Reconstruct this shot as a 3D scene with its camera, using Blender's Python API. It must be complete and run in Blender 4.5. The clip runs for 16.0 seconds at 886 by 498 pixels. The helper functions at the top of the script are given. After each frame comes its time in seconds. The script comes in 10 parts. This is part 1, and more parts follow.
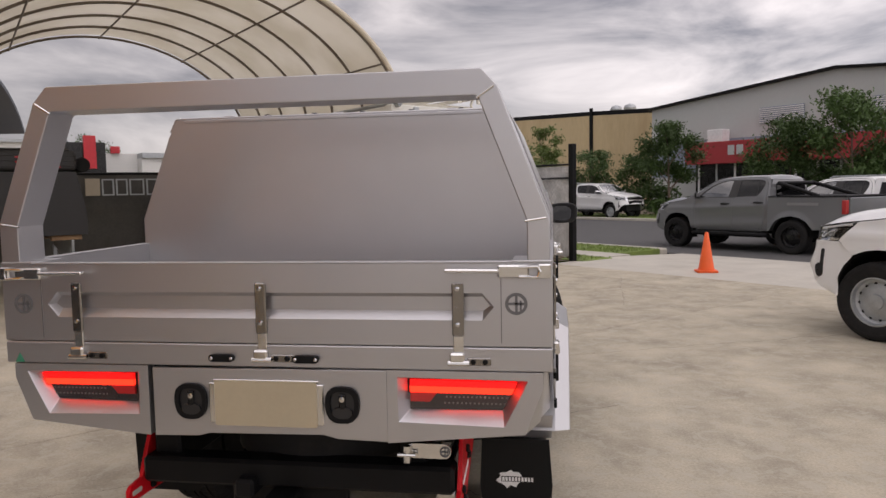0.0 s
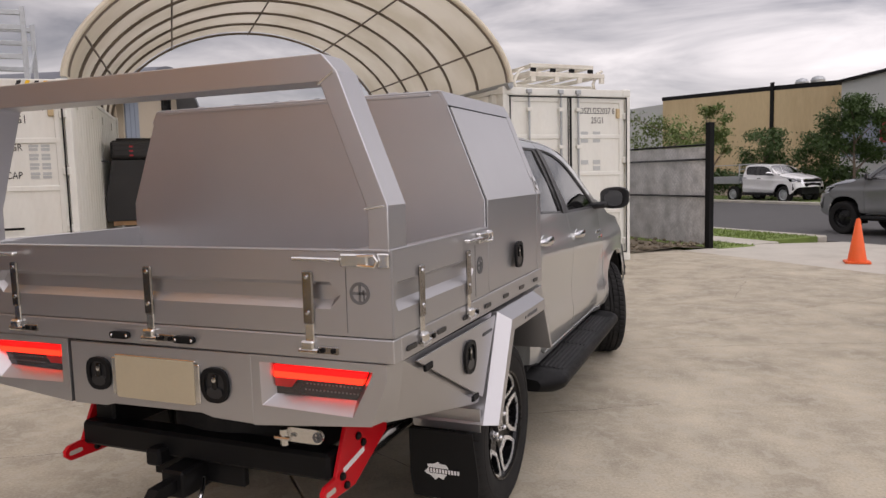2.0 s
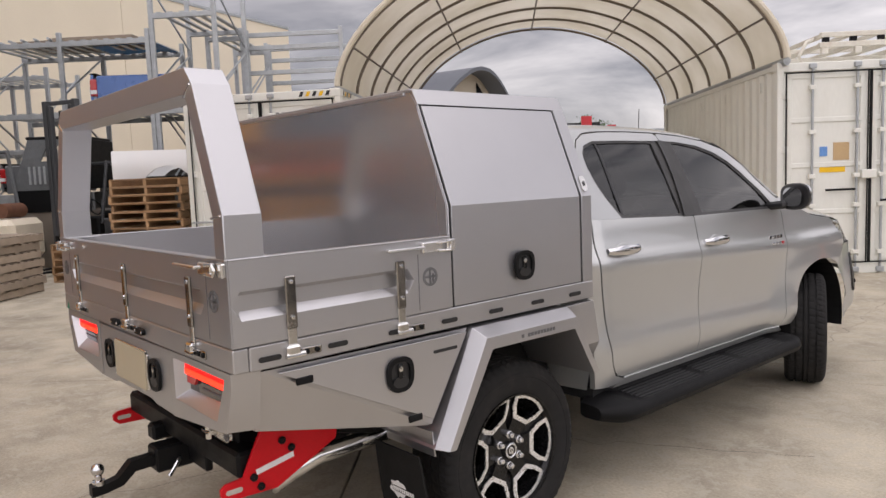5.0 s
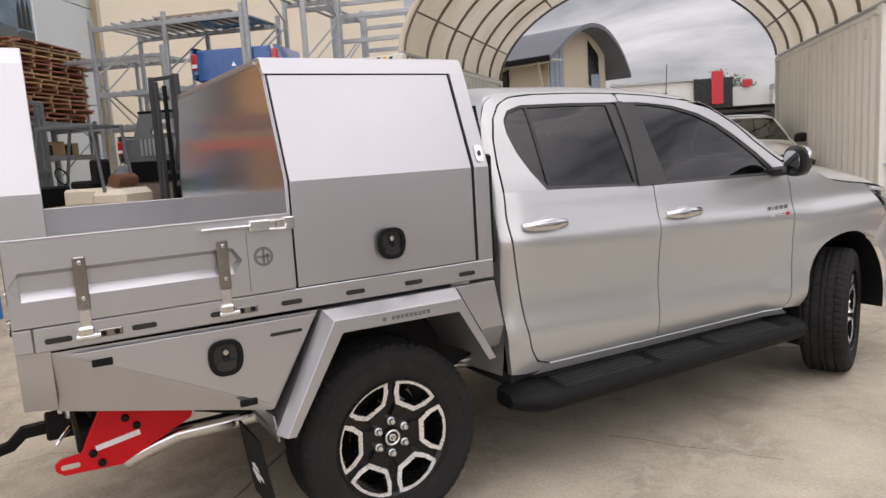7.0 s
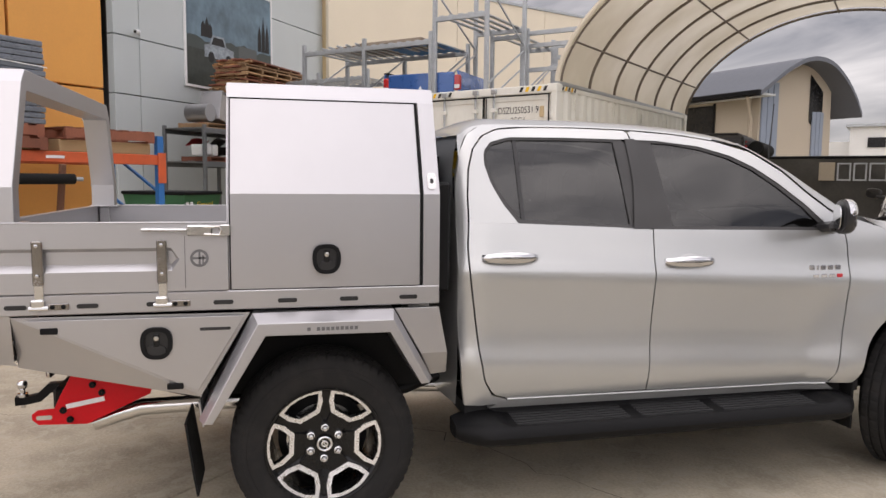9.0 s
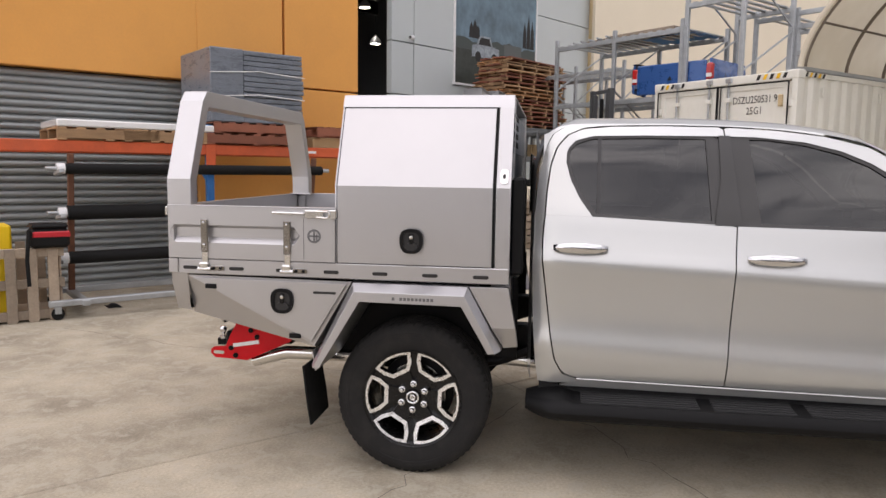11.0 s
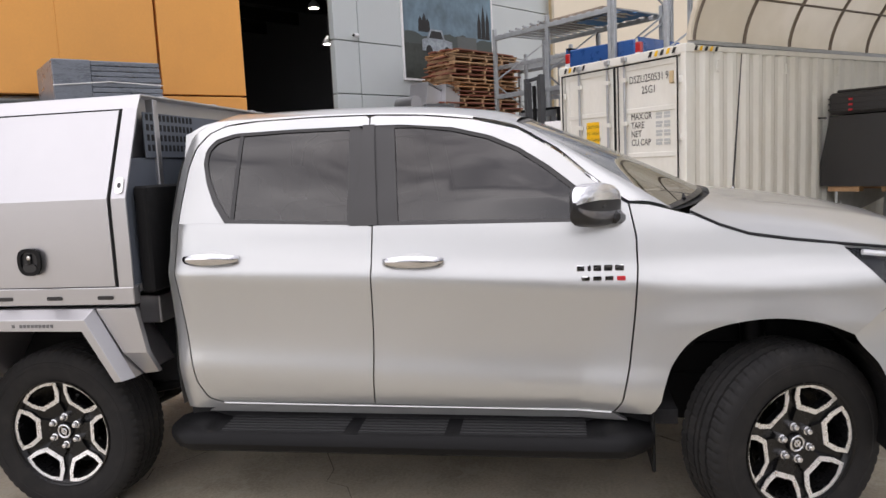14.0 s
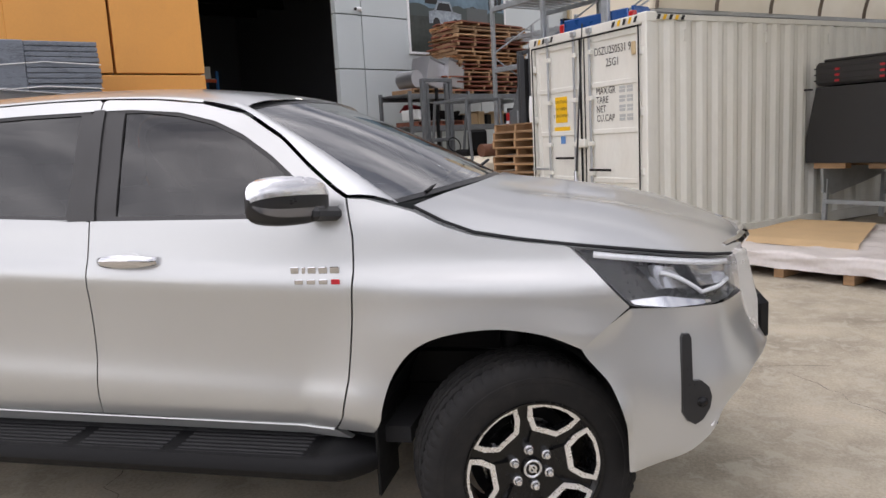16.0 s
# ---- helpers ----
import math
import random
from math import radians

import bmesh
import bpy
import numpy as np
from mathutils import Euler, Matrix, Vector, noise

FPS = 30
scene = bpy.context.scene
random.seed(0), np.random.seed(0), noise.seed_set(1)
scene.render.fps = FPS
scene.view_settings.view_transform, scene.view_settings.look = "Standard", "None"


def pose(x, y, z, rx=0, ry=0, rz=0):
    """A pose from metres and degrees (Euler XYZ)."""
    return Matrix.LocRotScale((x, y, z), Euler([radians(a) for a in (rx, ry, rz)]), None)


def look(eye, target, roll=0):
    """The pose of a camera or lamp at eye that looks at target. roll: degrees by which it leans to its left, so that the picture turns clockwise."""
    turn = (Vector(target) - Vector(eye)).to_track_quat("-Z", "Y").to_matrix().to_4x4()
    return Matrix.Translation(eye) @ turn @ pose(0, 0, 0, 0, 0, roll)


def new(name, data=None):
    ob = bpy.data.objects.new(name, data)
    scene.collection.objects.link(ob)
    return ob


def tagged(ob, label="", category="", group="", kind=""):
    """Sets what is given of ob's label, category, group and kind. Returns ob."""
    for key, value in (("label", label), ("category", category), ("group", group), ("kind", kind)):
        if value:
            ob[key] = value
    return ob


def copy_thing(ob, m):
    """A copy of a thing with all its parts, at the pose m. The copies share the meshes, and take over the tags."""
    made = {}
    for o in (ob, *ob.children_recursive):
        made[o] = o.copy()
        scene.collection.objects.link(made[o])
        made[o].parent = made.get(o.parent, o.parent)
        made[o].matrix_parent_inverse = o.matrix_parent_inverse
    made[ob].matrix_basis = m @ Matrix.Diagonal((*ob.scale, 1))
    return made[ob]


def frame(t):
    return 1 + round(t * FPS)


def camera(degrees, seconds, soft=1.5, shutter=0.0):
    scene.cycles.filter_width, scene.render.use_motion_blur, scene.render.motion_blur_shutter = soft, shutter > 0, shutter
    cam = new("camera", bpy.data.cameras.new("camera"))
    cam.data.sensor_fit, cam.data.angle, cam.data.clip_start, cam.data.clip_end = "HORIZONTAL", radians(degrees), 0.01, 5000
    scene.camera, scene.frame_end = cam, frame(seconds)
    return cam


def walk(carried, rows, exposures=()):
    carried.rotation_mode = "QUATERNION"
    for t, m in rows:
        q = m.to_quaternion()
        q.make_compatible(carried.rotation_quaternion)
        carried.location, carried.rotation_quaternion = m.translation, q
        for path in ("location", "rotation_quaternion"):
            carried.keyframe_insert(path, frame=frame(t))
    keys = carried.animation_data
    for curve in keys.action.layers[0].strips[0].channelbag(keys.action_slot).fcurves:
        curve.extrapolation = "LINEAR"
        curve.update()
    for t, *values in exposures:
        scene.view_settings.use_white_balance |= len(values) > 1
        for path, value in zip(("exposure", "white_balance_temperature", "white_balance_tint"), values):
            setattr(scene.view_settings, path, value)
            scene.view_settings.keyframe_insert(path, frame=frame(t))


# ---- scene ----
cam = camera(62.9, 16.0)
PATH = [
    (0, (0.937, -3.412, 1.542), (0.631, -1.442, 1.377), -1.1),
    (0.5, (1.14, -3.317, 1.54), (0.705, -1.374, 1.353), -1.2),
    (1, (1.375, -3.273, 1.538), (0.819, -1.363, 1.331), -1.4),
    (1.5, (1.627, -3.228, 1.543), (0.973, -1.35, 1.328), -1.5),
    (2, (1.862, -3.107, 1.533), (1.103, -1.267, 1.332), -1.5),
    (2.5, (2.075, -2.992, 1.536), (1.168, -1.219, 1.352), -1.7),
    (3, (2.303, -2.891, 1.556), (1.226, -1.217, 1.369), -1.4),
    (3.5, (2.456, -2.711, 1.541), (1.249, -1.127, 1.358), -1.5),
    (4, (2.576, -2.528, 1.553), (1.255, -1.036, 1.382), -1.7),
    (4.2, (2.644, -2.443, 1.54), (1.279, -0.991, 1.368), -1.8),
    (6.3, (3.235, -1.559, 1.533), (1.581, -0.463, 1.276), -3.1),
    (6.5, (3.271, -1.449, 1.519), (1.598, -0.385, 1.255), -3.2),
    (7, (3.361, -1.176, 1.517), (1.647, -0.182, 1.24), -3.4),
    (7.5, (3.565, -0.923, 1.508), (1.81, -0.008, 1.221), -3.3),
    (8, (3.69, -0.658, 1.498), (1.906, 0.198, 1.207), -2.3),
    (8.5, (3.747, -0.416, 1.508), (1.927, 0.377, 1.27), -0.3),
    (9, (3.831, -0.21, 1.493), (1.894, 0.253, 1.302), 0.5),
    (9.5, (3.987, -0.099, 1.489), (2.009, 0.12, 1.291), 0.6),
    (9.7, (4.075, -0.048, 1.503), (2.089, 0.088, 1.303), 0.5),
    (11.8, (4.305, 1.175, 1.524), (2.371, 0.729, 1.276), -0.5),
    (12, (4.257, 1.279, 1.509), (2.328, 0.815, 1.259), -1.0),
    (12.5, (4.128, 1.471, 1.511), (2.193, 1.026, 1.269), -1.7),
    (13, (3.967, 1.693, 1.512), (2.017, 1.306, 1.291), -2.7),
    (13.5, (3.868, 2.025, 1.538), (1.912, 1.666, 1.328), -3.1),
    (14, (3.694, 2.283, 1.512), (1.737, 1.946, 1.279), -2.7),
    (14.5, (3.565, 2.566, 1.495), (1.608, 2.255, 1.223), -2.3),
    (15, (3.458, 2.884, 1.523), (1.507, 2.567, 1.218), -2.7),
    (15.5, (3.309, 3.144, 1.516), (1.364, 2.795, 1.204), -3.2),
    (16, (3.164, 3.422, 1.506), (1.241, 2.96, 1.209), -3.1),
]
# the clip's own exposure and white balance on the way
GRADE = [(0.0, 0.56, 6950, 20), (2.0, 0.71, 6900, 20), (4.0, 0.80, 6850, 19), (6.5, 1.01, 6800, 18), (9.5, 1.02, 6930, 18), (12.0, 0.96, 6750, 18), (14.0, 1.09, 6650, 17), (16.0, 1.01, 6550, 17)]
walk(cam, [(t, look(eye, target, roll)) for t, eye, target, roll in PATH], GRADE)

# ---- light ----
world = bpy.data.worlds.new("world")
scene.world = world
world.use_nodes = True
wn, wl = world.node_tree.nodes, world.node_tree.links
SUN_EL, SUN_ROT = 50.0, 112.0
sky = wn.new("ShaderNodeTexSky")
sky.sky_type, sky.sun_disc, sky.sun_elevation, sky.sun_rotation = "NISHITA", False, radians(SUN_EL), radians(SUN_ROT)
sky_gain = wn.new("ShaderNodeVectorMath")
sky_gain.operation = "SCALE"
sky_gain.inputs["Scale"].default_value = 0.16
coord, stretch = wn.new("ShaderNodeTexCoord"), wn.new("ShaderNodeMapping")
stretch.inputs["Scale"].default_value = (1.3, 1.3, 5.0)
cloud, ramp = wn.new("ShaderNodeTexNoise"), wn.new("ShaderNodeValToRGB")
cloud.inputs["Scale"].default_value, cloud.inputs["Detail"].default_value = 2.1, 6.0
cloud.inputs["Roughness"].default_value, cloud.inputs["Distortion"].default_value = 0.55, 0.5
ramp.color_ramp.elements[0].position, ramp.color_ramp.elements[0].color = 0.34, (0.27, 0.285, 0.32, 1)
ramp.color_ramp.elements[1].position, ramp.color_ramp.elements[1].color = 0.66, (1.08, 1.085, 1.09, 1)
cover = wn.new("ShaderNodeMix")
cover.data_type = "RGBA"
cover.inputs["Factor"].default_value = 0.90
wl.new(coord.outputs["Generated"], stretch.inputs["Vector"])
wl.new(stretch.outputs["Vector"], cloud.inputs["Vector"])
wl.new(cloud.outputs["Fac"], ramp.inputs["Fac"])
wl.new(sky.outputs["Color"], sky_gain.inputs[0])
wl.new(sky_gain.outputs["Vector"], cover.inputs[6])
wl.new(ramp.outputs["Color"], cover.inputs[7])
# an overcast sky is brightest overhead and dimmer towards the horizon
split, rise, dome_gain = wn.new("ShaderNodeSeparateXYZ"), wn.new("ShaderNodeMapRange"), wn.new("ShaderNodeVectorMath")
rise.inputs["From Min"].default_value, rise.inputs["From Max"].default_value = 0.0, 1.0
rise.inputs["To Min"].default_value, rise.inputs["To Max"].default_value = 0.78, 2.3
dome_gain.operation = "SCALE"
wl.new(coord.outputs["Generated"], split.inputs["Vector"])
cube = wn.new("ShaderNodeMath")
cube.operation, cube.inputs[1].default_value, cube.use_clamp = "POWER", 5.0, True
wl.new(split.outputs["Z"], cube.inputs[0])
wl.new(cube.outputs[0], rise.inputs["Value"])
# the cloud is thinner, and so brighter, on the sun's side
lean, glow, total = wn.new("ShaderNodeVectorMath"), wn.new("ShaderNodeMath"), wn.new("ShaderNodeMath")
lean.operation = "DOT_PRODUCT"
lean.inputs[1].default_value = (math.sin(radians(SUN_ROT)), math.cos(radians(SUN_ROT)), -0.55)
glow.operation, glow.inputs[1].default_value, glow.inputs[2].default_value = "MULTIPLY_ADD", 0.42, 1.0
total.operation = "MULTIPLY"
wl.new(coord.outputs["Generated"], lean.inputs[0])
wl.new(lean.outputs["Value"], glow.inputs[0])
wl.new(rise.outputs["Result"], total.inputs[0])
wl.new(glow.outputs[0], total.inputs[1])
wl.new(cover.outputs[2], dome_gain.inputs[0])
wl.new(total.outputs[0], dome_gain.inputs["Scale"])
wl.new(dome_gain.outputs["Vector"], wn["Background"].inputs["Color"])
wn["Background"].inputs["Strength"].default_value = 1.0

sun = new("sun", bpy.data.lights.new("sun", "SUN"))
sun.data.energy, sun.data.angle, sun.data.color = 0.18, radians(100), (1.0, 0.96, 0.9)
sun_way = Vector((math.sin(radians(SUN_ROT)) * math.cos(radians(SUN_EL)), math.cos(radians(SUN_ROT)) * math.cos(radians(SUN_EL)), math.sin(radians(SUN_EL))))
sun.matrix_world = look(sun_way * 50, (0, 0, 0))
scene.view_settings.exposure = 0.0


# ---- mesh helpers ----
class Geo:
    """Vertices and faces of one mesh."""

    def __init__(self):
        self.v, self.f = [], []

    def add(self, verts, faces, m=None):
        n = len(self.v)
        self.v += [tuple(m @ Vector(p)) for p in verts] if m is not None else [tuple(p) for p in verts]
        self.f += [tuple(n + i for i in face) for face in faces]
        return self

    def box(self, lo, hi, m=None, c=0.0):
        """A box from corner to corner, its edges chamfered by c."""
        c = min(c, *(0.45 * (b - a) for a, b in zip(lo, hi)))
        if c <= 0:
            p = [(x, y, z) for x in (lo[0], hi[0]) for y in (lo[1], hi[1]) for z in (lo[2], hi[2])]
            return self.add(p, [(0, 1, 3, 2), (4, 6, 7, 5), (0, 4, 5, 1), (2, 3, 7, 6), (0, 2, 6, 4), (1, 5, 7, 3)], m)
        pts, ids = [], {}
        for sx in (0, 1):
            for sy in (0, 1):
                for sz in (0, 1):
                    s = (sx, sy, sz)
                    for axis in range(3):
                        p = [(hi[k] if s[k] else lo[k]) + (0 if k == axis else (-c if s[k] else c)) for k in range(3)]
                        ids[s, axis] = len(pts)
                        pts.append(p)
        faces = []
        for axis in range(3):
            a, b = (axis + 1) % 3, (axis + 2) % 3
            for side in (0, 1):
                ring = []
                for i, j in ((0, 0), (1, 0), (1, 1), (0, 1)):
                    s = [0, 0, 0]
                    s[axis], s[a], s[b] = side, i, j
                    ring.append(ids[tuple(s), axis])
                faces.append(ring if side else ring[::-1])
            for i, j in ((0, 0), (1, 0), (1, 1), (0, 1)):
                s, t = [0, 0, 0], [0, 0, 0]
                s[axis], s[a], s[b] = 0, i, j
                t[axis], t[a], t[b] = 1, i, j
                s, t = tuple(s), tuple(t)
                quad = [ids[s, a], ids[t, a], ids[t, b], ids[s, b]]
                faces.append(quad if i == j else quad[::-1])
        for s in [(x, y, z) for x in (0, 1) for y in (0, 1) for z in (0, 1)]:
            tri = [ids[s, 0], ids[s, 1], ids[s, 2]]
            faces.append(tri if sum(s) % 2 else tri[::-1])
        return self.add(pts, faces, m)

    def beam(self, a, b, w, h, c=0.0, roll=0.0):
        """A bar of section w x h from a to b."""
        a, b = Vector(a), Vector(b)
        m = Matrix.Translation(a) @ (b - a).to_track_quat("Z", "Y").to_matrix().to_4x4() @ pose(0, 0, 0, 0, 0, roll)
        return self.box((-w / 2, -h / 2, 0), (w / 2, h / 2, (b - a).length), m, c)

    def tube(self, path, r, n=10, closed=False, caps=True):
        """A round bar along a path; r may be one radius or one for each point."""
        path = [Vector(p) for p in path]
        k = len(path)
        rs = r if isinstance(r, (list, tuple)) else [r] * k
        rings, up = [], None
        for i, p in enumerate(path):
            t = (path[(i + 1) % k] - path[i - 1]) if closed or 0 < i < k - 1 else (path[1] - path[0] if i == 0 else path[-1] - path[-2])
            t.normalize()
            if up is None:
                up = t.orthogonal().normalized()
            up = (up - t * up.dot(t)).normalized()
            w = t.cross(up)
            rings.append([tuple(p + rs[i] * (math.cos(a) * up + math.sin(a) * w)) for a in [2 * math.pi * j / n for j in range(n)]])
        verts = [q for ring in rings for q in ring]
        faces = [(i * n + j, i * n + (j + 1) % n, (i + 1) % k * n + (j + 1) % n, (i + 1) % k * n + j) for i in range(k if closed else k - 1) for j in range(n)]
        if caps and not closed:
            faces += [tuple(range(n))[::-1], tuple(range((k - 1) * n, k * n))]
        return self.add(verts, faces)

    def lathe(self, profile, n=32, m=None, closed=False):
        """A turned shape round z: profile of (radius, z)."""
        k = len(profile)
        verts = [(r * math.cos(2 * math.pi * j / n), r * math.sin(2 * math.pi * j / n), z) for r, z in profile for j in range(n)]
        faces = [(i * n + j, i * n + (j + 1) % n, (i + 1) % k * n + (j + 1) % n, (i + 1) % k * n + j) for i in range(k if closed else k - 1) for j in range(n)]
        return self.add(verts, faces, m)

    def prism(self, outline, lo, hi, m=None, holes=()):
        """An outline (x, y), counter-clockwise, pushed from z = lo to z = hi."""
        n = len(outline)
        verts = [(x, y, lo) for x, y in outline] + [(x, y, hi) for x, y in outline]
        faces = [(i, (i + 1) % n, n + (i + 1) % n, n + i) for i in range(n)]
        faces += [tuple(range(n))[::-1], tuple(range(n, 2 * n))]
        return self.add(verts, faces, m)

    def ring(self, outer, inner, lo, hi, m=None):
        """A frame between two outlines of as many points, from z = lo to z = hi."""
        n = len(outer)
        verts = [(x, y, z) for z in (lo, hi) for line in (outer, inner) for x, y in line]
        faces = []
        for i in range(n):
            j = (i + 1) % n
            faces += [(i, j, 2 * n + j, 2 * n + i), (n + j, n + i, 3 * n + i, 3 * n + j), (j, i, n + i, n + j), (2 * n + i, 2 * n + j, 3 * n + j, 3 * n + i)]
        return self.add(verts, faces, m)

    def grid(self, fn, nu, nv, m=None, flip=False):
        """A sheet fn(s, t), s and t from 0 to 1."""
        verts = [fn(i / nu, j / nv) for j in range(nv + 1) for i in range(nu + 1)]
        w = nu + 1
        faces = [(j * w + i, j * w + i + 1, (j + 1) * w + i + 1, (j + 1) * w + i) for j in range(nv) for i in range(nu)]
        return self.add(verts, [q[::-1] for q in faces] if flip else faces, m)

    def mirror(self):
        """A mirrored copy, across x = 0."""
        g = Geo()
        g.v, g.f = [(-x, y, z) for x, y, z in self.v], [q[::-1] for q in self.f]
        return g

    def mesh(self, name, material=None, sharp=35):
        me = bpy.data.meshes.new(name)
        me.from_pydata(self.v, [], self.f)
        me.validate()
        me.polygons.foreach_set("use_smooth", [True] * len(me.polygons))
        me.set_sharp_from_angle(angle=radians(sharp))
        if material:
            me.materials.append(material)
        me.update()
        return me


def part(name, geo, material, parent, label="", bevel=0.0, sharp=35, m=None, kind=""):
    """One mesh object under a thing or under a part."""
    me = geo if isinstance(geo, bpy.types.Mesh) else geo.mesh(name, material, sharp)
    ob = new(name, me)
    ob.parent = parent
    if m is not None:
        ob.matrix_basis = m
    if bevel:
        mod = ob.modifiers.new("bevel", "BEVEL")
        mod.width, mod.segments, mod.limit_method, mod.angle_limit = bevel, 2, "ANGLE", radians(30)
        mod.harden_normals = True
    return tagged(ob, label=label, kind=kind)


def thing(name, label, category, m=None, group="", kind=""):
    """An Empty at a thing's base, for its parts."""
    ob = new(name)
    ob.empty_display_size = 0.1
    if m is not None:
        ob.matrix_basis = m
    return tagged(ob, label, category, group, kind)


def solid(name, geo, material, label, category, m=None, group="", kind="", sharp=35, bevel=0.0):
    """A thing of one mesh."""
    ob = part(name, geo, material, None, label, bevel, sharp, m, kind)
    return tagged(ob, category=category, group=group)


def text_geo(words, size, depth=0.0, align="LEFT", spacing=1.0):
    """Words in the built-in font, in the plane x, y."""
    cu = bpy.data.curves.new("words", "FONT")
    cu.body, cu.size, cu.align_x, cu.extrude, cu.space_character = words, size, align, depth, spacing
    cu.resolution_u = 2
    ob = bpy.data.objects.new("words", cu)
    scene.collection.objects.link(ob)
    me = bpy.data.meshes.new_from_object(ob.evaluated_get(bpy.context.evaluated_depsgraph_get()))
    g = Geo()
    g.add([v.co for v in me.vertices], [tuple(p.vertices) for p in me.polygons])
    bpy.data.objects.remove(ob)
    bpy.data.curves.remove(cu)
    bpy.data.meshes.remove(me)
    return g


def lerp(a, b, t):
    return a + (b - a) * t


def curve(points, t):
    """y at x = t on a smooth line through points of (x, y)."""
    if t <= points[0][0]:
        return points[0][1]
    if t >= points[-1][0]:
        return points[-1][1]
    for i in range(len(points) - 1):
        if t <= points[i + 1][0]:
            break
    x0, y0 = points[i]
    x1, y1 = points[i + 1]
    h = x1 - x0

    def slope(k):
        if k == 0 or k == len(points) - 1:
            j = max(0, min(k, len(points) - 2))
            return (points[j + 1][1] - points[j][1]) / (points[j + 1][0] - points[j][0])
        a = (points[k][1] - points[k - 1][1]) / (points[k][0] - points[k - 1][0])
        b = (points[k + 1][1] - points[k][1]) / (points[k + 1][0] - points[k][0])
        return 0 if a * b <= 0 else 2 * a * b / (a + b)
    m0, m1 = slope(i), slope(i + 1)
    s = (t - x0) / h
    return y0 * (1 + 2 * s) * (1 - s) ** 2 + m0 * h * s * (1 - s) ** 2 + y1 * s * s * (3 - 2 * s) + m1 * h * s * s * (s - 1)


def spline(points, n):
    """n + 1 points along a smooth line through points in the plane or in space, evenly spaced."""
    pts = [Vector(p) for p in points]
    dense = []
    for i in range(len(pts) - 1):
        p0, p1, p2, p3 = pts[max(i - 1, 0)], pts[i], pts[i + 1], pts[min(i + 2, len(pts) - 1)]
        for k in range(16):
            t = k / 16
            dense.append(0.5 * (2 * p1 + (p2 - p0) * t + (2 * p0 - 5 * p1 + 4 * p2 - p3) * t * t + (3 * p1 - p0 - 3 * p2 + p3) * t ** 3))
    dense.append(pts[-1])
    return evenly(dense, n)


def evenly(line, n):
    """n + 1 points evenly spaced along a broken line."""
    line = [Vector(p) for p in line]
    run = [0.0]
    for a, b in zip(line, line[1:]):
        run.append(run[-1] + (b - a).length)
    out, k = [], 0
    for i in range(n + 1):
        s = run[-1] * i / n
        while k < len(line) - 2 and run[k + 1] < s:
            k += 1
        span = run[k + 1] - run[k]
        out.append(line[k].lerp(line[k + 1], (s - run[k]) / span if span > 0 else 0))
    return out


def rounded(w, h, r, n=4, cx=0.0, cy=0.0):
    """A rectangle with round corners, counter-clockwise."""
    out = []
    for sx, sy, a0 in ((1, 1, 0), (-1, 1, 90), (-1, -1, 180), (1, -1, 270)):
        for k in range(n + 1):
            a = radians(a0 + 90 * k / n)
            out.append((cx + sx * (w / 2 - r) + r * math.cos(a), cy + sy * (h / 2 - r) + r * math.sin(a)))
    return out


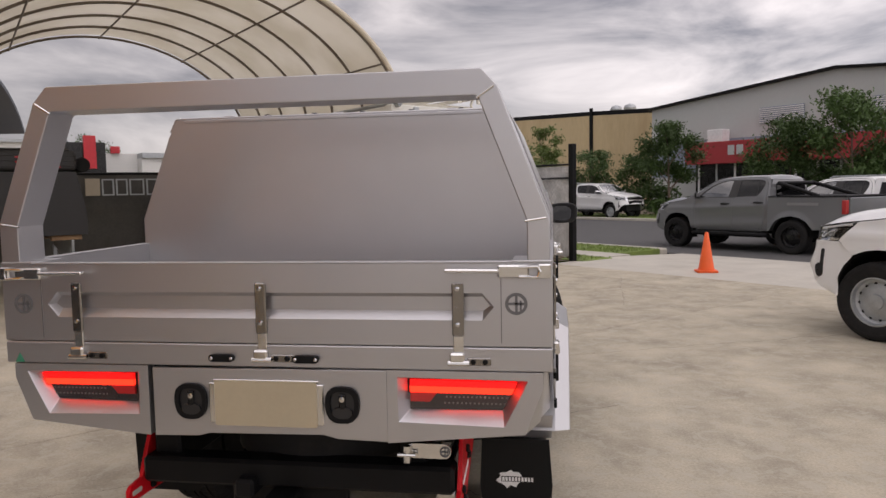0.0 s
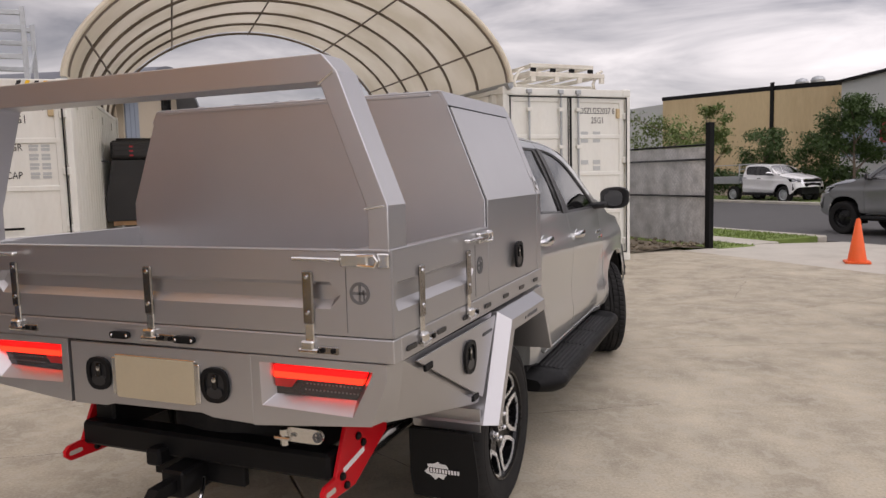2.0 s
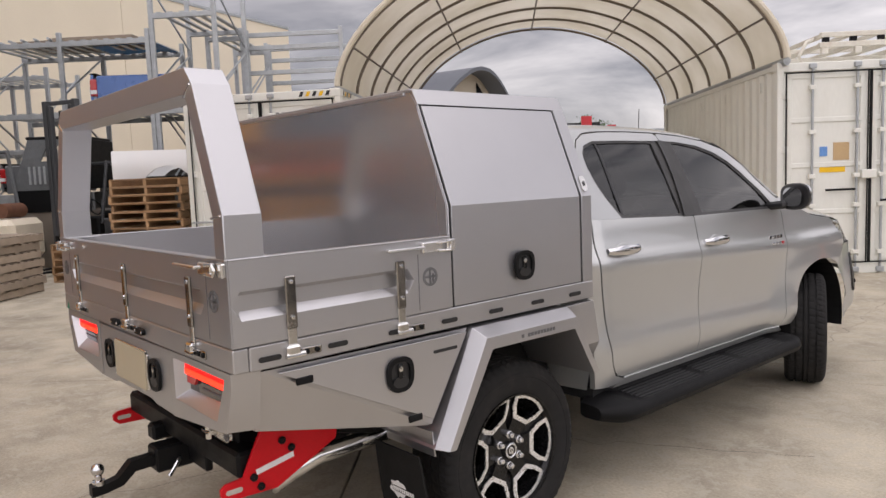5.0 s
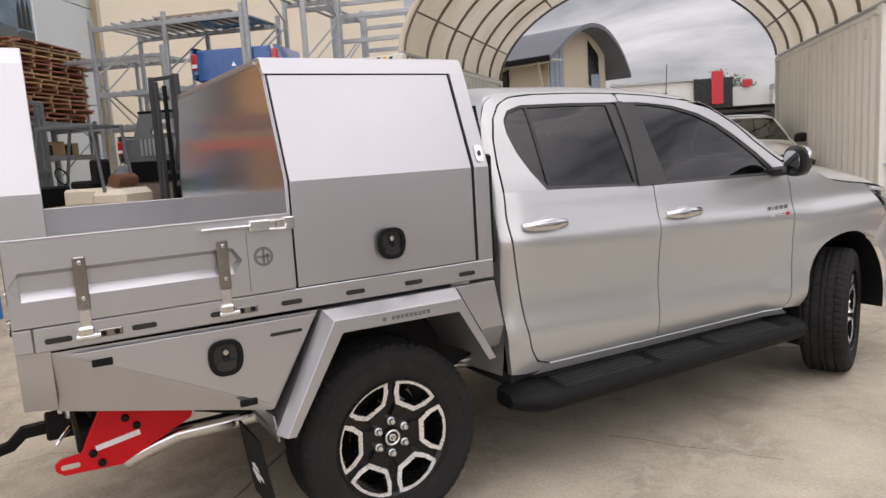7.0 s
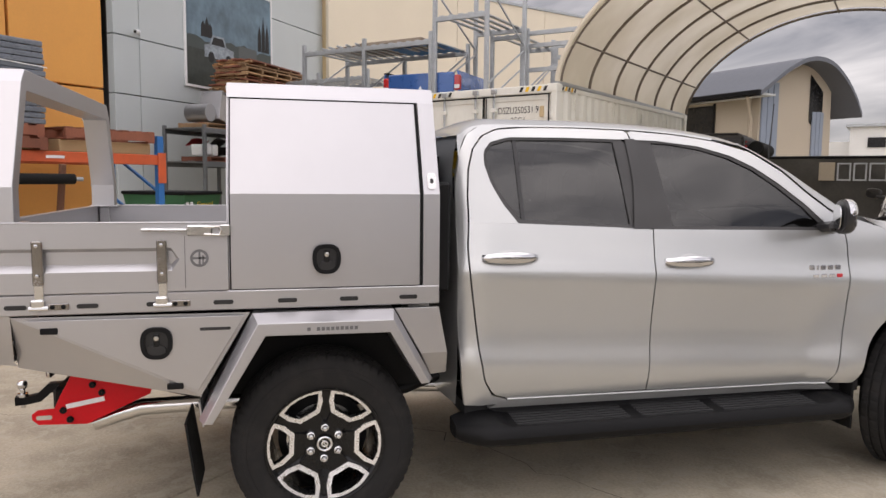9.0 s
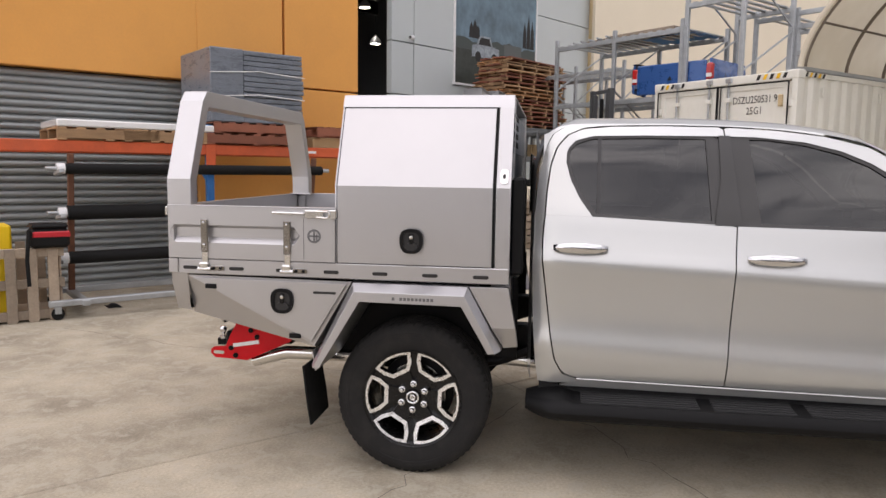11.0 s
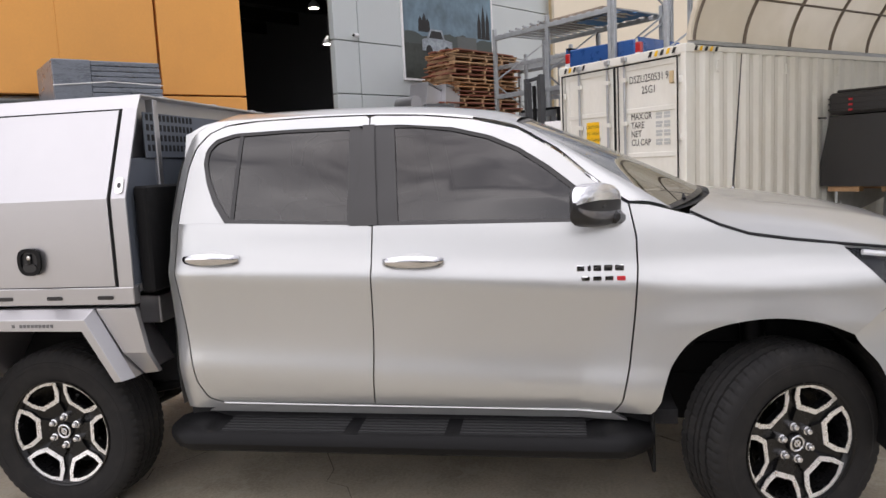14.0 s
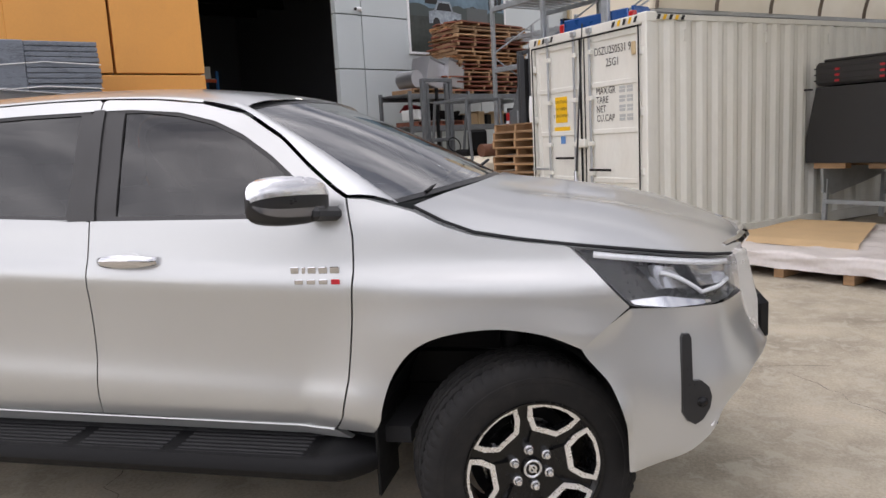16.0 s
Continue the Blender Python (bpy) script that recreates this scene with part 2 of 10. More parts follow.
# ---- materials ----
def material(name, color, rough=0.6, metal=0.0, vary=0.12, scale=6.0, fine=60.0, bump=0.0, bump_scale=80.0, coat=0.0, specular=0.5, stain=None, stain_amount=0.0, stain_scale=1.2, random_tint=0.0, rough_vary=0.1, stretch=(1, 1, 1), aniso=0.0, world_space=False, dust=None, dust_amount=0.0, dust_scale=2.0):
    """A surface with variation at two scales, stains, wear in its gloss, and relief."""
    mat = bpy.data.materials.new(name)
    mat.use_nodes = True
    nodes, links = mat.node_tree.nodes, mat.node_tree.links
    out = nodes["Principled BSDF"]
    out.inputs["Roughness"].default_value, out.inputs["Metallic"].default_value = rough, metal
    out.inputs["Specular IOR Level"].default_value = specular
    out.inputs["Coat Weight"].default_value, out.inputs["Coat Roughness"].default_value = coat, 0.04
    out.inputs["Anisotropic"].default_value = aniso
    where, fit = nodes.new("ShaderNodeTexCoord"), nodes.new("ShaderNodeMapping")
    fit.inputs["Scale"].default_value = stretch
    if world_space:
        links.new(nodes.new("ShaderNodeNewGeometry").outputs["Position"], fit.inputs["Vector"])
    else:
        links.new(where.outputs["Object"], fit.inputs["Vector"])
    broad, grain = nodes.new("ShaderNodeTexNoise"), nodes.new("ShaderNodeTexNoise")
    for node, s in ((broad, scale), (grain, fine)):
        node.inputs["Scale"].default_value, node.inputs["Detail"].default_value = s, 5.0
        links.new(fit.outputs["Vector"], node.inputs["Vector"])
    total = nodes.new("ShaderNodeMath")
    total.operation = "MULTIPLY_ADD"
    total.inputs[1].default_value = 0.6
    links.new(broad.outputs["Fac"], total.inputs[0])
    small = nodes.new("ShaderNodeMath")
    small.operation, small.inputs[1].default_value = "MULTIPLY", 0.4
    links.new(grain.outputs["Fac"], small.inputs[0])
    links.new(small.outputs[0], total.inputs[2])
    gain = nodes.new("ShaderNodeMapRange")
    gain.inputs["From Min"].default_value, gain.inputs["From Max"].default_value = 0.3, 0.7
    gain.inputs["To Min"].default_value, gain.inputs["To Max"].default_value = 1 - vary, 1 + vary
    links.new(total.outputs[0], gain.inputs["Value"])
    last = gain.outputs["Result"]
    if random_tint:
        info, spread, both = nodes.new("ShaderNodeObjectInfo"), nodes.new("ShaderNodeMapRange"), nodes.new("ShaderNodeMath")
        spread.inputs["To Min"].default_value, spread.inputs["To Max"].default_value = 1 - random_tint, 1 + random_tint
        both.operation = "MULTIPLY"
        links.new(info.outputs["Random"], spread.inputs["Value"])
        links.new(spread.outputs["Result"], both.inputs[0])
        links.new(last, both.inputs[1])
        last = both.outputs[0]
    tint = nodes.new("ShaderNodeVectorMath")
    tint.operation = "SCALE"
    tint.inputs[0].default_value = color[:3]
    links.new(last, tint.inputs["Scale"])
    shade = tint.outputs["Vector"]
    if stain:
        spots, cut, mix = nodes.new("ShaderNodeTexNoise"), nodes.new("ShaderNodeMapRange"), nodes.new("ShaderNodeMix")
        mix.data_type = "RGBA"
        spots.inputs["Scale"].default_value, spots.inputs["Detail"].default_value, spots.inputs["Roughness"].default_value = stain_scale, 8.0, 0.65
        cut.inputs["From Min"].default_value, cut.inputs["From Max"].default_value, cut.inputs["To Max"].default_value = 0.48, 0.72, stain_amount
        links.new(fit.outputs["Vector"], spots.inputs["Vector"])
        links.new(spots.outputs["Fac"], cut.inputs["Value"])
        links.new(cut.outputs["Result"], mix.inputs["Factor"])
        links.new(shade, mix.inputs[6])
        mix.inputs[7].default_value = (*stain, 1)
        shade = mix.outputs[2]
    if dust:
        spots, cut, mix = nodes.new("ShaderNodeTexNoise"), nodes.new("ShaderNodeMapRange"), nodes.new("ShaderNodeMix")
        mix.data_type = "RGBA"
        spots.inputs["Scale"].default_value, spots.inputs["Detail"].default_value, spots.inputs["Roughness"].default_value = dust_scale, 10.0, 0.72
        spots.inputs["Distortion"].default_value = 0.6
        cut.inputs["From Min"].default_value, cut.inputs["From Max"].default_value, cut.inputs["To Max"].default_value = 0.50, 0.58, dust_amount
        links.new(fit.outputs["Vector"], spots.inputs["Vector"])
        links.new(spots.outputs["Fac"], cut.inputs["Value"])
        links.new(cut.outputs["Result"], mix.inputs["Factor"])
        links.new(shade, mix.inputs[6])
        mix.inputs[7].default_value = (*dust, 1)
        shade = mix.outputs[2]
    links.new(shade, out.inputs["Base Color"])
    if rough_vary:
        r = nodes.new("ShaderNodeMapRange")
        r.inputs["From Min"].default_value, r.inputs["From Max"].default_value = 0.3, 0.7
        r.inputs["To Min"].default_value, r.inputs["To Max"].default_value = max(0.02, rough - rough_vary), min(1, rough + rough_vary)
        links.new(total.outputs[0], r.inputs["Value"])
        links.new(r.outputs["Result"], out.inputs["Roughness"])
    if bump:
        relief, b = nodes.new("ShaderNodeTexNoise"), nodes.new("ShaderNodeBump")
        relief.inputs["Scale"].default_value, relief.inputs["Detail"].default_value = bump_scale, 4.0
        links.new(fit.outputs["Vector"], relief.inputs["Vector"])
        b.inputs["Strength"].default_value, b.inputs["Distance"].default_value = bump, 0.01
        links.new(relief.outputs["Fac"], b.inputs["Height"])
        links.new(b.outputs["Normal"], out.inputs["Normal"])
    return mat


def glass(name, tint, alpha_light=0.25, rough=0.02):
    """A pane: part see-through, part mirror."""
    mat = bpy.data.materials.new(name)
    mat.use_nodes = True
    nodes, links = mat.node_tree.nodes, mat.node_tree.links
    nodes.remove(nodes["Principled BSDF"])
    clear, gloss, mix, edge = nodes.new("ShaderNodeBsdfTransparent"), nodes.new("ShaderNodeBsdfGlossy"), nodes.new("ShaderNodeMixShader"), nodes.new("ShaderNodeLayerWeight")
    clear.inputs["Color"].default_value, gloss.inputs["Roughness"].default_value = (*tint, 1), rough
    # gloss grows towards grazing angles, the same from both sides
    power, total = nodes.new("ShaderNodeMath"), nodes.new("ShaderNodeMath")
    power.operation, power.inputs[1].default_value = "POWER", 4.0
    total.operation, total.inputs[1].default_value, total.inputs[2].default_value = "MULTIPLY_ADD", 1 - alpha_light, alpha_light
    links.new(edge.outputs["Facing"], power.inputs[0])
    links.new(power.outputs[0], total.inputs[0])
    links.new(total.outputs[0], mix.inputs["Fac"])
    links.new(clear.outputs["BSDF"], mix.inputs[1])
    links.new(gloss.outputs["BSDF"], mix.inputs[2])
    links.new(mix.outputs["Shader"], nodes["Material Output"].inputs["Surface"])
    return mat


def lamp_material(name, color, strength):
    mat = bpy.data.materials.new(name)
    mat.use_nodes = True
    out = mat.node_tree.nodes["Principled BSDF"]
    out.inputs["Base Color"].default_value = (*color, 1)
    out.inputs["Emission Color"].default_value, out.inputs["Emission Strength"].default_value = (*color, 1), strength
    return mat


CONCRETE = material("concrete", (0.42, 0.372, 0.286), 0.85, vary=0.36, scale=2.2, fine=64, bump=0.4, bump_scale=140, stain=(0.14, 0.115, 0.082), stain_amount=0.42, stain_scale=1.6, random_tint=0.05, world_space=True, dust=(0.465, 0.425, 0.345), dust_amount=0.6, dust_scale=8.0, specular=0.3)
JOINT = material("joint", (0.12, 0.105, 0.09), 0.95)
ASPHALT = material("asphalt", (0.085, 0.083, 0.082), 0.9, vary=0.2, scale=0.8, fine=90, bump=0.4, bump_scale=160)
PATH_CONCRETE = material("path_concrete", (0.48, 0.45, 0.39), 0.85, vary=0.12, scale=1.5, fine=40, bump=0.2, stain=(0.3, 0.27, 0.22), stain_amount=0.4)
EARTH = material("earth", (0.16, 0.13, 0.09), 0.95, vary=0.3, scale=1.0, fine=20, bump=0.4)
GRASS = material("grass", (0.15, 0.21, 0.045), 0.8, vary=0.35, scale=2.5, fine=40, random_tint=0.1)
ORANGE = material("orange_paint", (0.74, 0.35, 0.085), 0.75, vary=0.05, scale=0.7, fine=30, bump=0.05, bump_scale=120, stain=(0.55, 0.27, 0.08), stain_amount=0.25, stain_scale=0.9)
GREY_PANEL = material("grey_paint", (0.52, 0.56, 0.56), 0.7, vary=0.05, scale=0.5, fine=30, bump=0.05)
CREAM_WALL = material("cream_wall", (0.72, 0.64, 0.50), 0.8, vary=0.06, scale=0.4, fine=20)
TAN_WALL = material("tan_wall", (0.56, 0.44, 0.26), 0.85, vary=0.12, scale=0.25, fine=6, stain=(0.36, 0.25, 0.13), stain_amount=0.55, stain_scale=0.35, stretch=(1, 1, 0.25))
SHED_GREY = material("shed_grey", (0.47, 0.49, 0.48), 0.7, vary=0.05, scale=0.3, fine=6)
SHED_BLUE = material("shed_blue", (0.24, 0.28, 0.34), 0.7, vary=0.05, scale=0.3, fine=6)
RED_FASCIA = material("red_fascia", (0.36, 0.035, 0.04), 0.6, vary=0.08, scale=0.5, fine=8)
CONTAINER = material("container_paint", (0.75, 0.75, 0.69), 0.55, vary=0.05, scale=1.5, fine=25, stain=(0.45, 0.40, 0.31), stain_amount=0.22, stain_scale=1.6, bump=0.05, stretch=(1, 1, 0.35))
GALV = material("galvanised_steel", (0.42, 0.44, 0.45), 0.5, metal=0.65, vary=0.18, scale=9, fine=60)
STEEL = material("bright_steel", (0.72, 0.71, 0.69), 0.18, metal=1.0, vary=0.06, scale=30, fine=150, rough_vary=0.06)
BLACK_RUBBER = material("black_rubber", (0.009, 0.009, 0.009), 0.75, specular=0.2, vary=0.2, scale=20, fine=150)
BLACK_PLASTIC = material("black_plastic", (0.008, 0.008, 0.0085), 0.5, specular=0.14, vary=0.15, scale=20, fine=200, bump=0.08, bump_scale=500)
BLACK_STEEL = material("black_steel", (0.006, 0.006, 0.0065), 0.45, specular=0.16, vary=0.2, scale=12, fine=100)
# near-black that stands for the shade in gaps, holes and cavities
DARK = material("shade_black", (0.012, 0.012, 0.013), 0.9)
ALU = material("raw_aluminium", (0.51, 0.505, 0.515), 0.34, metal=0.87, vary=0.03, scale=1.5, fine=7, rough_vary=0.0)
ALU_POLISHED = material("polished_aluminium_sheet", (0.52, 0.51, 0.515), 0.20, metal=0.8, vary=0.03, scale=1.5, fine=7, rough_vary=0.0, bump=0.03, bump_scale=1.6)
# the rolled sheet mirrors sharply at a slant and only softly head on
pol = ALU_POLISHED.node_tree
slant, blur = pol.nodes.new("ShaderNodeLayerWeight"), pol.nodes.new("ShaderNodeMapRange")
slant.inputs["Blend"].default_value = 0.5
blur.inputs["From Min"].default_value, blur.inputs["From Max"].default_value = 0.29, 0.45
blur.inputs["To Min"].default_value, blur.inputs["To Max"].default_value = 0.36, 0.13
pol.links.new(slant.outputs["Facing"], blur.inputs["Value"])
pol.links.new(blur.outputs["Result"], pol.nodes["Principled BSDF"].inputs["Roughness"])
ALU_TREAD = material("tray_floor_aluminium", (0.5, 0.5, 0.5), 0.45, metal=0.8, vary=0.08, scale=6, fine=80)
SILVER = material("silver_car_paint", (0.512, 0.520, 0.514), 0.30, metal=0.66, vary=0.015, scale=2, fine=9, coat=0.8, rough_vary=0.02)
WHITE_PAINT = material("white_car_paint", (0.78, 0.78, 0.77), 0.35, vary=0.02, scale=2, fine=200, coat=1.0, rough_vary=0.02)
GREY_PAINT = material("grey_car_paint", (0.13, 0.135, 0.14), 0.35, vary=0.02, scale=2, fine=200, coat=1.0, rough_vary=0.02)
BLUE_PAINT = material("blue_car_paint", (0.02, 0.09, 0.30), 0.3, metal=0.3, vary=0.05, coat=1.0)
CHROME = material("chrome", (0.66, 0.66, 0.67), 0.06, metal=1.0, vary=0.02, rough_vary=0.02)
RED_POWDER = material("red_powder_coat", (0.56, 0.006, 0.012), 0.36, specular=0.25, vary=0.08, scale=12, fine=90)
CREAM_FABRIC = material("cream_fabric", (0.66, 0.605, 0.485), 0.8, vary=0.08, scale=1.2, fine=40, stain=(0.46, 0.40, 0.29), stain_amount=0.3, stain_scale=1.0)
WOOD = material("pallet_wood", (0.36, 0.22, 0.115), 0.8, vary=0.3, scale=4, fine=50, bump=0.2, random_tint=0.3, stretch=(1, 1, 6))
WOOD_ORANGE = material("orange_brown_wood", (0.40, 0.20, 0.085), 0.8, vary=0.3, scale=4, fine=50, bump=0.2, random_tint=0.35)
WOOD_GREY = material("weathered_wood", (0.30, 0.24, 0.18), 0.85, vary=0.25, scale=4, fine=50, bump=0.2, random_tint=0.25)
WOOD_RED = material("red_brown_wood", (0.24, 0.085, 0.05), 0.8, vary=0.25, scale=4, fine=50, bump=0.2, random_tint=0.25)
CARD = material("cardboard", (0.50, 0.35, 0.19), 0.85, vary=0.1, scale=3, fine=60)
RACK_BLUE = material("rack_blue", (0.02, 0.15, 0.42), 0.5, vary=0.12, scale=8, fine=60)
RACK_ORANGE = material("rack_orange", (0.58, 0.10, 0.03), 0.5, vary=0.15, scale=8, fine=60, stain=(0.3, 0.12, 0.08), stain_amount=0.3)
SHUTTER = material("roller_shutter", (0.30, 0.32, 0.32), 0.5, metal=0.35, vary=0.1, scale=1.5, fine=30, stain=(0.2, 0.2, 0.19), stain_amount=0.3)
BLACK_PAINT = material("black_lettering", (0.02, 0.02, 0.02), 0.7)
GLASS_DARK = glass("tinted_glass", (0.06, 0.065, 0.065), 0.08)
GLASS_CLEAR = glass("windscreen_glass", (0.50, 0.57, 0.55), 0.40)
GLASS_LENS = glass("lamp_lens", (0.93, 0.94, 0.95), 0.05)
CREAM_DIM = material("beige_render", (0.47, 0.405, 0.315), 0.85, vary=0.06, scale=0.5, fine=20)
WHITE_WALL = material("white_wall", (0.70, 0.70, 0.67), 0.8, vary=0.05, scale=0.4, fine=12)
TARP = material("dark_tarpaulin", (0.075, 0.07, 0.062), 0.7, vary=0.3, scale=2.0, fine=20, bump=0.3, bump_scale=6)
BLACK_SATIN = material("black_powder_coat", (0.022, 0.021, 0.021), 0.55, vary=0.1, scale=8, fine=200, bump=0.05, bump_scale=300)
PLASTIC_WRAP = material("plastic_wrap", (0.62, 0.58, 0.55), 0.35, vary=0.12, scale=4, fine=30, bump=0.3, bump_scale=18)
CARD_GREY = material("dull_board", (0.24, 0.20, 0.16), 0.6, vary=0.12, scale=4, fine=40, bump=0.1)
RUST_STEEL = material("rusty_steel", (0.16, 0.07, 0.04), 0.8, vary=0.3, scale=8, fine=60)

# ---- the yard: u runs across the container doors, d along the containers ----
YARD = 46.0
UX, UY = math.cos(radians(YARD)), math.sin(radians(YARD))


def yard(u, d, z=0.0):
    return Vector((u * UX - d * UY, u * UY + d * UX, z))


def yard_pose(u, d, z=0.0, turn=0.0):
    """Local x along u, local y along d."""
    return Matrix.Translation(yard(u, d, z)) @ pose(0, 0, 0, 0, 0, YARD + turn)


def about(x, y, turn, k=1.0):
    """A turn round an upright line through x, y, and a change of scale in the plan."""
    return Matrix.Translation((x, y, 0)) @ pose(0, 0, 0, 0, 0, turn) @ Matrix.Diagonal((k, k, 1, 1)) @ Matrix.Translation((-x, -y, 0))


# the street, the orange wall and the far offices each stand slightly turned against the yard
STREET = about(1.4, -3.25, -1.15)
WEST = about(4.0, 1.2, 0.4, 0.92)
NORTH = about(3.7, -0.5, -1.4)

# ground: one sheet to the horizon, the yard's slabs on it, road, kerbs and verges
ground = solid("ground", Geo().grid(lambda s, t: (lerp(-900, 900, s), lerp(-900, 900, t), -0.16), 24, 24), EARTH, "bare brown earth under and beyond the yard", "ground", kind="structure")
pavement = thing("pavement", "worn grey concrete yard cast in large slabs with dark joints", "pavement", yard_pose(0, 0), kind="structure")
part("bed", Geo().box((-46, -34, -0.155), (8.75, 46, -0.03)), JOINT, pavement)
slab_w, slab_l = 7.97, 6.1
slab_meshes = {}
for i in range(-6, 2):
    for j in range(-6, 8):
        x0, y0 = -0.24 + i * slab_w, 2.06 + j * slab_l
        x1 = min(x0 + slab_w, 8.75)
        if i == 1 and j >= 1:
            continue
        size = round(x1 - x0, 3)
        if size not in slab_meshes:
            slab_meshes[size] = Geo().box((0.005, 0.005, -0.12), (size - 0.005, slab_l - 0.005, 0), None, 0.005).mesh("slab", CONCRETE)
        part("slab", slab_meshes[size], None, pavement, m=Matrix.Translation((x0, y0, 0)))
# a few cracks, as thin dark strips in the surface
rnd = random.Random(11)
for k, (u0, d0, u1, d1) in enumerate(((1.2, -2.6, 6.8, -1.1), (-1.8, 1.2, 2.2, 0.2), (3.0, 1.5, 7.6, -0.6), (1.7, -3.6, 2.6, -1.6), (-3.9, -1.4, -0.5, 0.4), (3.1, 2.3, 5.5, 5.2), (0.1, 0.6, 1.1, -1.9), (4.4, -4.6, 5.9, -3.0), (2.2, 4.1, 4.9, 3.2), (5.6, 2.9, 7.9, 4.8), (-0.8, -4.4, 1.6, -3.7), (2.9, -5.4, 3.5, -3.9), (-2.6, -2.9, -1.1, -4.6), (5.9, -1.2, 6.6, 1.4), (0.6, 2.6, 2.3, 4.4))):
    n, g, pts = 26, Geo(), []
    for q in range(n + 1):
        w = math.sin(math.pi * q / n) * 0.16
        pts.append((lerp(u0, u1, q / n) + rnd.uniform(-w, w) * 0.45, lerp(d0, d1, q / n) + rnd.uniform(-w, w) * 0.45))
    for q in range(n):
        (a, b), (c, e) = pts[q], pts[q + 1]
        t = 0.0012 + 0.0018 * rnd.random()
        l = math.hypot(c - a, e - b)
        nx, ny = -(e - b) / l * t, (c - a) / l * t
        g.add([(a - nx, b - ny, 0.0012), (c - nx, e - ny, 0.0012), (c + nx, e + ny, 0.0012), (a + nx, b + ny, 0.0012)], [(0, 1, 2, 3)])
    part("crack", g, JOINT, pavement, "fine dark crack")

road = thing("road", "dark grey asphalt street with concrete kerbs", "road", STREET @ yard_pose(0, 0), kind="structure")
part("carriageway", Geo().box((12.9, -120, -0.15), (25.2, 160, -0.10)), ASPHALT, road)
for u0, u1, d0, d1 in ((12.6, 12.9, 7.9, 160), (25.2, 25.5, -120, 160), (12.6, 12.9, -120, -9)):
    part("kerb", Geo().box((u0, d0, -0.15), (u1, d1, 0.015), None, 0.03), PATH_CONCRETE, road)
part("crossover", Geo().add([(8.3, -9, -0.006), (10.6, -9, -0.006), (12.9, -9, -0.095), (12.9, 7.5, -0.095), (10.6, 7.5, -0.006), (8.3, 7.5, -0.006), (8.3, -9, -.15), (12.9, -9, -.15), (12.9, 7.5, -.15), (8.3, 7.5, -.15)],
     [(0, 1, 4, 5), (1, 2, 3, 4), (0, 5, 9, 6), (0, 6, 7, 2, 1), (3, 2, 7, 8), (4, 3, 8, 9, 5)]), PATH_CONCRETE, road, "pale concrete driveway crossover")
part("footpath", Geo().box((10.2, 7.52, -0.15), (11.05, 160, 0.012), None, 0.01), PATH_CONCRETE, road)


def tufts(name, label, boxes, n, height, seed):
    """Short blades of grass over some strips of the yard's plan."""
    rnd, g = random.Random(seed), Geo()
    for u0, u1, d0, d1 in boxes:
        g.box((u0, d0, -0.14), (u1, d1, 0.01), None, 0.01)
        for _ in range(int(n * (u1 - u0) * (d1 - d0))):
            x, y, a, h = rnd.uniform(u0, u1), rnd.uniform(d0, d1), rnd.uniform(0, 6.28), height * rnd.uniform(0.5, 1.3)
            c, s = math.cos(a) * 0.015, math.sin(a) * 0.015
            g.add([(x - c, y - s, 0), (x + c, y + s, 0), (x + s * rnd.uniform(-2, 2), y + c * rnd.uniform(-2, 2), h)], [(0, 1, 2)])
    return solid(name, g, GRASS, label, "grass", STREET @ yard_pose(0, 0), kind="stuff")


tufts("grass", "mown green grass verge beside the street", ((11.05, 12.6, 7.9, 24.0), (9.3, 10.2, 7.3, 18.0)), 420, 0.045, 3)
tufts("grass_verge", "mown green grass verge on the far side of the street", ((25.5, 29.5, -30, 60),), 30, 0.09, 4)
# loose soil and rubble along the fence
rnd, g = random.Random(8), Geo()
g.grid(lambda s, t: (lerp(7.2, 9.3, s), lerp(7.55, 30, t), 0.02 + 0.10 * math.sin(math.pi * s) * (0.6 + 0.4 * noise.noise(Vector((s * 6, t * 30, 0))))), 10, 60)
for _ in range(260):
    x, y, r = rnd.uniform(7.2, 9.2), 7.6 + rnd.random() ** 2 * 9, rnd.uniform(0.015, 0.07)
    g.lathe([(0.001, r * 0.7), (r * 0.7, r * 0.45), (r, 0), (r * 0.5, -r * 0.4)], 6, pose(x, y, 0.10, rnd.uniform(-20, 20), rnd.uniform(-20, 20), rnd.uniform(0, 360)))
solid("soil", g, EARTH, "loose brown soil and stones along the fence", "soil", STREET @ yard_pose(0, 0, -0.03), kind="stuff")


# ---- orange warehouse wall with its roller shutter ----
warehouse = thing("wall_orange", "orange painted concrete warehouse wall with panel joints", "wall", WEST @ yard_pose(0, 0, -0.02), kind="structure")
for y0, y1, z0, z1 in ((-1.585, 0.98, 2.64, 3.93), (0.98, 2.29, 2.66, 3.93), (2.33, 3.62, 2.66, 9.0), (0.98, 2.29, 4.62, 9.0), (-1.585, 0.98, 4.62, 9.0),
                       (-1.585, 1.38, 3.93, 4.62), (0.98, 3.62, 0.0, 2.635), (-2.4, -1.61, 2.64, 9.0), (-2.4, -1.61, 0, 2.62)):
    part("panel", Geo().box((-7.28, y0, z0), (-7.0, y1, z1), None, 0.008), ORANGE, warehouse)
part("backing", Geo().box((-7.29, -2.38, 0), (-7.25, 3.6, 9.0)), JOINT, warehouse)
part("flashing", Geo().box((-7.35, -2.42, 9.0), (-6.93, 3.66, 9.12), None, 0.01), GALV, warehouse)
nw = 30
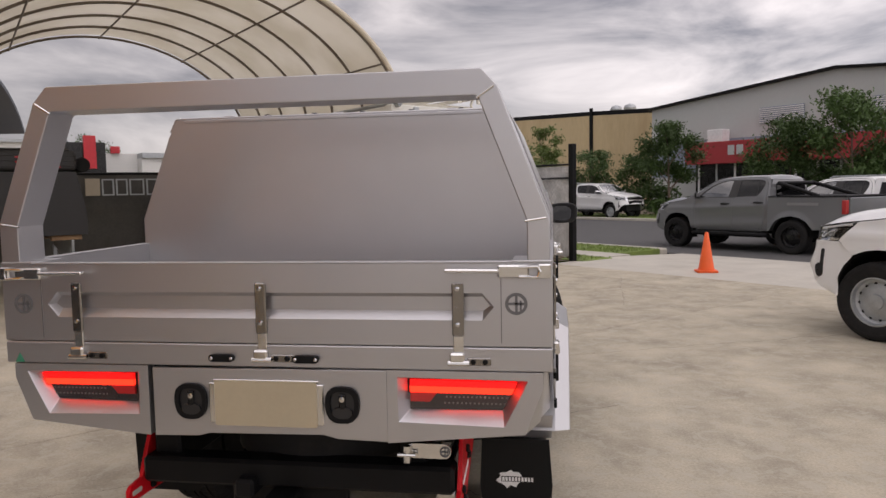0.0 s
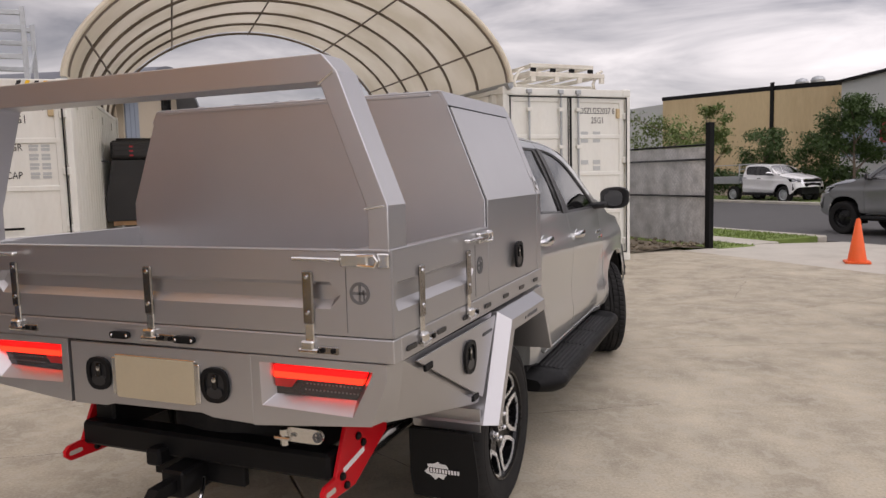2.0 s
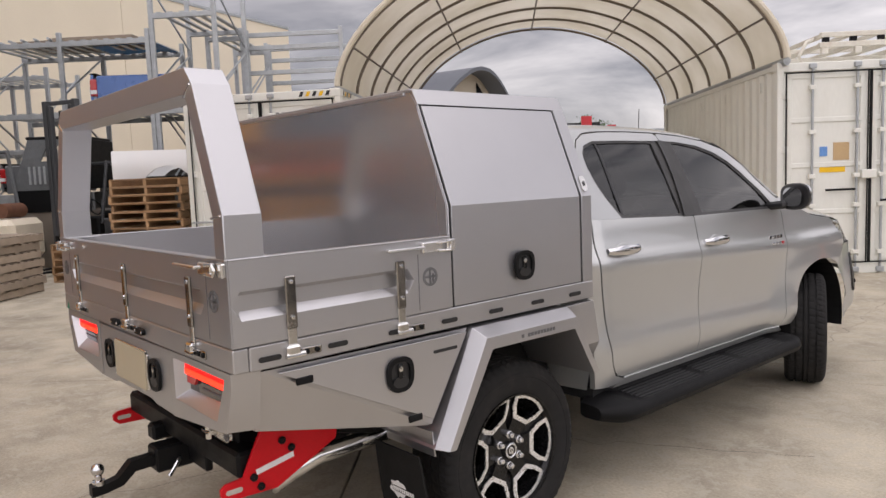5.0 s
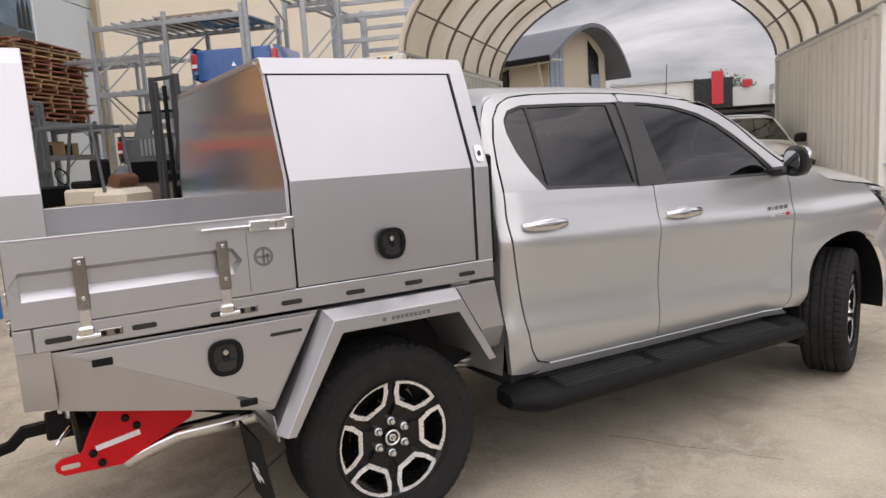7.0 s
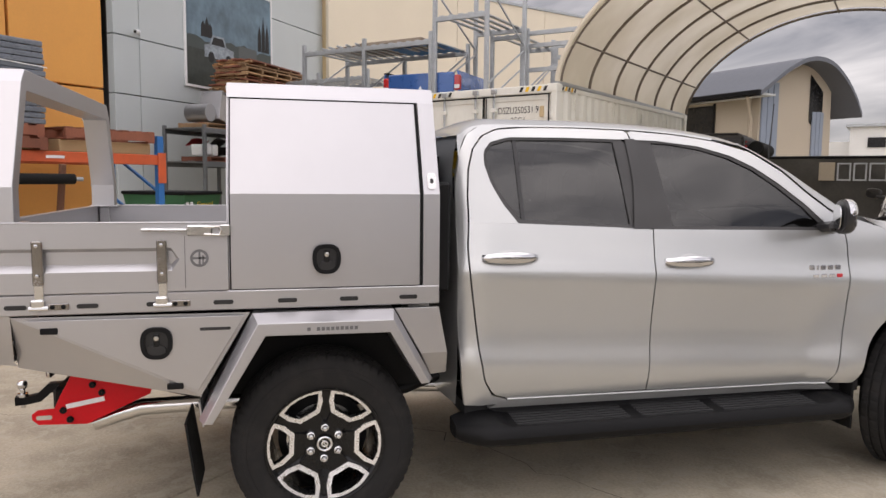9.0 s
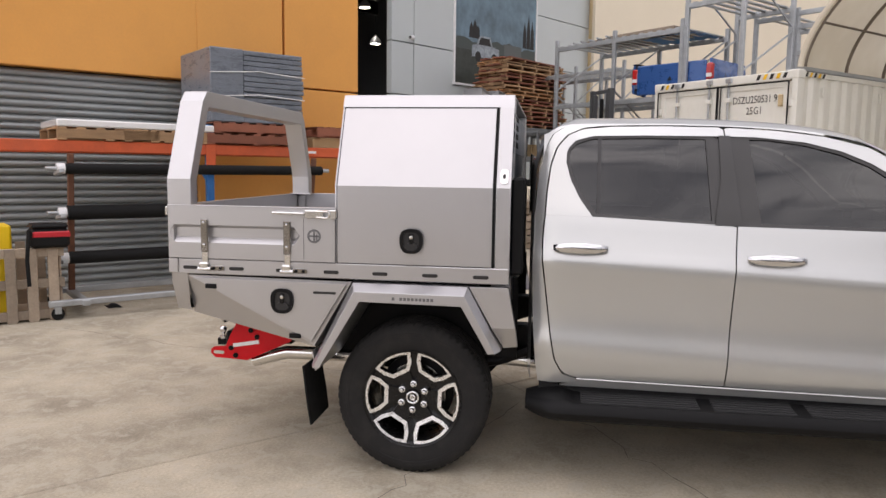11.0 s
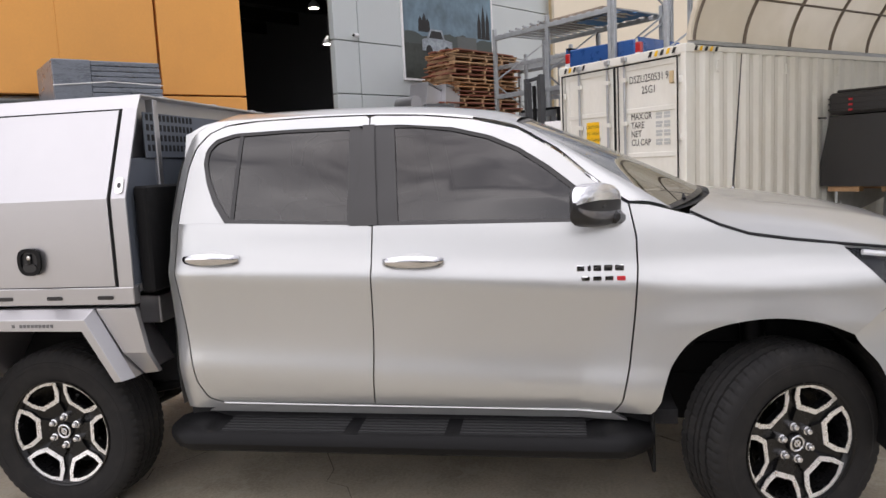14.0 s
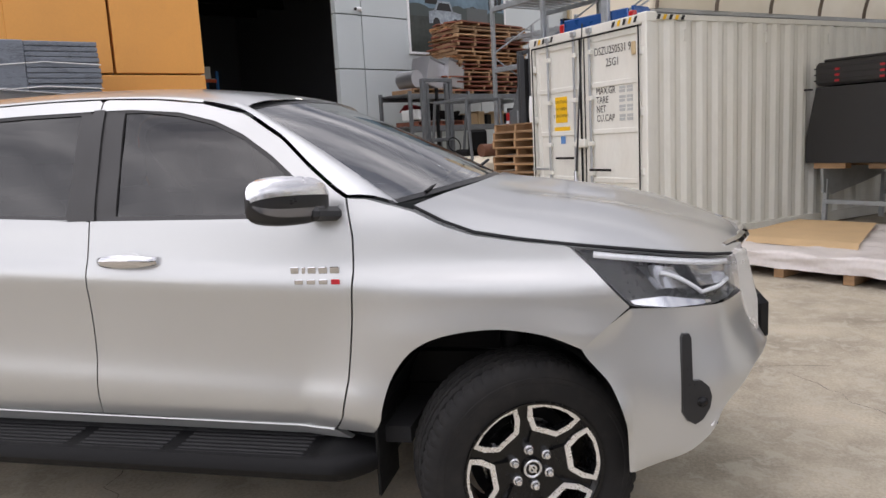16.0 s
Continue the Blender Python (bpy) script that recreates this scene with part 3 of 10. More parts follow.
shutter = thing("roller_shutter", "closed grey corrugated steel roller shutter in the orange wall", "shutter", WEST @ yard_pose(0, 0, -0.02), kind="structure")
h = 2.62 / nw
slat_mesh = Geo().add([(-7.14, -1.57, 0), (-7.14, 0.97, 0), (-7.10, 0.97, h * 0.3), (-7.10, -1.57, h * 0.3), (-7.10, 0.97, h * 0.6), (-7.10, -1.57, h * 0.6), (-7.14, 0.97, h), (-7.14, -1.57, h), (-7.16, -1.57, 0), (-7.16, 0.97, 0), (-7.16, 0.97, h), (-7.16, -1.57, h)],
                      [(0, 1, 2, 3), (3, 2, 4, 5), (5, 4, 6, 7), (9, 8, 11, 10), (7, 6, 10, 11), (1, 0, 8, 9)]).mesh("slat", SHUTTER, 60)
for k in range(nw):
    part("slat", slat_mesh, None, shutter, m=Matrix.Translation((0, 0, h * k)))
window = thing("window_1", "dark framed window high in the orange wall", "window", WEST @ yard_pose(-7.02, 1.86, 3.95), kind="structure")
part("window_frame", Geo().ring([(-0.46, 0), (0.46, 0), (0.46, 0.66), (-0.46, 0.66)], [(-0.41, 0.05), (0.41, 0.05), (0.41, 0.61), (-0.41, 0.61)], -0.06, 0.02, pose(0, 0, 0, 90, 0, 90)), BLACK_STEEL, window)
part("pane", Geo().box((-0.05, -0.41, 0.05), (-0.04, 0.41, 0.61)), GLASS_DARK, window)

# ---- grey wall, its open doorway and the dim hall behind ----
GA, GB, FAR_K = Vector((-20.0, -4.92, 0)), Vector((-29.8, 1.95, 0)), 0.862
g_turn = math.degrees(math.atan2(GB.y - GA.y, GB.x - GA.x))
grey_m = about(4.0, 1.2, 0.0, FAR_K) @ Matrix.Translation(GA) @ pose(0, 0, 0, 0, 0, g_turn) @ Matrix.Diagonal((1, 1, 0.965, 1))   # local x runs along the wall, local y into the hall
wall_grey = thing("wall_grey", "pale grey painted concrete panel wall", "wall", grey_m, kind="structure")
L = (GB - GA).length
g = Geo()
for a, b in ((0.0, 1.02), (1.05, 6.5), (6.53, L)):
    for z0, z1 in ((-0.05, 1.98), (2.01, 3.78), (3.81, 5.35), (5.38, 7.2), (7.23, 9.6)):
        part("panel", Geo().box((a, 0, z0), (b, 0.25, z1), None, 0.012), GREY_PANEL, wall_grey)
part("backing", Geo().box((0, 0.24, 0), (L, 0.27, 9.6)), JOINT, wall_grey)
part("column", Geo().box((L + 0.02, -0.25, 0), (L + 1.6, 0.6, 11), None, 0.03), TAN_WALL, wall_grey, "stained beige concrete column")
# near-black cladding: the hall's dimness is put into its colour
HALL_WALL = material("shade_dark_hall_cladding", (0.045, 0.048, 0.055), 0.8, vary=0.2, scale=0.5, fine=8)
hall = thing("hall", "dim warehouse interior behind the open doorway", "room", grey_m, kind="structure")
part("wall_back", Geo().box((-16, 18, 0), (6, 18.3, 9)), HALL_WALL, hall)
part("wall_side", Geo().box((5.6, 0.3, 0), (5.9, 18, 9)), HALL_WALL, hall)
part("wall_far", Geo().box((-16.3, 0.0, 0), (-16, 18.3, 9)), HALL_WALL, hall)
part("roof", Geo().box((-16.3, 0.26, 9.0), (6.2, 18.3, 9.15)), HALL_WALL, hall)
part("lintel", Geo().box((-9.5, 0, 7.6), (-0.02, 0.25, 9.6), None, 0.01), GREY_PANEL, hall)
for k in range(6):
    part("rafter", Geo().box((-16, 1.5 + 2.8 * k, 7.7), (5.6, 1.75 + 2.8 * k, 8.2)), BLACK_STEEL, hall)
HALL_LAMP = lamp_material("hall_lamp", (1.0, 0.95, 0.86), 30.0)
for k, (x, y) in enumerate(((2.2, 4.0), (2.85, 4.1), (-3.0, 10.5))):
    lampo = thing("hall_light", "lit round high-bay lamp hanging from the hall roof", "lamp", grey_m @ Matrix.Translation((x, y, 7.1 - 1.15 * k)), group="hall lights")
    part("shade", Geo().lathe([(0.05, 0.3), (0.22, 0.12), (0.24, 0.0), (0.22, 0.0), (0.05, 0.24)], 20), GALV, lampo)
    part("bulb", Geo().lathe([(0.001, 0.01), (0.16, 0.01), (0.16, 0.05), (0.001, 0.05)], 16), HALL_LAMP, lampo)
    part("cord", Geo().tube([(0, 0, 0.3), (0, 0, 1.9 + 1.15 * k)], 0.01, 6), BLACK_STEEL, lampo)
# cream building behind the racks
cream = thing("wall_cream", "tall cream rendered warehouse wall", "wall", about(4.0, 1.2, 0.0, FAR_K) @ pose(-29.6, 3.3, 0, 0, 0, 110.9) @ Matrix.Diagonal((1, 1, 0.965, 1)), kind="structure")
for k in range(3):
    part("wall_panel", Geo().box((5.75 * k - (1.2 if k == 0 else 0), 0, 0), (5.75 * k + 5.73, 0.3, 9.6), None, 0.01), CREAM_WALL, cream)
part("wall_end", Geo().box((16.9, 0.3, 0), (17.2, 14, 9.6)), CREAM_WALL, cream)
part("capping", Geo().box((-0.05, -0.05, 9.6), (17.25, 0.36, 9.72)), GALV, cream)


# ---- shipping containers ----
CW, CL, CH = 2.438, 6.058, 2.896


def container(name, label, m, number, boards):
    """A high-cube container: local x across the doors, local y to its far end, origin at the doors' lower left corner."""
    box = thing(name, label, "shipping container", m, group="containers beside the fabric shelter")
    for x in (0, CW - 0.09):
        part("corner_post", Geo().box((x, 0, 0), (x + 0.09, 0.11, CH), None, 0.01), CONTAINER, box)
        part("corner_post", Geo().box((x, CL - 0.11, 0), (x + 0.09, CL, CH), None, 0.01), CONTAINER, box)
        for y in (0, CL - 0.17):
            for z in (0, CH - 0.12):
                part("corner_casting", Geo().box((x - 0.006 if x == 0 else x - 0.07, y - 0.006, z), (x + 0.16 if x == 0 else x + 0.096, y + 0.176, z + 0.12), None, 0.012), CONTAINER, box)
        part("top_rail", Geo().box((x + 0.012, 0.11, CH - 0.09), (x + 0.078, CL - 0.11, CH - 0.02), None, 0.008), CONTAINER, box)
        part("bottom_rail", Geo().box((x + 0.01, 0.11, 0.02), (x + 0.08, CL - 0.11, 0.17), None, 0.008), CONTAINER, box)
    # corrugated long sides
    pitch, deep = 0.278, 0.036
    for x, s in ((0.012, 1), (CW - 0.012, -1)):
        line, y = [], 0.11
        while y < CL - 0.11:
            line += [(0.0, y), (0.0, y + 0.072), (deep, y + 0.14), (deep, y + 0.21)]
            y += pitch
        line = [(o, min(q, CL - 0.11)) for o, q in line]
        v = [(x + s * o, q, z) for z in (0.17, CH - 0.09) for o, q in line]
        n = len(line)
        part("side_panel", Geo().add(v, [(i, i + 1, n + i + 1, n + i) if s < 0 else (i + 1, i, n + i, n + i + 1) for i in range(n - 1)]), CONTAINER, box, sharp=20)
        for q in (0.6, 2.1, 3.4, 4.8):
            part("vent", Geo().box((x - 0.02 if s > 0 else x + 0.001, q, CH - 0.34), (x - 0.001 if s > 0 else x + 0.02, q + 0.05, CH - 0.2), None, 0.006), CONTAINER, box)
    part("end_wall", Geo().box((0.09, CL - 0.06, 0), (CW - 0.09, CL - 0.03, CH)), CONTAINER, box)
    roof = Geo().box((0.02, 0.06, CH - 0.045), (CW - 0.02, CL - 0.05, CH - 0.02))
    part("roof_panel", roof, CONTAINER, box)
    part("floor_panel", Geo().box((0.05, 0.1, 0.12), (CW - 0.05, CL - 0.05, 0.16)), WOOD, box)
    part("door_header", Geo().box((0.09, 0.0, CH - 0.13), (CW - 0.09, 0.09, CH - 0.01), None, 0.008), CONTAINER, box)
    part("door_sill", Geo().box((0.09, 0.0, 0.0), (CW - 0.09, 0.09, 0.14), None, 0.008), CONTAINER, box)
    for k in (0, 1):
        x0 = 0.1 + k * 1.124
        leaf = part("door", Geo().box((x0, 0.035, 0.155), (x0 + 1.112, 0.075, CH - 0.145), None, 0.006), CONTAINER, box)
        part("gasket", Geo().ring([(x0 - .006, .15), (x0 + 1.118, .15), (x0 + 1.118, CH - .14), (x0 - .006, CH - .14)], [(x0 + .014, .17), (x0 + 1.098, .17), (x0 + 1.098, CH - .16), (x0 + .014, CH - .16)], -0.038, -0.03, pose(0, 0, 0, 90, 0, 0) @ Matrix.Scale(-1, 4, (0, 0, 1))), BLACK_RUBBER, leaf)
        # pressed fields of the door, proud borders between them
        for z0, z1 in ((0.17, 0.24), (0.83, 0.90), (1.47, 1.54), (2.08, 2.15), (2.67, 2.74)):
            part("field_rib", Geo().box((x0 + 0.05, 0.018, z0), (x0 + 1.06, 0.04, z1), None, 0.008), CONTAINER, leaf)
        for xx in (x0 + 0.04, x0 + 1.0):
            part("field_stile", Geo().box((xx, 0.02, 0.18), (xx + 0.07, 0.04, CH - 0.17), None, 0.008), CONTAINER, leaf)
        for xx in ((x0 + 0.36, x0 + 0.95) if k == 0 else (x0 + 0.16,)):
            rod = part("lock_rod", Geo().tube([(xx, -0.012, 0.06), (xx, -0.012, CH - 0.05)], 0.017, 10), GALV, leaf)
            for z in (0.3, 0.95, 1.35, 1.95, 2.55):
                part("rod_bracket", Geo().box((xx - 0.045, -0.034, z - 0.03), (xx + 0.045, 0.02, z + 0.03), None, 0.008), CONTAINER, leaf)
            part("cam", Geo().box((xx - 0.05, -0.035, 0.02), (xx + 0.05, 0.02, 0.09), None, 0.01), GALV, leaf)
            part("cam", Geo().box((xx - 0.05, -0.035, CH - 0.1), (xx + 0.05, 0.02, CH - 0.03), None, 0.01), GALV, leaf)
            hz = 1.16 if xx > x0 + 0.5 else 1.0
            part("handle", Geo().beam((xx - 0.02 * (1 if k else 1), -0.03, hz), (xx - (0.42 if k == 0 else -0.42), -0.04, hz), 0.018, 0.03, 0.004), BLACK_STEEL if (k == 0) == (xx > x0 + 0.5) else GALV, leaf)
        xe = x0 + 0.004 if k == 0 else x0 + 1.108
        for z in (0.35, 0.98, 1.72, 2.45):
            part("hinge", Geo().box((xe - 0.05, -0.012, z - 0.05), (xe + 0.05, 0.03, z + 0.05), None, 0.012), CONTAINER, leaf)
    part("door_gap", Geo().box((1.212, 0.03, 0.16), (1.224, 0.05, CH - 0.15)), BLACK_RUBBER, box)
    part("lock_box", Geo().box((1.1, -0.06, 1.30), (1.30, 0.02, 1.42), None, 0.012), CONTAINER, box)

    def words(text, x, z, size, spacing=1.0):
        me = text_geo(text, size, spacing=spacing)
        part("lettering", me, BLACK_PAINT, box, m=Matrix.Translation((x, 0.0295, z)) @ pose(0, 0, 0, 90, 0, 0) @ Matrix.Diagonal((0.80, 1, 1, 1)))
    words(number, 1.435, 2.49, 0.145, 0.95)
    words("25G1", 1.66, 2.335, 0.145)
    part("rating_plate", Geo().box((2.16, 0.0, 2.42), (2.23, 0.034, 2.58), None, 0.01), TAN_WALL, box)
    if boards:
        for k, w in enumerate(("MAX.GR", "TARE", "NET", "CU.CAP")):
            words(w, 1.46, 1.99 - 0.118 * k, 0.128)
            for i, q in enumerate((1.91, 2.05)):
                part("small_print", Geo().box((q, 0.028, 2.03 - 0.118 * k), (q + (0.11 if i == 0 else 0.1), 0.0345, 2.065 - 0.118 * k)).box((q, 0.028, 1.985 - 0.118 * k), (q + 0.1, 0.0345, 2.02 - 0.118 * k)), SHED_GREY, box)
        sign = part("caution_sign", Geo().box((0.56, 0.026, 1.66), (0.83, 0.035, 2.02), None, 0.004), YELLOW, box, "yellow caution sign")
        for k, w in enumerate(("CAUTION", "9'6\" HIGH", "CONTAINER")):
            part("lettering", text_geo(w, 0.062, align="CENTER"), BLACK_PAINT, sign, m=Matrix.Translation((0.695, 0.0245, 1.93 - 0.098 * k)) @ pose(0, 0, 0, 90, 0, 0))
        part("warning_strip", Geo().box((0.53, 0.026, 1.545), (0.88, 0.035, 1.60)), YELLOW, box, "yellow warning strip")
        part("small_label", Geo().box((0.67, 0.026, 1.36), (0.77, 0.035, 1.48)), LABEL_BLUE, box, "small blue label")
        for x in (0.12, CW - 0.62):
            for k in range(5):
                part("hazard_stripe", Geo().add([(x + 0.1 * k, -0.008, CH - 0.1), (x + 0.05 + 0.1 * k, -0.008, CH - 0.1), (x + 0.08 + 0.1 * k, -0.008, CH - 0.03), (x + 0.03 + 0.1 * k, -0.008, CH - 0.03)], [(0, 1, 2, 3)]), YELLOW if k % 2 else BLACK_PAINT, box)
        for k in range(5):
            part("hazard_stripe", Geo().add([(CW + 0.009, 0.15 + 0.1 * k, CH - 0.09), (CW + 0.009, 0.2 + 0.1 * k, CH - 0.09), (CW + 0.009, 0.23 + 0.1 * k, CH - 0.03), (CW + 0.009, 0.18 + 0.1 * k, CH - 0.03)], [(0, 1, 2, 3)]), YELLOW if k % 2 else BLACK_PAINT, box)
    else:
        for q, z in ((1.46, 2.13), (1.70, 2.13), (1.46, 2.02), (1.70, 2.02), (1.46, 1.66), (1.70, 1.66), (1.70, 1.56)):
            part("small_print", Geo().box((q, 0.028, z), (q + 0.14, 0.0345, z + 0.07)), SHED_GREY, box)
        part("small_label", Geo().box((0.58, 0.026, 1.62), (0.68, 0.035, 1.75)), LABEL_BLUE, box, "small blue label")
        part("paper_label", Geo().box((0.76, 0.026, 1.56), (0.97, 0.035, 1.80)), CARD, box, "faded paper label")
        part("warning_strip", Geo().box((0.58, 0.026, 1.40), (0.92, 0.035, 1.48)), YELLOW, box, "yellow warning strip")
    return box


YELLOW = material("yellow_sign", (0.85, 0.50, 0.01), 0.55, vary=0.05)
LABEL_BLUE = material("blue_label", (0.12, 0.28, 0.6), 0.6)
container("container", "cream shipping container with hazard stripes and a yellow caution sign", pose(-7.96, 2.235, 0, 0, 0, 41.0), "DSZU250531 9", True)
container("container", "cream shipping container with an aluminium rack lying on its roof", yard_pose(4.56, 6.61), "DSZU252037 6", False)

# ---- fabric vault on the containers ----
shelter = thing("fabric_shelter", "cream fabric dome shelter on steel hoops standing on two containers", "shelter")
RISE = 1.85


def vault(s, t, off=0.0):
    """s from the near end to the far end, t from one foot over the crown to the other."""
    a, b = yard(lerp(-1.56, -1.10, s), lerp(7.25, 13.5, s)), yard(4.64, lerp(6.5, 12.75, s))
    ang = math.pi * (1 - t)
    k, h = math.cos(ang), max(0.0, math.sin(ang)) ** 1.2
    mid, half = (a + b) / 2, (b - a) / 2
    return tuple(mid + half * k * (1 - off / 3.3) + Vector((0, 0, 2.945 + (RISE - off) * h)))


FABRIC = bpy.data.materials.new("vault_fabric")
FABRIC.use_nodes = True
fn, fl = FABRIC.node_tree.nodes, FABRIC.node_tree.links
thin, both = fn.new("ShaderNodeBsdfTranslucent"), fn.new("ShaderNodeMixShader")
weave, tone = fn.new("ShaderNodeTexNoise"), fn.new("ShaderNodeValToRGB")
weave.inputs["Scale"].default_value, weave.inputs["Detail"].default_value = 0.8, 8.0
tone.color_ramp.elements[0].position, tone.color_ramp.elements[0].color = 0.35, (0.60, 0.545, 0.425, 1)
tone.color_ramp.elements[1].position, tone.color_ramp.elements[1].color = 0.6, (0.73, 0.68, 0.57, 1)
where = fn.new("ShaderNodeTexCoord")
fl.new(where.outputs["Object"], weave.inputs["Vector"])
fl.new(weave.outputs["Fac"], tone.inputs["Fac"])
fl.new(tone.outputs["Color"], thin.inputs["Color"])
fl.new(tone.outputs["Color"], fn["Principled BSDF"].inputs["Base Color"])
fn["Principled BSDF"].inputs["Roughness"].default_value = 0.75
both.inputs["Fac"].default_value = 0.52
fl.new(fn["Principled BSDF"].outputs["BSDF"], both.inputs[1])
fl.new(thin.outputs["BSDF"], both.inputs[2])
fl.new(both.outputs["Shader"], fn["Material Output"].inputs["Surface"])

HOOPS = 6
HOOP_STEEL = material("weathered_hoop_steel", (0.17, 0.14, 0.11), 0.6, metal=0.3, vary=0.2, scale=6, fine=40)


def sag(s, t):
    dip = 0.03 * math.sin(math.pi * ((s * HOOPS) % 1.0)) * math.sin(math.pi * t)
    return vault(s, t, dip)


part("fabric", Geo().grid(sag, 48, 44), FABRIC, shelter, "cream translucent fabric, slightly stained")
part("front_hem", Geo().tube([vault(0.0, k / 40) for k in range(41)], 0.045, 8), CREAM_FABRIC, shelter)
for h in range(HOOPS + 1):
    part("hoop", Geo().tube([vault(0.004 + 0.992 * h / HOOPS, k / 40, 0.05) for k in range(41)], 0.024, 8), HOOP_STEEL, shelter)
for t in (0.12, 0.31, 0.5, 0.69, 0.88):
    part("purlin", Geo().tube([vault(s / 12, t, 0.07) for s in range(13)], 0.016, 8), HOOP_STEEL, shelter)
for foot in (0, 1):
    rail = [vault(s / 6, foot) for s in range(7)]
    part("foot_rail", Geo().tube([Vector(p) + Vector((0, 0, -0.04)) for p in rail], 0.05, 8), GALV, shelter)
    part("foot_plate", Geo().tube([Vector(p) + Vector((0, 0, -0.075)) for p in rail], 0.03, 6), GALV, shelter)

# ---- double-cab pickup: x to its right, y ahead, origin on the ground under the rear axle ----
SECTION = [(0.40, 0.79), (0.46, 0.822), (0.50, 0.842), (0.56, 0.861), (0.615, 0.8705), (0.650, 0.8715), (0.69, 0.867), (0.74, 0.860), (0.80, 0.8575), (0.90, 0.862), (1.0, 0.872), (1.045, 0.878), (1.075, 0.876), (1.12, 0.861), (1.20, 0.842), (1.27, 0.828), (1.32, 0.812), (1.45, 0.755), (1.60, 0.69), (1.70, 0.635), (1.76, 0.585)]


def skin(y, z):
    """How far out the right body side stands."""
    lean = max(0.0, min(1.0, (1.22 - z) / 0.12)) * max(0.0, min(1.0, (z - 0.50) / 0.10))
    x = curve(SECTION, z + lean * 0.045 * (min(max(y, 0.6), 2.5) - 1.55))
    if y > 2.35:
        r = math.hypot(y - 3.03, (z - 0.42) * 1.0)
        k = max(0.0, min(1.0, (0.80 - r) / 0.34))
        x += 0.034 * k * k * (3 - 2 * k) * max(0.0, min(1.0, (1.12 - z) / 0.25))
    if y < 0.70:
        x -= 3.6 * (0.70 - y) ** 2
    if y > 3.42:
        x -= 0.55 * (y - 3.42) ** 2
    return x


def coons(bottom, top, left, right, nu, nv):
    """A sheet of points inside four lines: bottom and top run along u, left and right along v."""
    b, t, l, r = evenly(bottom, nu), evenly(top, nu), evenly(left, nv), evenly(right, nv)
    rows = []
    for j in range(nv + 1):
        v, row = j / nv, []
        for i in range(nu + 1):
            u = i / nu
            row.append((1 - v) * b[i] + v * t[i] + (1 - u) * l[j] + u * r[j] - ((1 - u) * (1 - v) * b[0] + u * (1 - v) * b[-1] + (1 - u) * v * t[0] + u * v * t[-1]))
        rows.append(row)
    return rows


def sheet(rows, to_space=lambda p: p, lip=None, flip=False):
    """A panel from rows of points, with a turned-in lip round its edge."""
    g, nv, nu = Geo(), len(rows) - 1, len(rows[0]) - 1
    pts = [[Vector(to_space(p)) for p in row] for row in rows]
    w = nu + 1
    faces = [(j * w + i, j * w + i + 1, (j + 1) * w + i + 1, (j + 1) * w + i) for j in range(nv) for i in range(nu)]
    verts = [p for row in pts for p in row]
    if lip is not None:
        loop = [(0, i) for i in range(w)] + [(j, nu) for j in range(1, nv + 1)] + [(nv, i) for i in range(nu - 1, -1, -1)] + [(j, 0) for j in range(nv - 1, 0, -1)]
        n0 = len(verts)
        verts += [pts[j][i] + Vector(lip) for j, i in loop]
        for k, (j, i) in enumerate(loop):
            j2, i2 = loop[(k + 1) % len(loop)]
            k2 = (k + 1) % len(loop)
            faces.append((j * w + i, n0 + k, n0 + k2, j2 * w + i2))
    return g.add(verts, [q[::-1] for q in faces] if flip else faces)


def on_skin(off=0.0):
    return lambda p: (skin(p[0], p[1]) + off, p[0], p[1])


def side_panel(bottom, top, left, right, nu=24, nv=24, off=0.0, lip=-0.03):
    return sheet(coons(bottom, top, left, right, nu, nv), on_skin(off), (lip, 0, 0) if lip else None)


def skin_ring(outer, inner, n=64, off=0.0, off_in=None):
    """A frame on the body side between two closed lines of (y, z)."""
    o, i = evenly(outer + outer[:1], n)[:-1], evenly(inner + inner[:1], n)[:-1]
    g = Geo()
    a = [on_skin(off)(p) for p in o]
    b = [on_skin(off if off_in is None else off_in)(p) for p in i]
    c = [(x - 0.03, y, z) for x, y, z in b]
    faces = []
    for k in range(n):
        j = (k + 1) % n
        faces += [(k, j, n + j, n + k), (n + k, n + j, 2 * n + j, 2 * n + k)]
    return g.add(a + b + c, [q[::-1] for q in faces])


def pane(outline, off, n_in=3):
    """A slightly curved pane inside a closed line of (y, z)."""
    m = len(outline)
    cy, cz = sum(p[0] for p in outline) / m, sum(p[1] for p in outline) / m
    verts, faces = [on_skin(off)((cy, cz))], []
    for k in range(1, n_in + 1):
        verts += [on_skin(off)((lerp(cy, p[0], k / n_in), lerp(cz, p[1], k / n_in))) for p in outline]
    for i in range(m):
        j = (i + 1) % m
        faces.append((0, 1 + i, 1 + j))
        for k in range(n_in - 1):
            faces.append((1 + k * m + i, 1 + (k + 1) * m + i, 1 + (k + 1) * m + j, 1 + k * m + j))
    a, b, c = (Vector(verts[i]) for i in faces[0])
    if (b - a).cross(c - a).x < 0:
        faces = [q[::-1] for q in faces]
    return Geo().add(verts, faces)


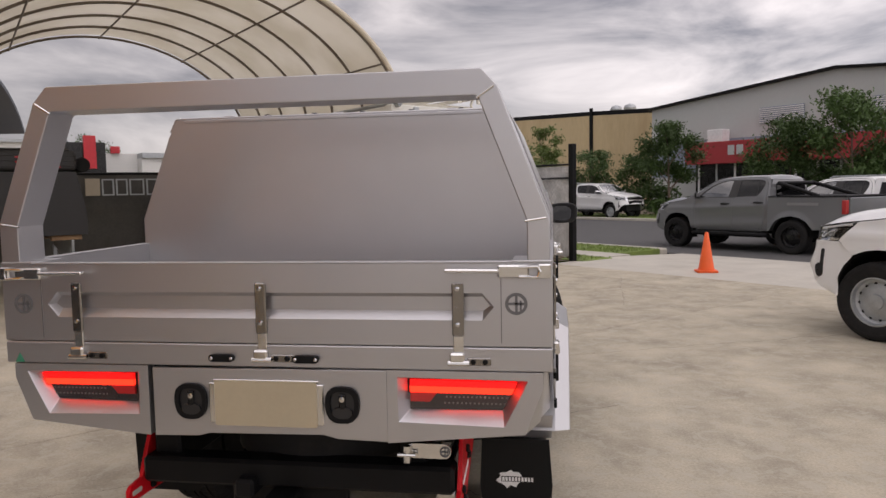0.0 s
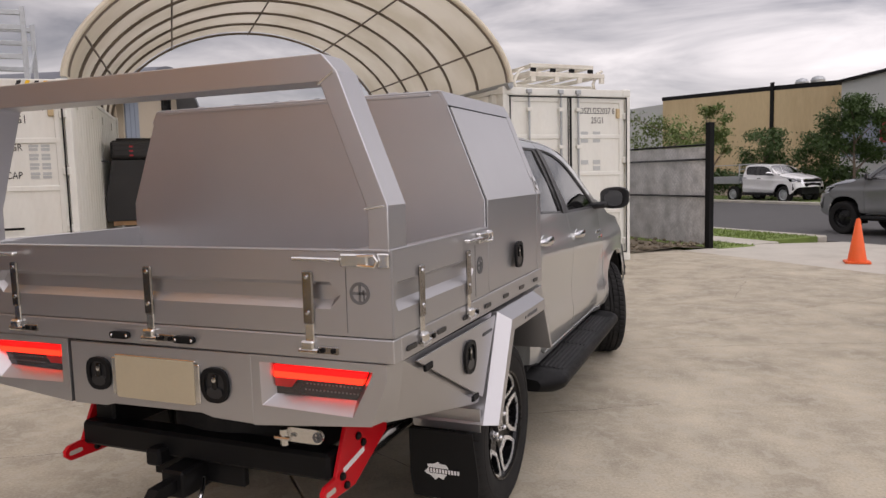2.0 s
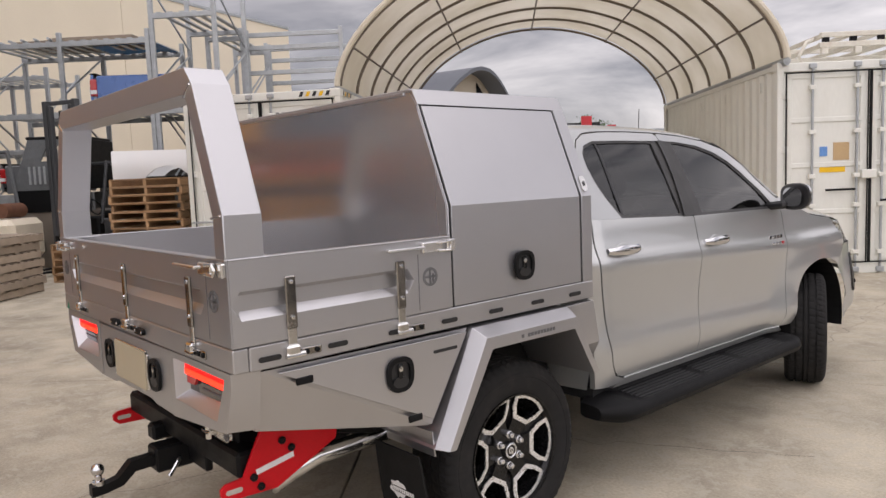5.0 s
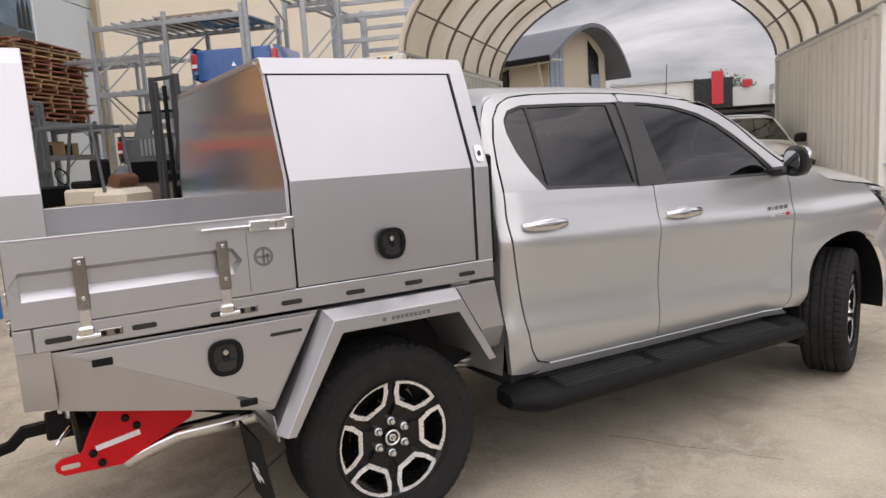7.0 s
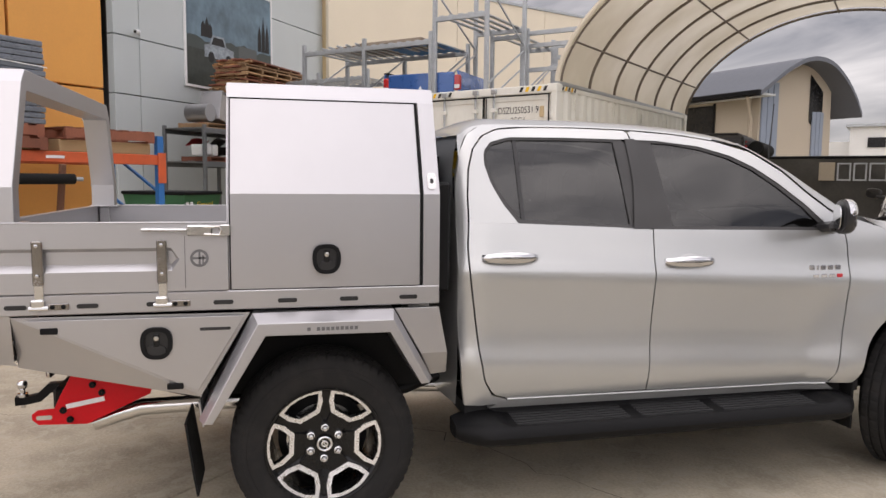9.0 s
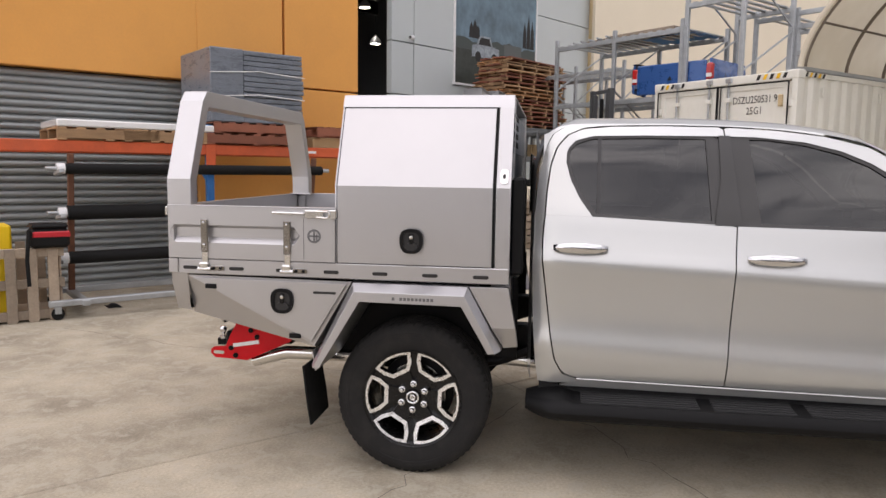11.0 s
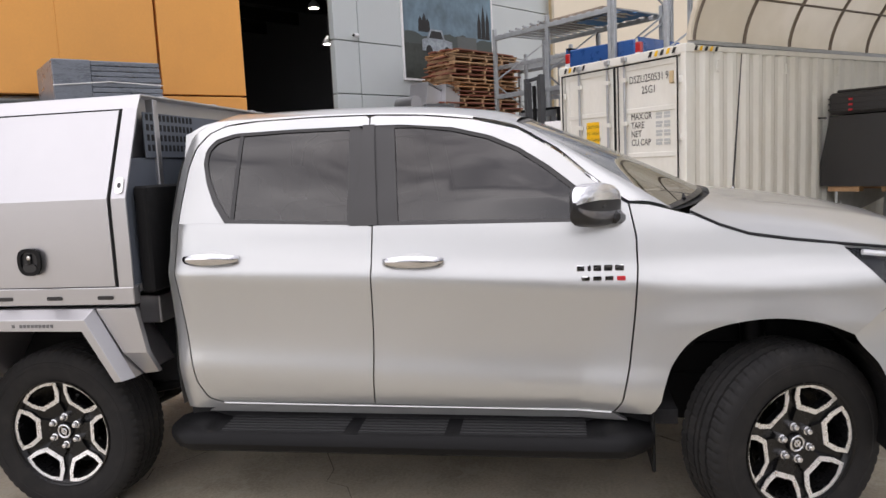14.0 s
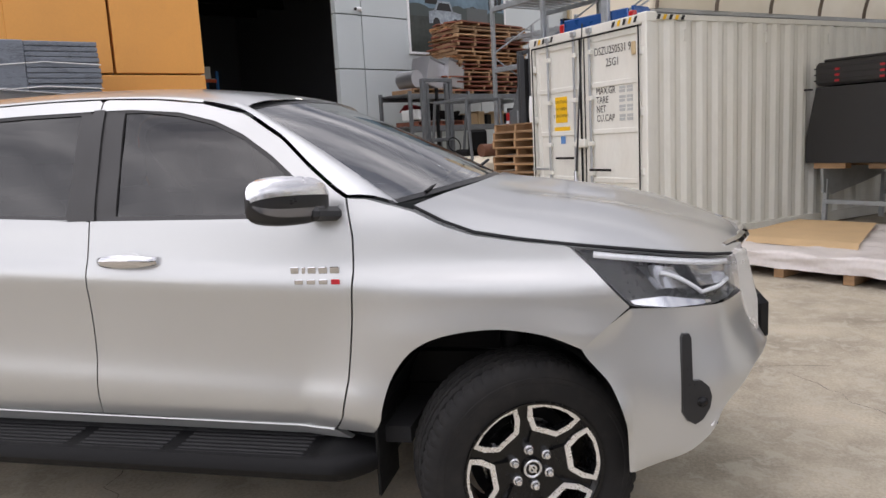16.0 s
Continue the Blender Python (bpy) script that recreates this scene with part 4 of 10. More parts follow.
ROOF_EDGE = [(0.62, 1.692), (0.70, 1.735), (0.80, 1.745), (0.95, 1.746), (1.2, 1.747), (1.457, 1.741), (1.70, 1.728), (1.913, 1.702), (2.03, 1.676), (2.09, 1.655)]
DOOR_REAR_LINE = [(0.80, 0.533), (0.735, 0.552), (0.695, 0.62), (0.672, 0.74), (0.645, 0.95), (0.625, 1.10), (0.624, 1.20), (0.632, 1.308)]
B_LINE = [(1.473, 0.529), (1.480, 0.70), (1.488, 0.95), (1.497, 1.272)]
FRONT_LINE = [(2.445, 0.515), (2.478, 0.56), (2.508, 0.70), (2.532, 0.90), (2.546, 1.08), (2.544, 1.20), (2.52, 1.325)]
REAR_DOOR_TOP = [(0.632, 1.308), (0.638, 1.42), (0.652, 1.54), (0.68, 1.63), (0.73, 1.69), (0.80, 1.722), (0.95, 1.735), (1.2, 1.738), (1.457, 1.733)]
FRONT_DOOR_TOP = [(1.457, 1.733), (1.70, 1.718), (1.913, 1.690), (2.098, 1.640), (2.258, 1.540), (2.370, 1.437), (2.480, 1.350), (2.52, 1.325)]
REAR_GLASS = [(0.850, 1.304), (0.79, 1.385), (0.745, 1.475), (0.722, 1.56), (0.725, 1.62), (0.765, 1.665), (0.85, 1.688), (1.10, 1.692), (1.455, 1.69), (1.475, 1.48), (1.494, 1.276)]
FRONT_GLASS = [(1.503, 1.274), (1.482, 1.48), (1.463, 1.69), (1.60, 1.687), (1.82, 1.664), (1.98, 1.622), (2.10, 1.567), (2.22, 1.488), (2.34, 1.39), (2.45, 1.28), (2.452, 1.262)]


def rotate_to(line, start):
    k = min(range(len(line)), key=lambda i: (line[i][0] - start[0]) ** 2 + (line[i][1] - start[1]) ** 2)
    return line[k:] + line[:k]


TYRE_R = 0.386


def wheel(parent, m, rim_kind="alloy", paint=None):
    """A wheel whose axle is local z, outer face towards +z."""
    w = new("wheel")
    w.parent, w.matrix_basis, w.empty_display_size = parent, m, 0.1
    g = Geo()
    prof = [(0.236, -0.115), (0.26, -0.128), (0.30, -0.135), (0.345, -0.134), (0.368, -0.122), (0.380, -0.105)]
    for a, b in ((-0.105, -0.072), (-0.060, -0.022), (-0.010, 0.010), (0.022, 0.060), (0.072, 0.105)):
        prof += [(0.384, a), (0.386, (a + b) / 2), (0.384, b)] if b < 0.1 else [(0.384, a), (0.380, b)]
        if b < 0.1:
            prof += [(0.374, b + 0.001), (0.374, b + 0.011)]
    prof += [(0.368, 0.122), (0.345, 0.134), (0.335, 0.1345), (0.333, 0.137), (0.318, 0.137), (0.316, 0.1345), (0.30, 0.135), (0.26, 0.128), (0.236, 0.115)]
    prof = [(r, z * 0.94) for r, z in prof]
    n, k = 240, len(prof)
    verts = []
    for r, z in prof:
        for j in range(n):
            cut = 0.0
            if 0.366 < r < 0.385 and abs(z) > 0.058:
                cut = 0.0055 if (j + (2 if z > 0 else 0)) % 4 == 0 else 0.0
            elif r > 0.379 and abs(z) > 0.02:
                cut = 0.004 if (j + 1) % 5 == 0 else 0.0
            a = 2 * math.pi * (j + 24 * z) / n
            verts.append(((r - cut) * math.cos(a), (r - cut) * math.sin(a), z))
    g.add(verts, [(i * n + j, i * n + (j + 1) % n, (i + 1) * n + (j + 1) % n, (i + 1) * n + j) for i in range(k - 1) for j in range(n)])
    part("tyre", g, BLACK_TYRE, w, "black tyre with a blocky tread", sharp=28)
    if rim_kind != "alloy":
        rim = part("rim", Geo().lathe([(0.238, -0.11), (0.238, 0.11), (0.226, 0.112), (0.215, 0.06), (0.19, 0.045), (0.16, 0.06), (0.12, 0.075), (0.075, 0.08), (0.07, 0.105), (0.001, 0.11)], 40), paint or GALV, w, "painted steel wheel")
        for q in range(12):
            a = 2 * math.pi * q / 12
            # near-black discs drawn for the shade in the wheel's holes
            part("vent_hole", Geo().lathe([(0.016, 0.0), (0.001, 0.0)], 10, pose(0.176 * math.cos(a), 0.176 * math.sin(a), 0.0545)), DARK, rim)
        return w
    part("barrel", Geo().lathe([(0.238, 0.118), (0.246, 0.121), (0.246, 0.112), (0.238, 0.106), (0.226, 0.09), (0.222, -0.06), (0.214, -0.11)], 64), BLACK_GLOSS, w)
    part("brake_disc", Geo().lathe([(0.05, 0.01), (0.155, 0.01), (0.155, -0.02), (0.05, -0.02)], 48), STEEL, w)
    part("drum", Geo().lathe([(0.001, -0.03), (0.19, -0.03), (0.19, -0.08), (0.001, -0.08)], 40), BLACK_STEEL, w)
    # six black spokes between six openings, each opening edged by a machined frame
    for q in range(6):
        spoke = Geo()
        for r0, r1, w0, w1, z0, z1 in ((0.05, 0.12, 0.042, 0.038, 0.056, 0.062), (0.12, 0.235, 0.038, 0.030, 0.062, 0.088)):
            vs = []
            for r, hw, z in ((r0, w0, z0), (r1, w1, z1)):
                vs += [(r, -hw, z - 0.03), (r, hw, z - 0.03), (r, hw, z + 0.006), (r, hw * 0.45, z - 0.004), (r, -hw * 0.45, z - 0.004), (r, -hw, z + 0.006)]
            spoke.add(vs, [(i, (i + 1) % 6, 6 + (i + 1) % 6, 6 + i) for i in range(6)] + [(5, 4, 3, 2, 1, 0), (6, 7, 8, 9, 10, 11)], pose(0, 0, 0, 0, 0, 60 * q + 30))
        part("spoke", spoke, BLACK_GLOSS, w)
        frame_o = [(0.126, -0.045), (0.166, -0.081), (0.214, -0.100), (0.233, -0.052), (0.2385, 0.0), (0.233, 0.052), (0.214, 0.100), (0.166, 0.081), (0.126, 0.045)]
        frame_i = [(0.145, -0.038), (0.175, -0.064), (0.206, -0.080), (0.2215, -0.043), (0.226, 0.0), (0.2215, 0.043), (0.206, 0.080), (0.175, 0.064), (0.145, 0.038)]
        turn = pose(0, 0, 0, 0, 0, 60 * q)
        fg = Geo()
        no = len(frame_o)
        top = [(x, y, 0.080 + (x - 0.128) * 0.24) for x, y in frame_o] + [(x, y, 0.080 + (x - 0.128) * 0.24) for x, y in frame_i]
        low = [(x, y, z - 0.004) for x, y, z in top]
        fc = []
        for i in range(no):
            j = (i + 1) % no
            fc += [(i, j, no + j, no + i), (j, i, 2 * no + i, 2 * no + j), (no + i, no + j, 3 * no + j, 3 * no + i)]
        fg.add(top + low, fc, turn)
        part("machined_frame", fg, MACHINED, w, "bright machined spoke face")
        # black body under the bright face, and the plate from hub to frame
        deep = [(x, y, z - 0.034) for x, y, z in top]
        black = Geo().add(low + deep, [f for i in range(no) for f in ((( i + 1) % no, i, 2 * no + i, 2 * no + (i + 1) % no), (no + i, no + (i + 1) % no, 3 * no + (i + 1) % no, 3 * no + i))], turn)
        black.add([(0.05, -0.034, 0.066), (0.128, -0.045, 0.077), (0.128, 0.045, 0.077), (0.05, 0.034, 0.066), (0.05, -0.036, 0.03), (0.128, -0.049, 0.045), (0.128, 0.049, 0.045), (0.05, 0.036, 0.03)],
                  [(0, 1, 2, 3), (1, 0, 4, 5), (2, 1, 5, 6), (3, 2, 6, 7), (0, 3, 7, 4)], turn)
        part("spoke_body", black, BLACK_GLOSS, w, sharp=20)
    part("hub", Geo().lathe([(0.001, 0.0885), (0.033, 0.0885), (0.037, 0.082), (0.039, 0.072), (0.085, 0.068), (0.092, 0.058), (0.092, 0.02)], 40), BLACK_GLOSS, w)
    part("hub_badge", Geo().lathe([(0.0245, 0.0895), (0.0285, 0.0915), (0.0325, 0.0895)], 32).box((-0.021, -0.0025, 0.0885), (0.021, 0.0025, 0.0908)).lathe([(0.008, 0.0895), (0.0115, 0.0906), (0.0145, 0.0895)], 24), SATIN_CHROME, w, "bright chrome ring badge")
    for q in range(6):
        a = math.radians(60 * q + 30)
        part("wheel_nut", Geo().lathe([(0.0165, 0.062), (0.0165, 0.080), (0.0125, 0.082), (0.0125, 0.093), (0.009, 0.099), (0.001, 0.101)], 12, pose(0.066 * math.cos(a), 0.066 * math.sin(a), 0)), SATIN_CHROME, w)
    return w


BLACK_TYRE = material("tyre_rubber", (0.016, 0.0155, 0.0155), 0.85, specular=0.25, vary=0.2, scale=10, fine=120, stain=(0.05, 0.046, 0.04), stain_amount=0.3, stain_scale=9)
BLACK_GLOSS = material("black_gloss", (0.006, 0.006, 0.0065), 0.25, vary=0.1, specular=0.35)
MACHINED = material("machined_alloy", (0.88, 0.88, 0.88), 0.30, metal=0.75, vary=0.05, scale=40, fine=200)
BLACK_TRIM = material("black_trim", (0.016, 0.016, 0.017), 0.35, vary=0.1, scale=20, fine=200)
# ribs in a lighter black than the step, for the light they catch
RIB_BLACK = material("lit_rib_plastic", (0.03, 0.03, 0.031), 0.6, specular=0.25, vary=0.2, scale=12, fine=120)
PILLAR_BLACK = material("satin_black_film", (0.038, 0.037, 0.037), 0.5, vary=0.05, scale=10, fine=200)
SATIN_CHROME = material("satin_chrome", (0.82, 0.82, 0.83), 0.22, metal=0.85, vary=0.03)
LAMP_SMOKE = material("smoked_lens", (0.20, 0.20, 0.21), 0.15, metal=0.6, vary=0.05)
LENS_WHITE = material("lamp_reflector", (0.5, 0.5, 0.51), 0.12, metal=0.9, vary=0.05)
LAMP_STRIP = material("lamp_light_guide", (0.85, 0.86, 0.87), 0.25, vary=0.02)
SEAT = material("seat_cloth", (0.03, 0.03, 0.032), 0.9, vary=0.2)
RED_MARK = material("red_lettering", (0.5, 0.02, 0.03), 0.4)


def both_sides(name, geo, mat, parent, label="", sharp=35):
    """A part and its mirror image."""
    return part(name, geo, mat, parent, label, sharp=sharp), part(name, geo.mirror(), mat, parent, label, sharp=sharp)


def cab_body(truck, paint, steer=0.0, alloy=True, chrome=True, wheel_paint=None):
    """Cab, doors, bonnet, wings, front end and wheels of the pickup, under the given thing."""
    bright = CHROME if chrome else BLACK_TRIM
    # near-black shell behind the door gaps: their shade put into its colour
    for s in (1, -1):
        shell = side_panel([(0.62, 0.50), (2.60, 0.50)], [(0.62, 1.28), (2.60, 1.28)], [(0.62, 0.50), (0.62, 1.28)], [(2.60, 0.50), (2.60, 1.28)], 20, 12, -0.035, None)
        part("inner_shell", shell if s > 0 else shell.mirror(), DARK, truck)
    for s in (1, -1):
        def put(name, geo, mat, parent=truck, label="", sharp=35):
            return part(name, geo if s > 0 else geo.mirror(), mat, parent, label, sharp=sharp)
        # rear door
        belt_r = [(0.632, 1.308), (0.85, 1.302), (1.497, 1.272)]
        rear_door = put("rear_door", side_panel([(0.80, 0.533), (1.473, 0.529)], belt_r, DOOR_REAR_LINE, B_LINE, 28, 30), paint)
        outer = REAR_DOOR_TOP + [(1.475, 1.55), (1.497, 1.272), (0.85, 1.302)]
        put("window_surround", skin_ring(rotate_to(outer, (0.632, 1.308)), rotate_to(REAR_GLASS, (0.850, 1.304)), 90), paint, rear_door)
        frame_in = [(0.868, 1.318), (0.80, 1.41), (0.757, 1.49), (0.736, 1.56), (0.739, 1.612), (0.772, 1.65), (0.85, 1.674), (1.10, 1.679), (1.375, 1.677), (1.382, 1.50), (1.390, 1.292)]
        put("window_seal", skin_ring(rotate_to(REAR_GLASS, (0.85, 1.304)), rotate_to(frame_in, (0.868, 1.318)), 90, -0.004, -0.008), PILLAR_BLACK, rear_door)
        put("window_glass", pane(frame_in, -0.014), GLASS_DARK, rear_door, "dark tinted side window")
        put("window_bar", sheet(coons([(0.868, 1.315), (0.886, 1.315)], [(0.872, 1.675), (0.890, 1.675)], [(0.868, 1.315), (0.872, 1.675)], [(0.886, 1.315), (0.890, 1.675)], 2, 8), on_skin(-0.010)), BLACK_TRIM, rear_door)
        # front door
        belt_f = [(1.503, 1.271), (2.0, 1.256), (2.452, 1.255), (2.49, 1.30), (2.517, 1.323)]
        front_door = put("front_door", side_panel([(1.479, 0.529), (2.445, 0.515)], belt_f, [(a + 0.006, b) for a, b in B_LINE], FRONT_LINE, 36, 30), paint)
        outer = FRONT_DOOR_TOP + [(2.452, 1.257), (2.0, 1.257), (1.503, 1.272), (1.482, 1.5)]
        outer = [(a + (0.006 if a < 1.5 else 0), b) for a, b in outer]
        put("window_surround", skin_ring(rotate_to(outer, (1.503, 1.272)), rotate_to(FRONT_GLASS, (1.503, 1.274)), 100), paint, front_door)
        frame_in = [(1.606, 1.288), (1.590, 1.48), (1.572, 1.675), (1.66, 1.672), (1.82, 1.649), (1.97, 1.608), (2.09, 1.553), (2.205, 1.475), (2.325, 1.376), (2.405, 1.292), (2.41, 1.276)]
        put("window_seal", skin_ring(rotate_to(FRONT_GLASS, (1.503, 1.274)), rotate_to(frame_in, (1.606, 1.288)), 100, -0.004, -0.008), PILLAR_BLACK, front_door)
        put("window_glass", pane(frame_in, -0.014), GLASS_DARK if chrome else GLASS_CLEAR, front_door, "tinted side window")
        # black trim over the pillar between the doors, and the roof side above them
        left, right = [(1.402, 1.2762), (1.436, 1.48), (1.434, 1.694)], [(1.522, 1.2765), (1.503, 1.48), (1.486, 1.694)]
        put("pillar_trim", sheet(coons([left[0], right[0]], [left[-1], right[-1]], left, right, 3, 10), on_skin(0.003)), PILLAR_BLACK, front_door)
        tops = [p for p in REAR_DOOR_TOP if p[0] >= 0.73] + FRONT_DOOR_TOP[1:3]
        rail = [[on_skin(-0.002)((y, lerp(curve(tops, y) + 0.006, curve(ROOF_EDGE, y) + 0.004, q / 3))) for y in [0.74 + 1.17 * k / 30 for k in range(31)]] for q in range(4)]
        put("roof_side", sheet([[Vector(p) for p in row] for row in rail]), paint)
        back_line = [(0.592, 1.48), (0.62, 1.62), (0.66, 1.70), (0.74, 1.746)]
        ys = [0.612 + 0.133 * k / 10 for k in range(11)]
        lows = [Vector(on_skin(-0.002)((y, curve(back_line, y)))) for y in ys]
        highs = [Vector((skin(max(y, 0.75), curve(ROOF_EDGE, y)) - 0.004, y, curve(ROOF_EDGE, y) + 0.003)) for y in ys]
        put("roof_corner", sheet([[a.lerp(b, q / 3) for a, b in zip(lows, highs)] for q in range(4)]), paint)
        # handles
        for door, y0 in ((rear_door, 0.80), (front_door, 1.672)):
            zc = 1.158 if door == rear_door else 1.128
            base = skin(y0, zc)
            cup = Geo()
            cup.lathe([(0.001, 0.0025), (0.04, 0.0025), (0.047, 0.0), (0.050, -0.004)], 28, Matrix.Translation((base + 0.001, y0, zc + 0.002)) @ pose(0, 0, 0, 0, 90, 0) @ Matrix.Diagonal((0.62, 1.15, 1, 1)))
            put("handle_cup", cup, paint, door)
            grip = [Vector((base + 0.004, y0 - 0.128, zc)), Vector((base + 0.024, y0 - 0.105, zc)), Vector((base + 0.036, y0 - 0.05, zc + 0.002)), Vector((base + 0.038, y0 + 0.03, zc + 0.002)), Vector((base + 0.027, y0 + 0.098, zc)), Vector((base + 0.004, y0 + 0.125, zc - 0.002))]
            g = Geo()
            line = spline(grip, 16)
            sec = [(math.cos(2 * math.pi * q / 10), math.sin(2 * math.pi * q / 10)) for q in range(10)]
            vs = [(p.x + 0.012 * c, p.y, p.z + (0.014 + 0.012 * math.sin(math.pi * i / 16)) * d) for i, p in enumerate(line) for c, d in sec]
            g.add(vs, [(i * 10 + j, i * 10 + (j + 1) % 10, (i + 1) * 10 + (j + 1) % 10, (i + 1) * 10 + j) for i in range(16) for j in range(10)] + [tuple(range(10))[::-1], tuple(range(160, 170))])
            put("handle", g, bright, door, "chrome door handle" if chrome else "black door handle")
        # cab corner behind the rear door
        left = [(0.615, 0.50), (0.60, 0.60), (0.583, 0.80), (0.575, 1.05), (0.578, 1.29), (0.592, 1.48), (0.62, 1.62), (0.66, 1.70), (0.74, 1.748)]
        right = [(0.806, 0.505), (0.794, 0.527), (0.728, 0.548)] + [(a - 0.007, b) for a, b in DOOR_REAR_LINE[2:]] + [(a - 0.007, b + 0.003) for a, b in REAR_DOOR_TOP[1:6]] + [(0.80, 1.742)]
        put("cab_corner", side_panel([(0.615, 0.50), (0.806, 0.505)], [(0.74, 1.748), (0.80, 1.742)], left, right, 10, 60), paint)
        # sill
        put("sill", side_panel([(0.72, 0.486), (2.50, 0.474)], [(0.79, 0.523), (2.448, 0.507)], [(0.72, 0.486), (0.79, 0.523)], [(2.50, 0.474), (2.448, 0.507)], 30, 4), paint)
        # front wing
        arch = [(2.46, 0.50), (2.53, 0.497)] + [tuple(q) for q in spline([(2.602, 0.495), (2.612, 0.56), (2.645, 0.67), (2.72, 0.775), (2.84, 0.848), (3.02, 0.882), (3.19, 0.868), (3.315, 0.822)], 40)]
        wing_top = [(2.527, 1.328), (2.60, 1.322), (2.762, 1.276), (2.86, 1.228), (2.965, 1.192), (3.12, 1.168), (3.278, 1.150), (3.36, 1.07), (3.463, 0.958)]
        put("front_wing", side_panel(arch, wing_top, [(2.452, 0.513)] + [(a + 0.007, b) for a, b in FRONT_LINE[1:]], [(3.315, 0.822), (3.463, 0.958)], 60, 26, 0.0, -0.045), paint)
        # bumper side and front, to the middle of the truck
        starts = [(0.41, 3.456), (0.55, 3.452), (0.70, 3.405), (0.80, 3.325), (0.826, 3.312), (0.90, 3.400), (0.952, 3.466)]
        low = [(0.0, (0.884, 3.47)), (0.15, (0.882, 3.60)), (0.33, (0.855, 3.74)), (0.52, (0.745, 3.865)), (0.70, (0.55, 3.955)), (0.85, (0.28, 4.02)), (1.0, (0.0, 4.04))]
        high = [(0.0, (0.866, 3.47)), (0.15, (0.852, 3.60)), (0.33, (0.80, 3.73)), (0.52, (0.66, 3.81)), (0.70, (0.47, 3.87)), (0.85, (0.24, 3.90)), (1.0, (0.0, 3.91))]

        chin = [(0.0, 0.41), (0.12, 0.412), (0.25, 0.462), (0.36, 0.535), (0.50, 0.655), (0.62, 0.725), (1.0, 0.74)]

        def bumper(u, v):
            z = lerp(curve(chin, u), 0.950, v)
            k = max(0.0, min(1.0, (z - 0.60) / 0.35))
            k = k * k * (3 - 2 * k)
            if u < 0.12:
                y = lerp(curve(starts, z), 3.47, u / 0.12)
                x = skin(y, z) if z > 0.60 else lerp(skin(y, z), 0.880, min(1, (0.60 - z) / 0.15))
                return (lerp(x, lerp(0.884, 0.866, k), u / 0.12), y, z)
            w = (u - 0.12) / 0.88
            x = lerp(curve([(a, p[0]) for a, p in low], w), curve([(a, p[0]) for a, p in high], w), k)
            y = lerp(curve([(a, p[1]) for a, p in low], w), curve([(a, p[1]) for a, p in high], w), k)
            dent = 0.03 * math.exp(-((z - 0.63) / 0.06) ** 2) * min(1, max(0, (w - 0.12) / 0.2))
            tuck = 0.06 * max(0, (0.50 - z) / 0.09) ** 2 * min(1, w / 0.2)
            return (x - tuck * (1 if w < 0.5 else 0), y - dent - tuck, z)
        g = Geo().grid(bumper, 56, 26)
        put("front_bumper", g, paint, sharp=50)
        put("skid_lip", Geo().tube([Vector(bumper(u / 20, 0.0)) + Vector((0, -0.01, 0.0)) for u in range(8, 21)], 0.006, 8), paint)
        # fog lamp slot
        def on_bumper(y, z, out):
            """The bumper's face at y, z, pushed out."""
            lo, hi = 0.10, 0.75
            height = lambda u: max(0.0, (z - curve(chin, u)) / (0.95 - curve(chin, u)))
            for _ in range(18):
                mid = (lo + hi) / 2
                lo, hi = (mid, hi) if bumper(mid, height(mid))[1] < y else (lo, mid)
            p = bumper(lo, height(lo))
            return (p[0] + out * 0.85, p[1] + out * 0.5, z)
        fog = [(3.614, 0.855), (3.620, 0.868), (3.637, 0.868), (3.643, 0.855), (3.646, 0.722), (3.672, 0.722), (3.696, 0.700), (3.704, 0.668), (3.698, 0.632), (3.676, 0.597), (3.652, 0.582), (3.630, 0.594), (3.616, 0.620)]
        nf = len(fog)
        g = Geo()
        g.add([on_bumper(y, z, 0.012) for y, z in fog] + [on_bumper(y, z, -0.05) for y, z in fog], [tuple(range(nf))[::-1]] + [(i, (i + 1) % nf, (i + 1) % nf + nf, i + nf) for i in range(nf)])
        slot = put("fog_lamp_slot", g, BLACK_TRIM)
        put("fog_lamp", Geo().lathe([(0.001, 0.008), (0.014, 0.005), (0.018, -0.008)], 20, Matrix.Translation(on_bumper(3.676, 0.655, 0.012)) @ pose(0, 0, 0, 0, 75, 30)), BLACK_GLOSS, slot)
        # headlamp: dark housing, bright pieces, clear lens
        top_edge = [(skin(3.283, 1.146) - 0.004, 3.283, 1.144), (0.833, 3.45, 1.125), (0.775, 3.62, 1.100), (0.70, 3.735, 1.082), (0.60, 3.800, 1.068)]
        low_edge = [(skin(3.467, 0.957) - 0.002, 3.468, 0.960), (0.852, 3.60, 0.945), (0.79, 3.70, 0.942), (0.70, 3.775, 0.945), (0.60, 3.815, 0.955)]
        back = [(skin(3.468, 0.960) - 0.002, 3.468, 0.960), (skin(3.36, 1.07) - 0.003, 3.366, 1.065), (skin(3.283, 1.146) - 0.004, 3.283, 1.144)]
        front = [(0.60, 3.815, 0.955), (0.60, 3.800, 1.068)]
        rows = coons(low_edge, top_edge, back, front, 20, 10)
        lamp = put("headlamp", sheet(rows, lambda p: (p[0] - 0.055, p[1] - 0.03, p[2]), None), BLACK_GLOSS, label="swept-back headlamp with a dark housing")
        rim_rows = sheet(rows, lambda p: (p[0], p[1], p[2]), (-0.06, -0.03, 0))
        part_count = 21 * 11
        lip = Geo()
        lip.v, lip.f = rim_rows.v, [f for f in rim_rows.f if max(f) >= part_count]
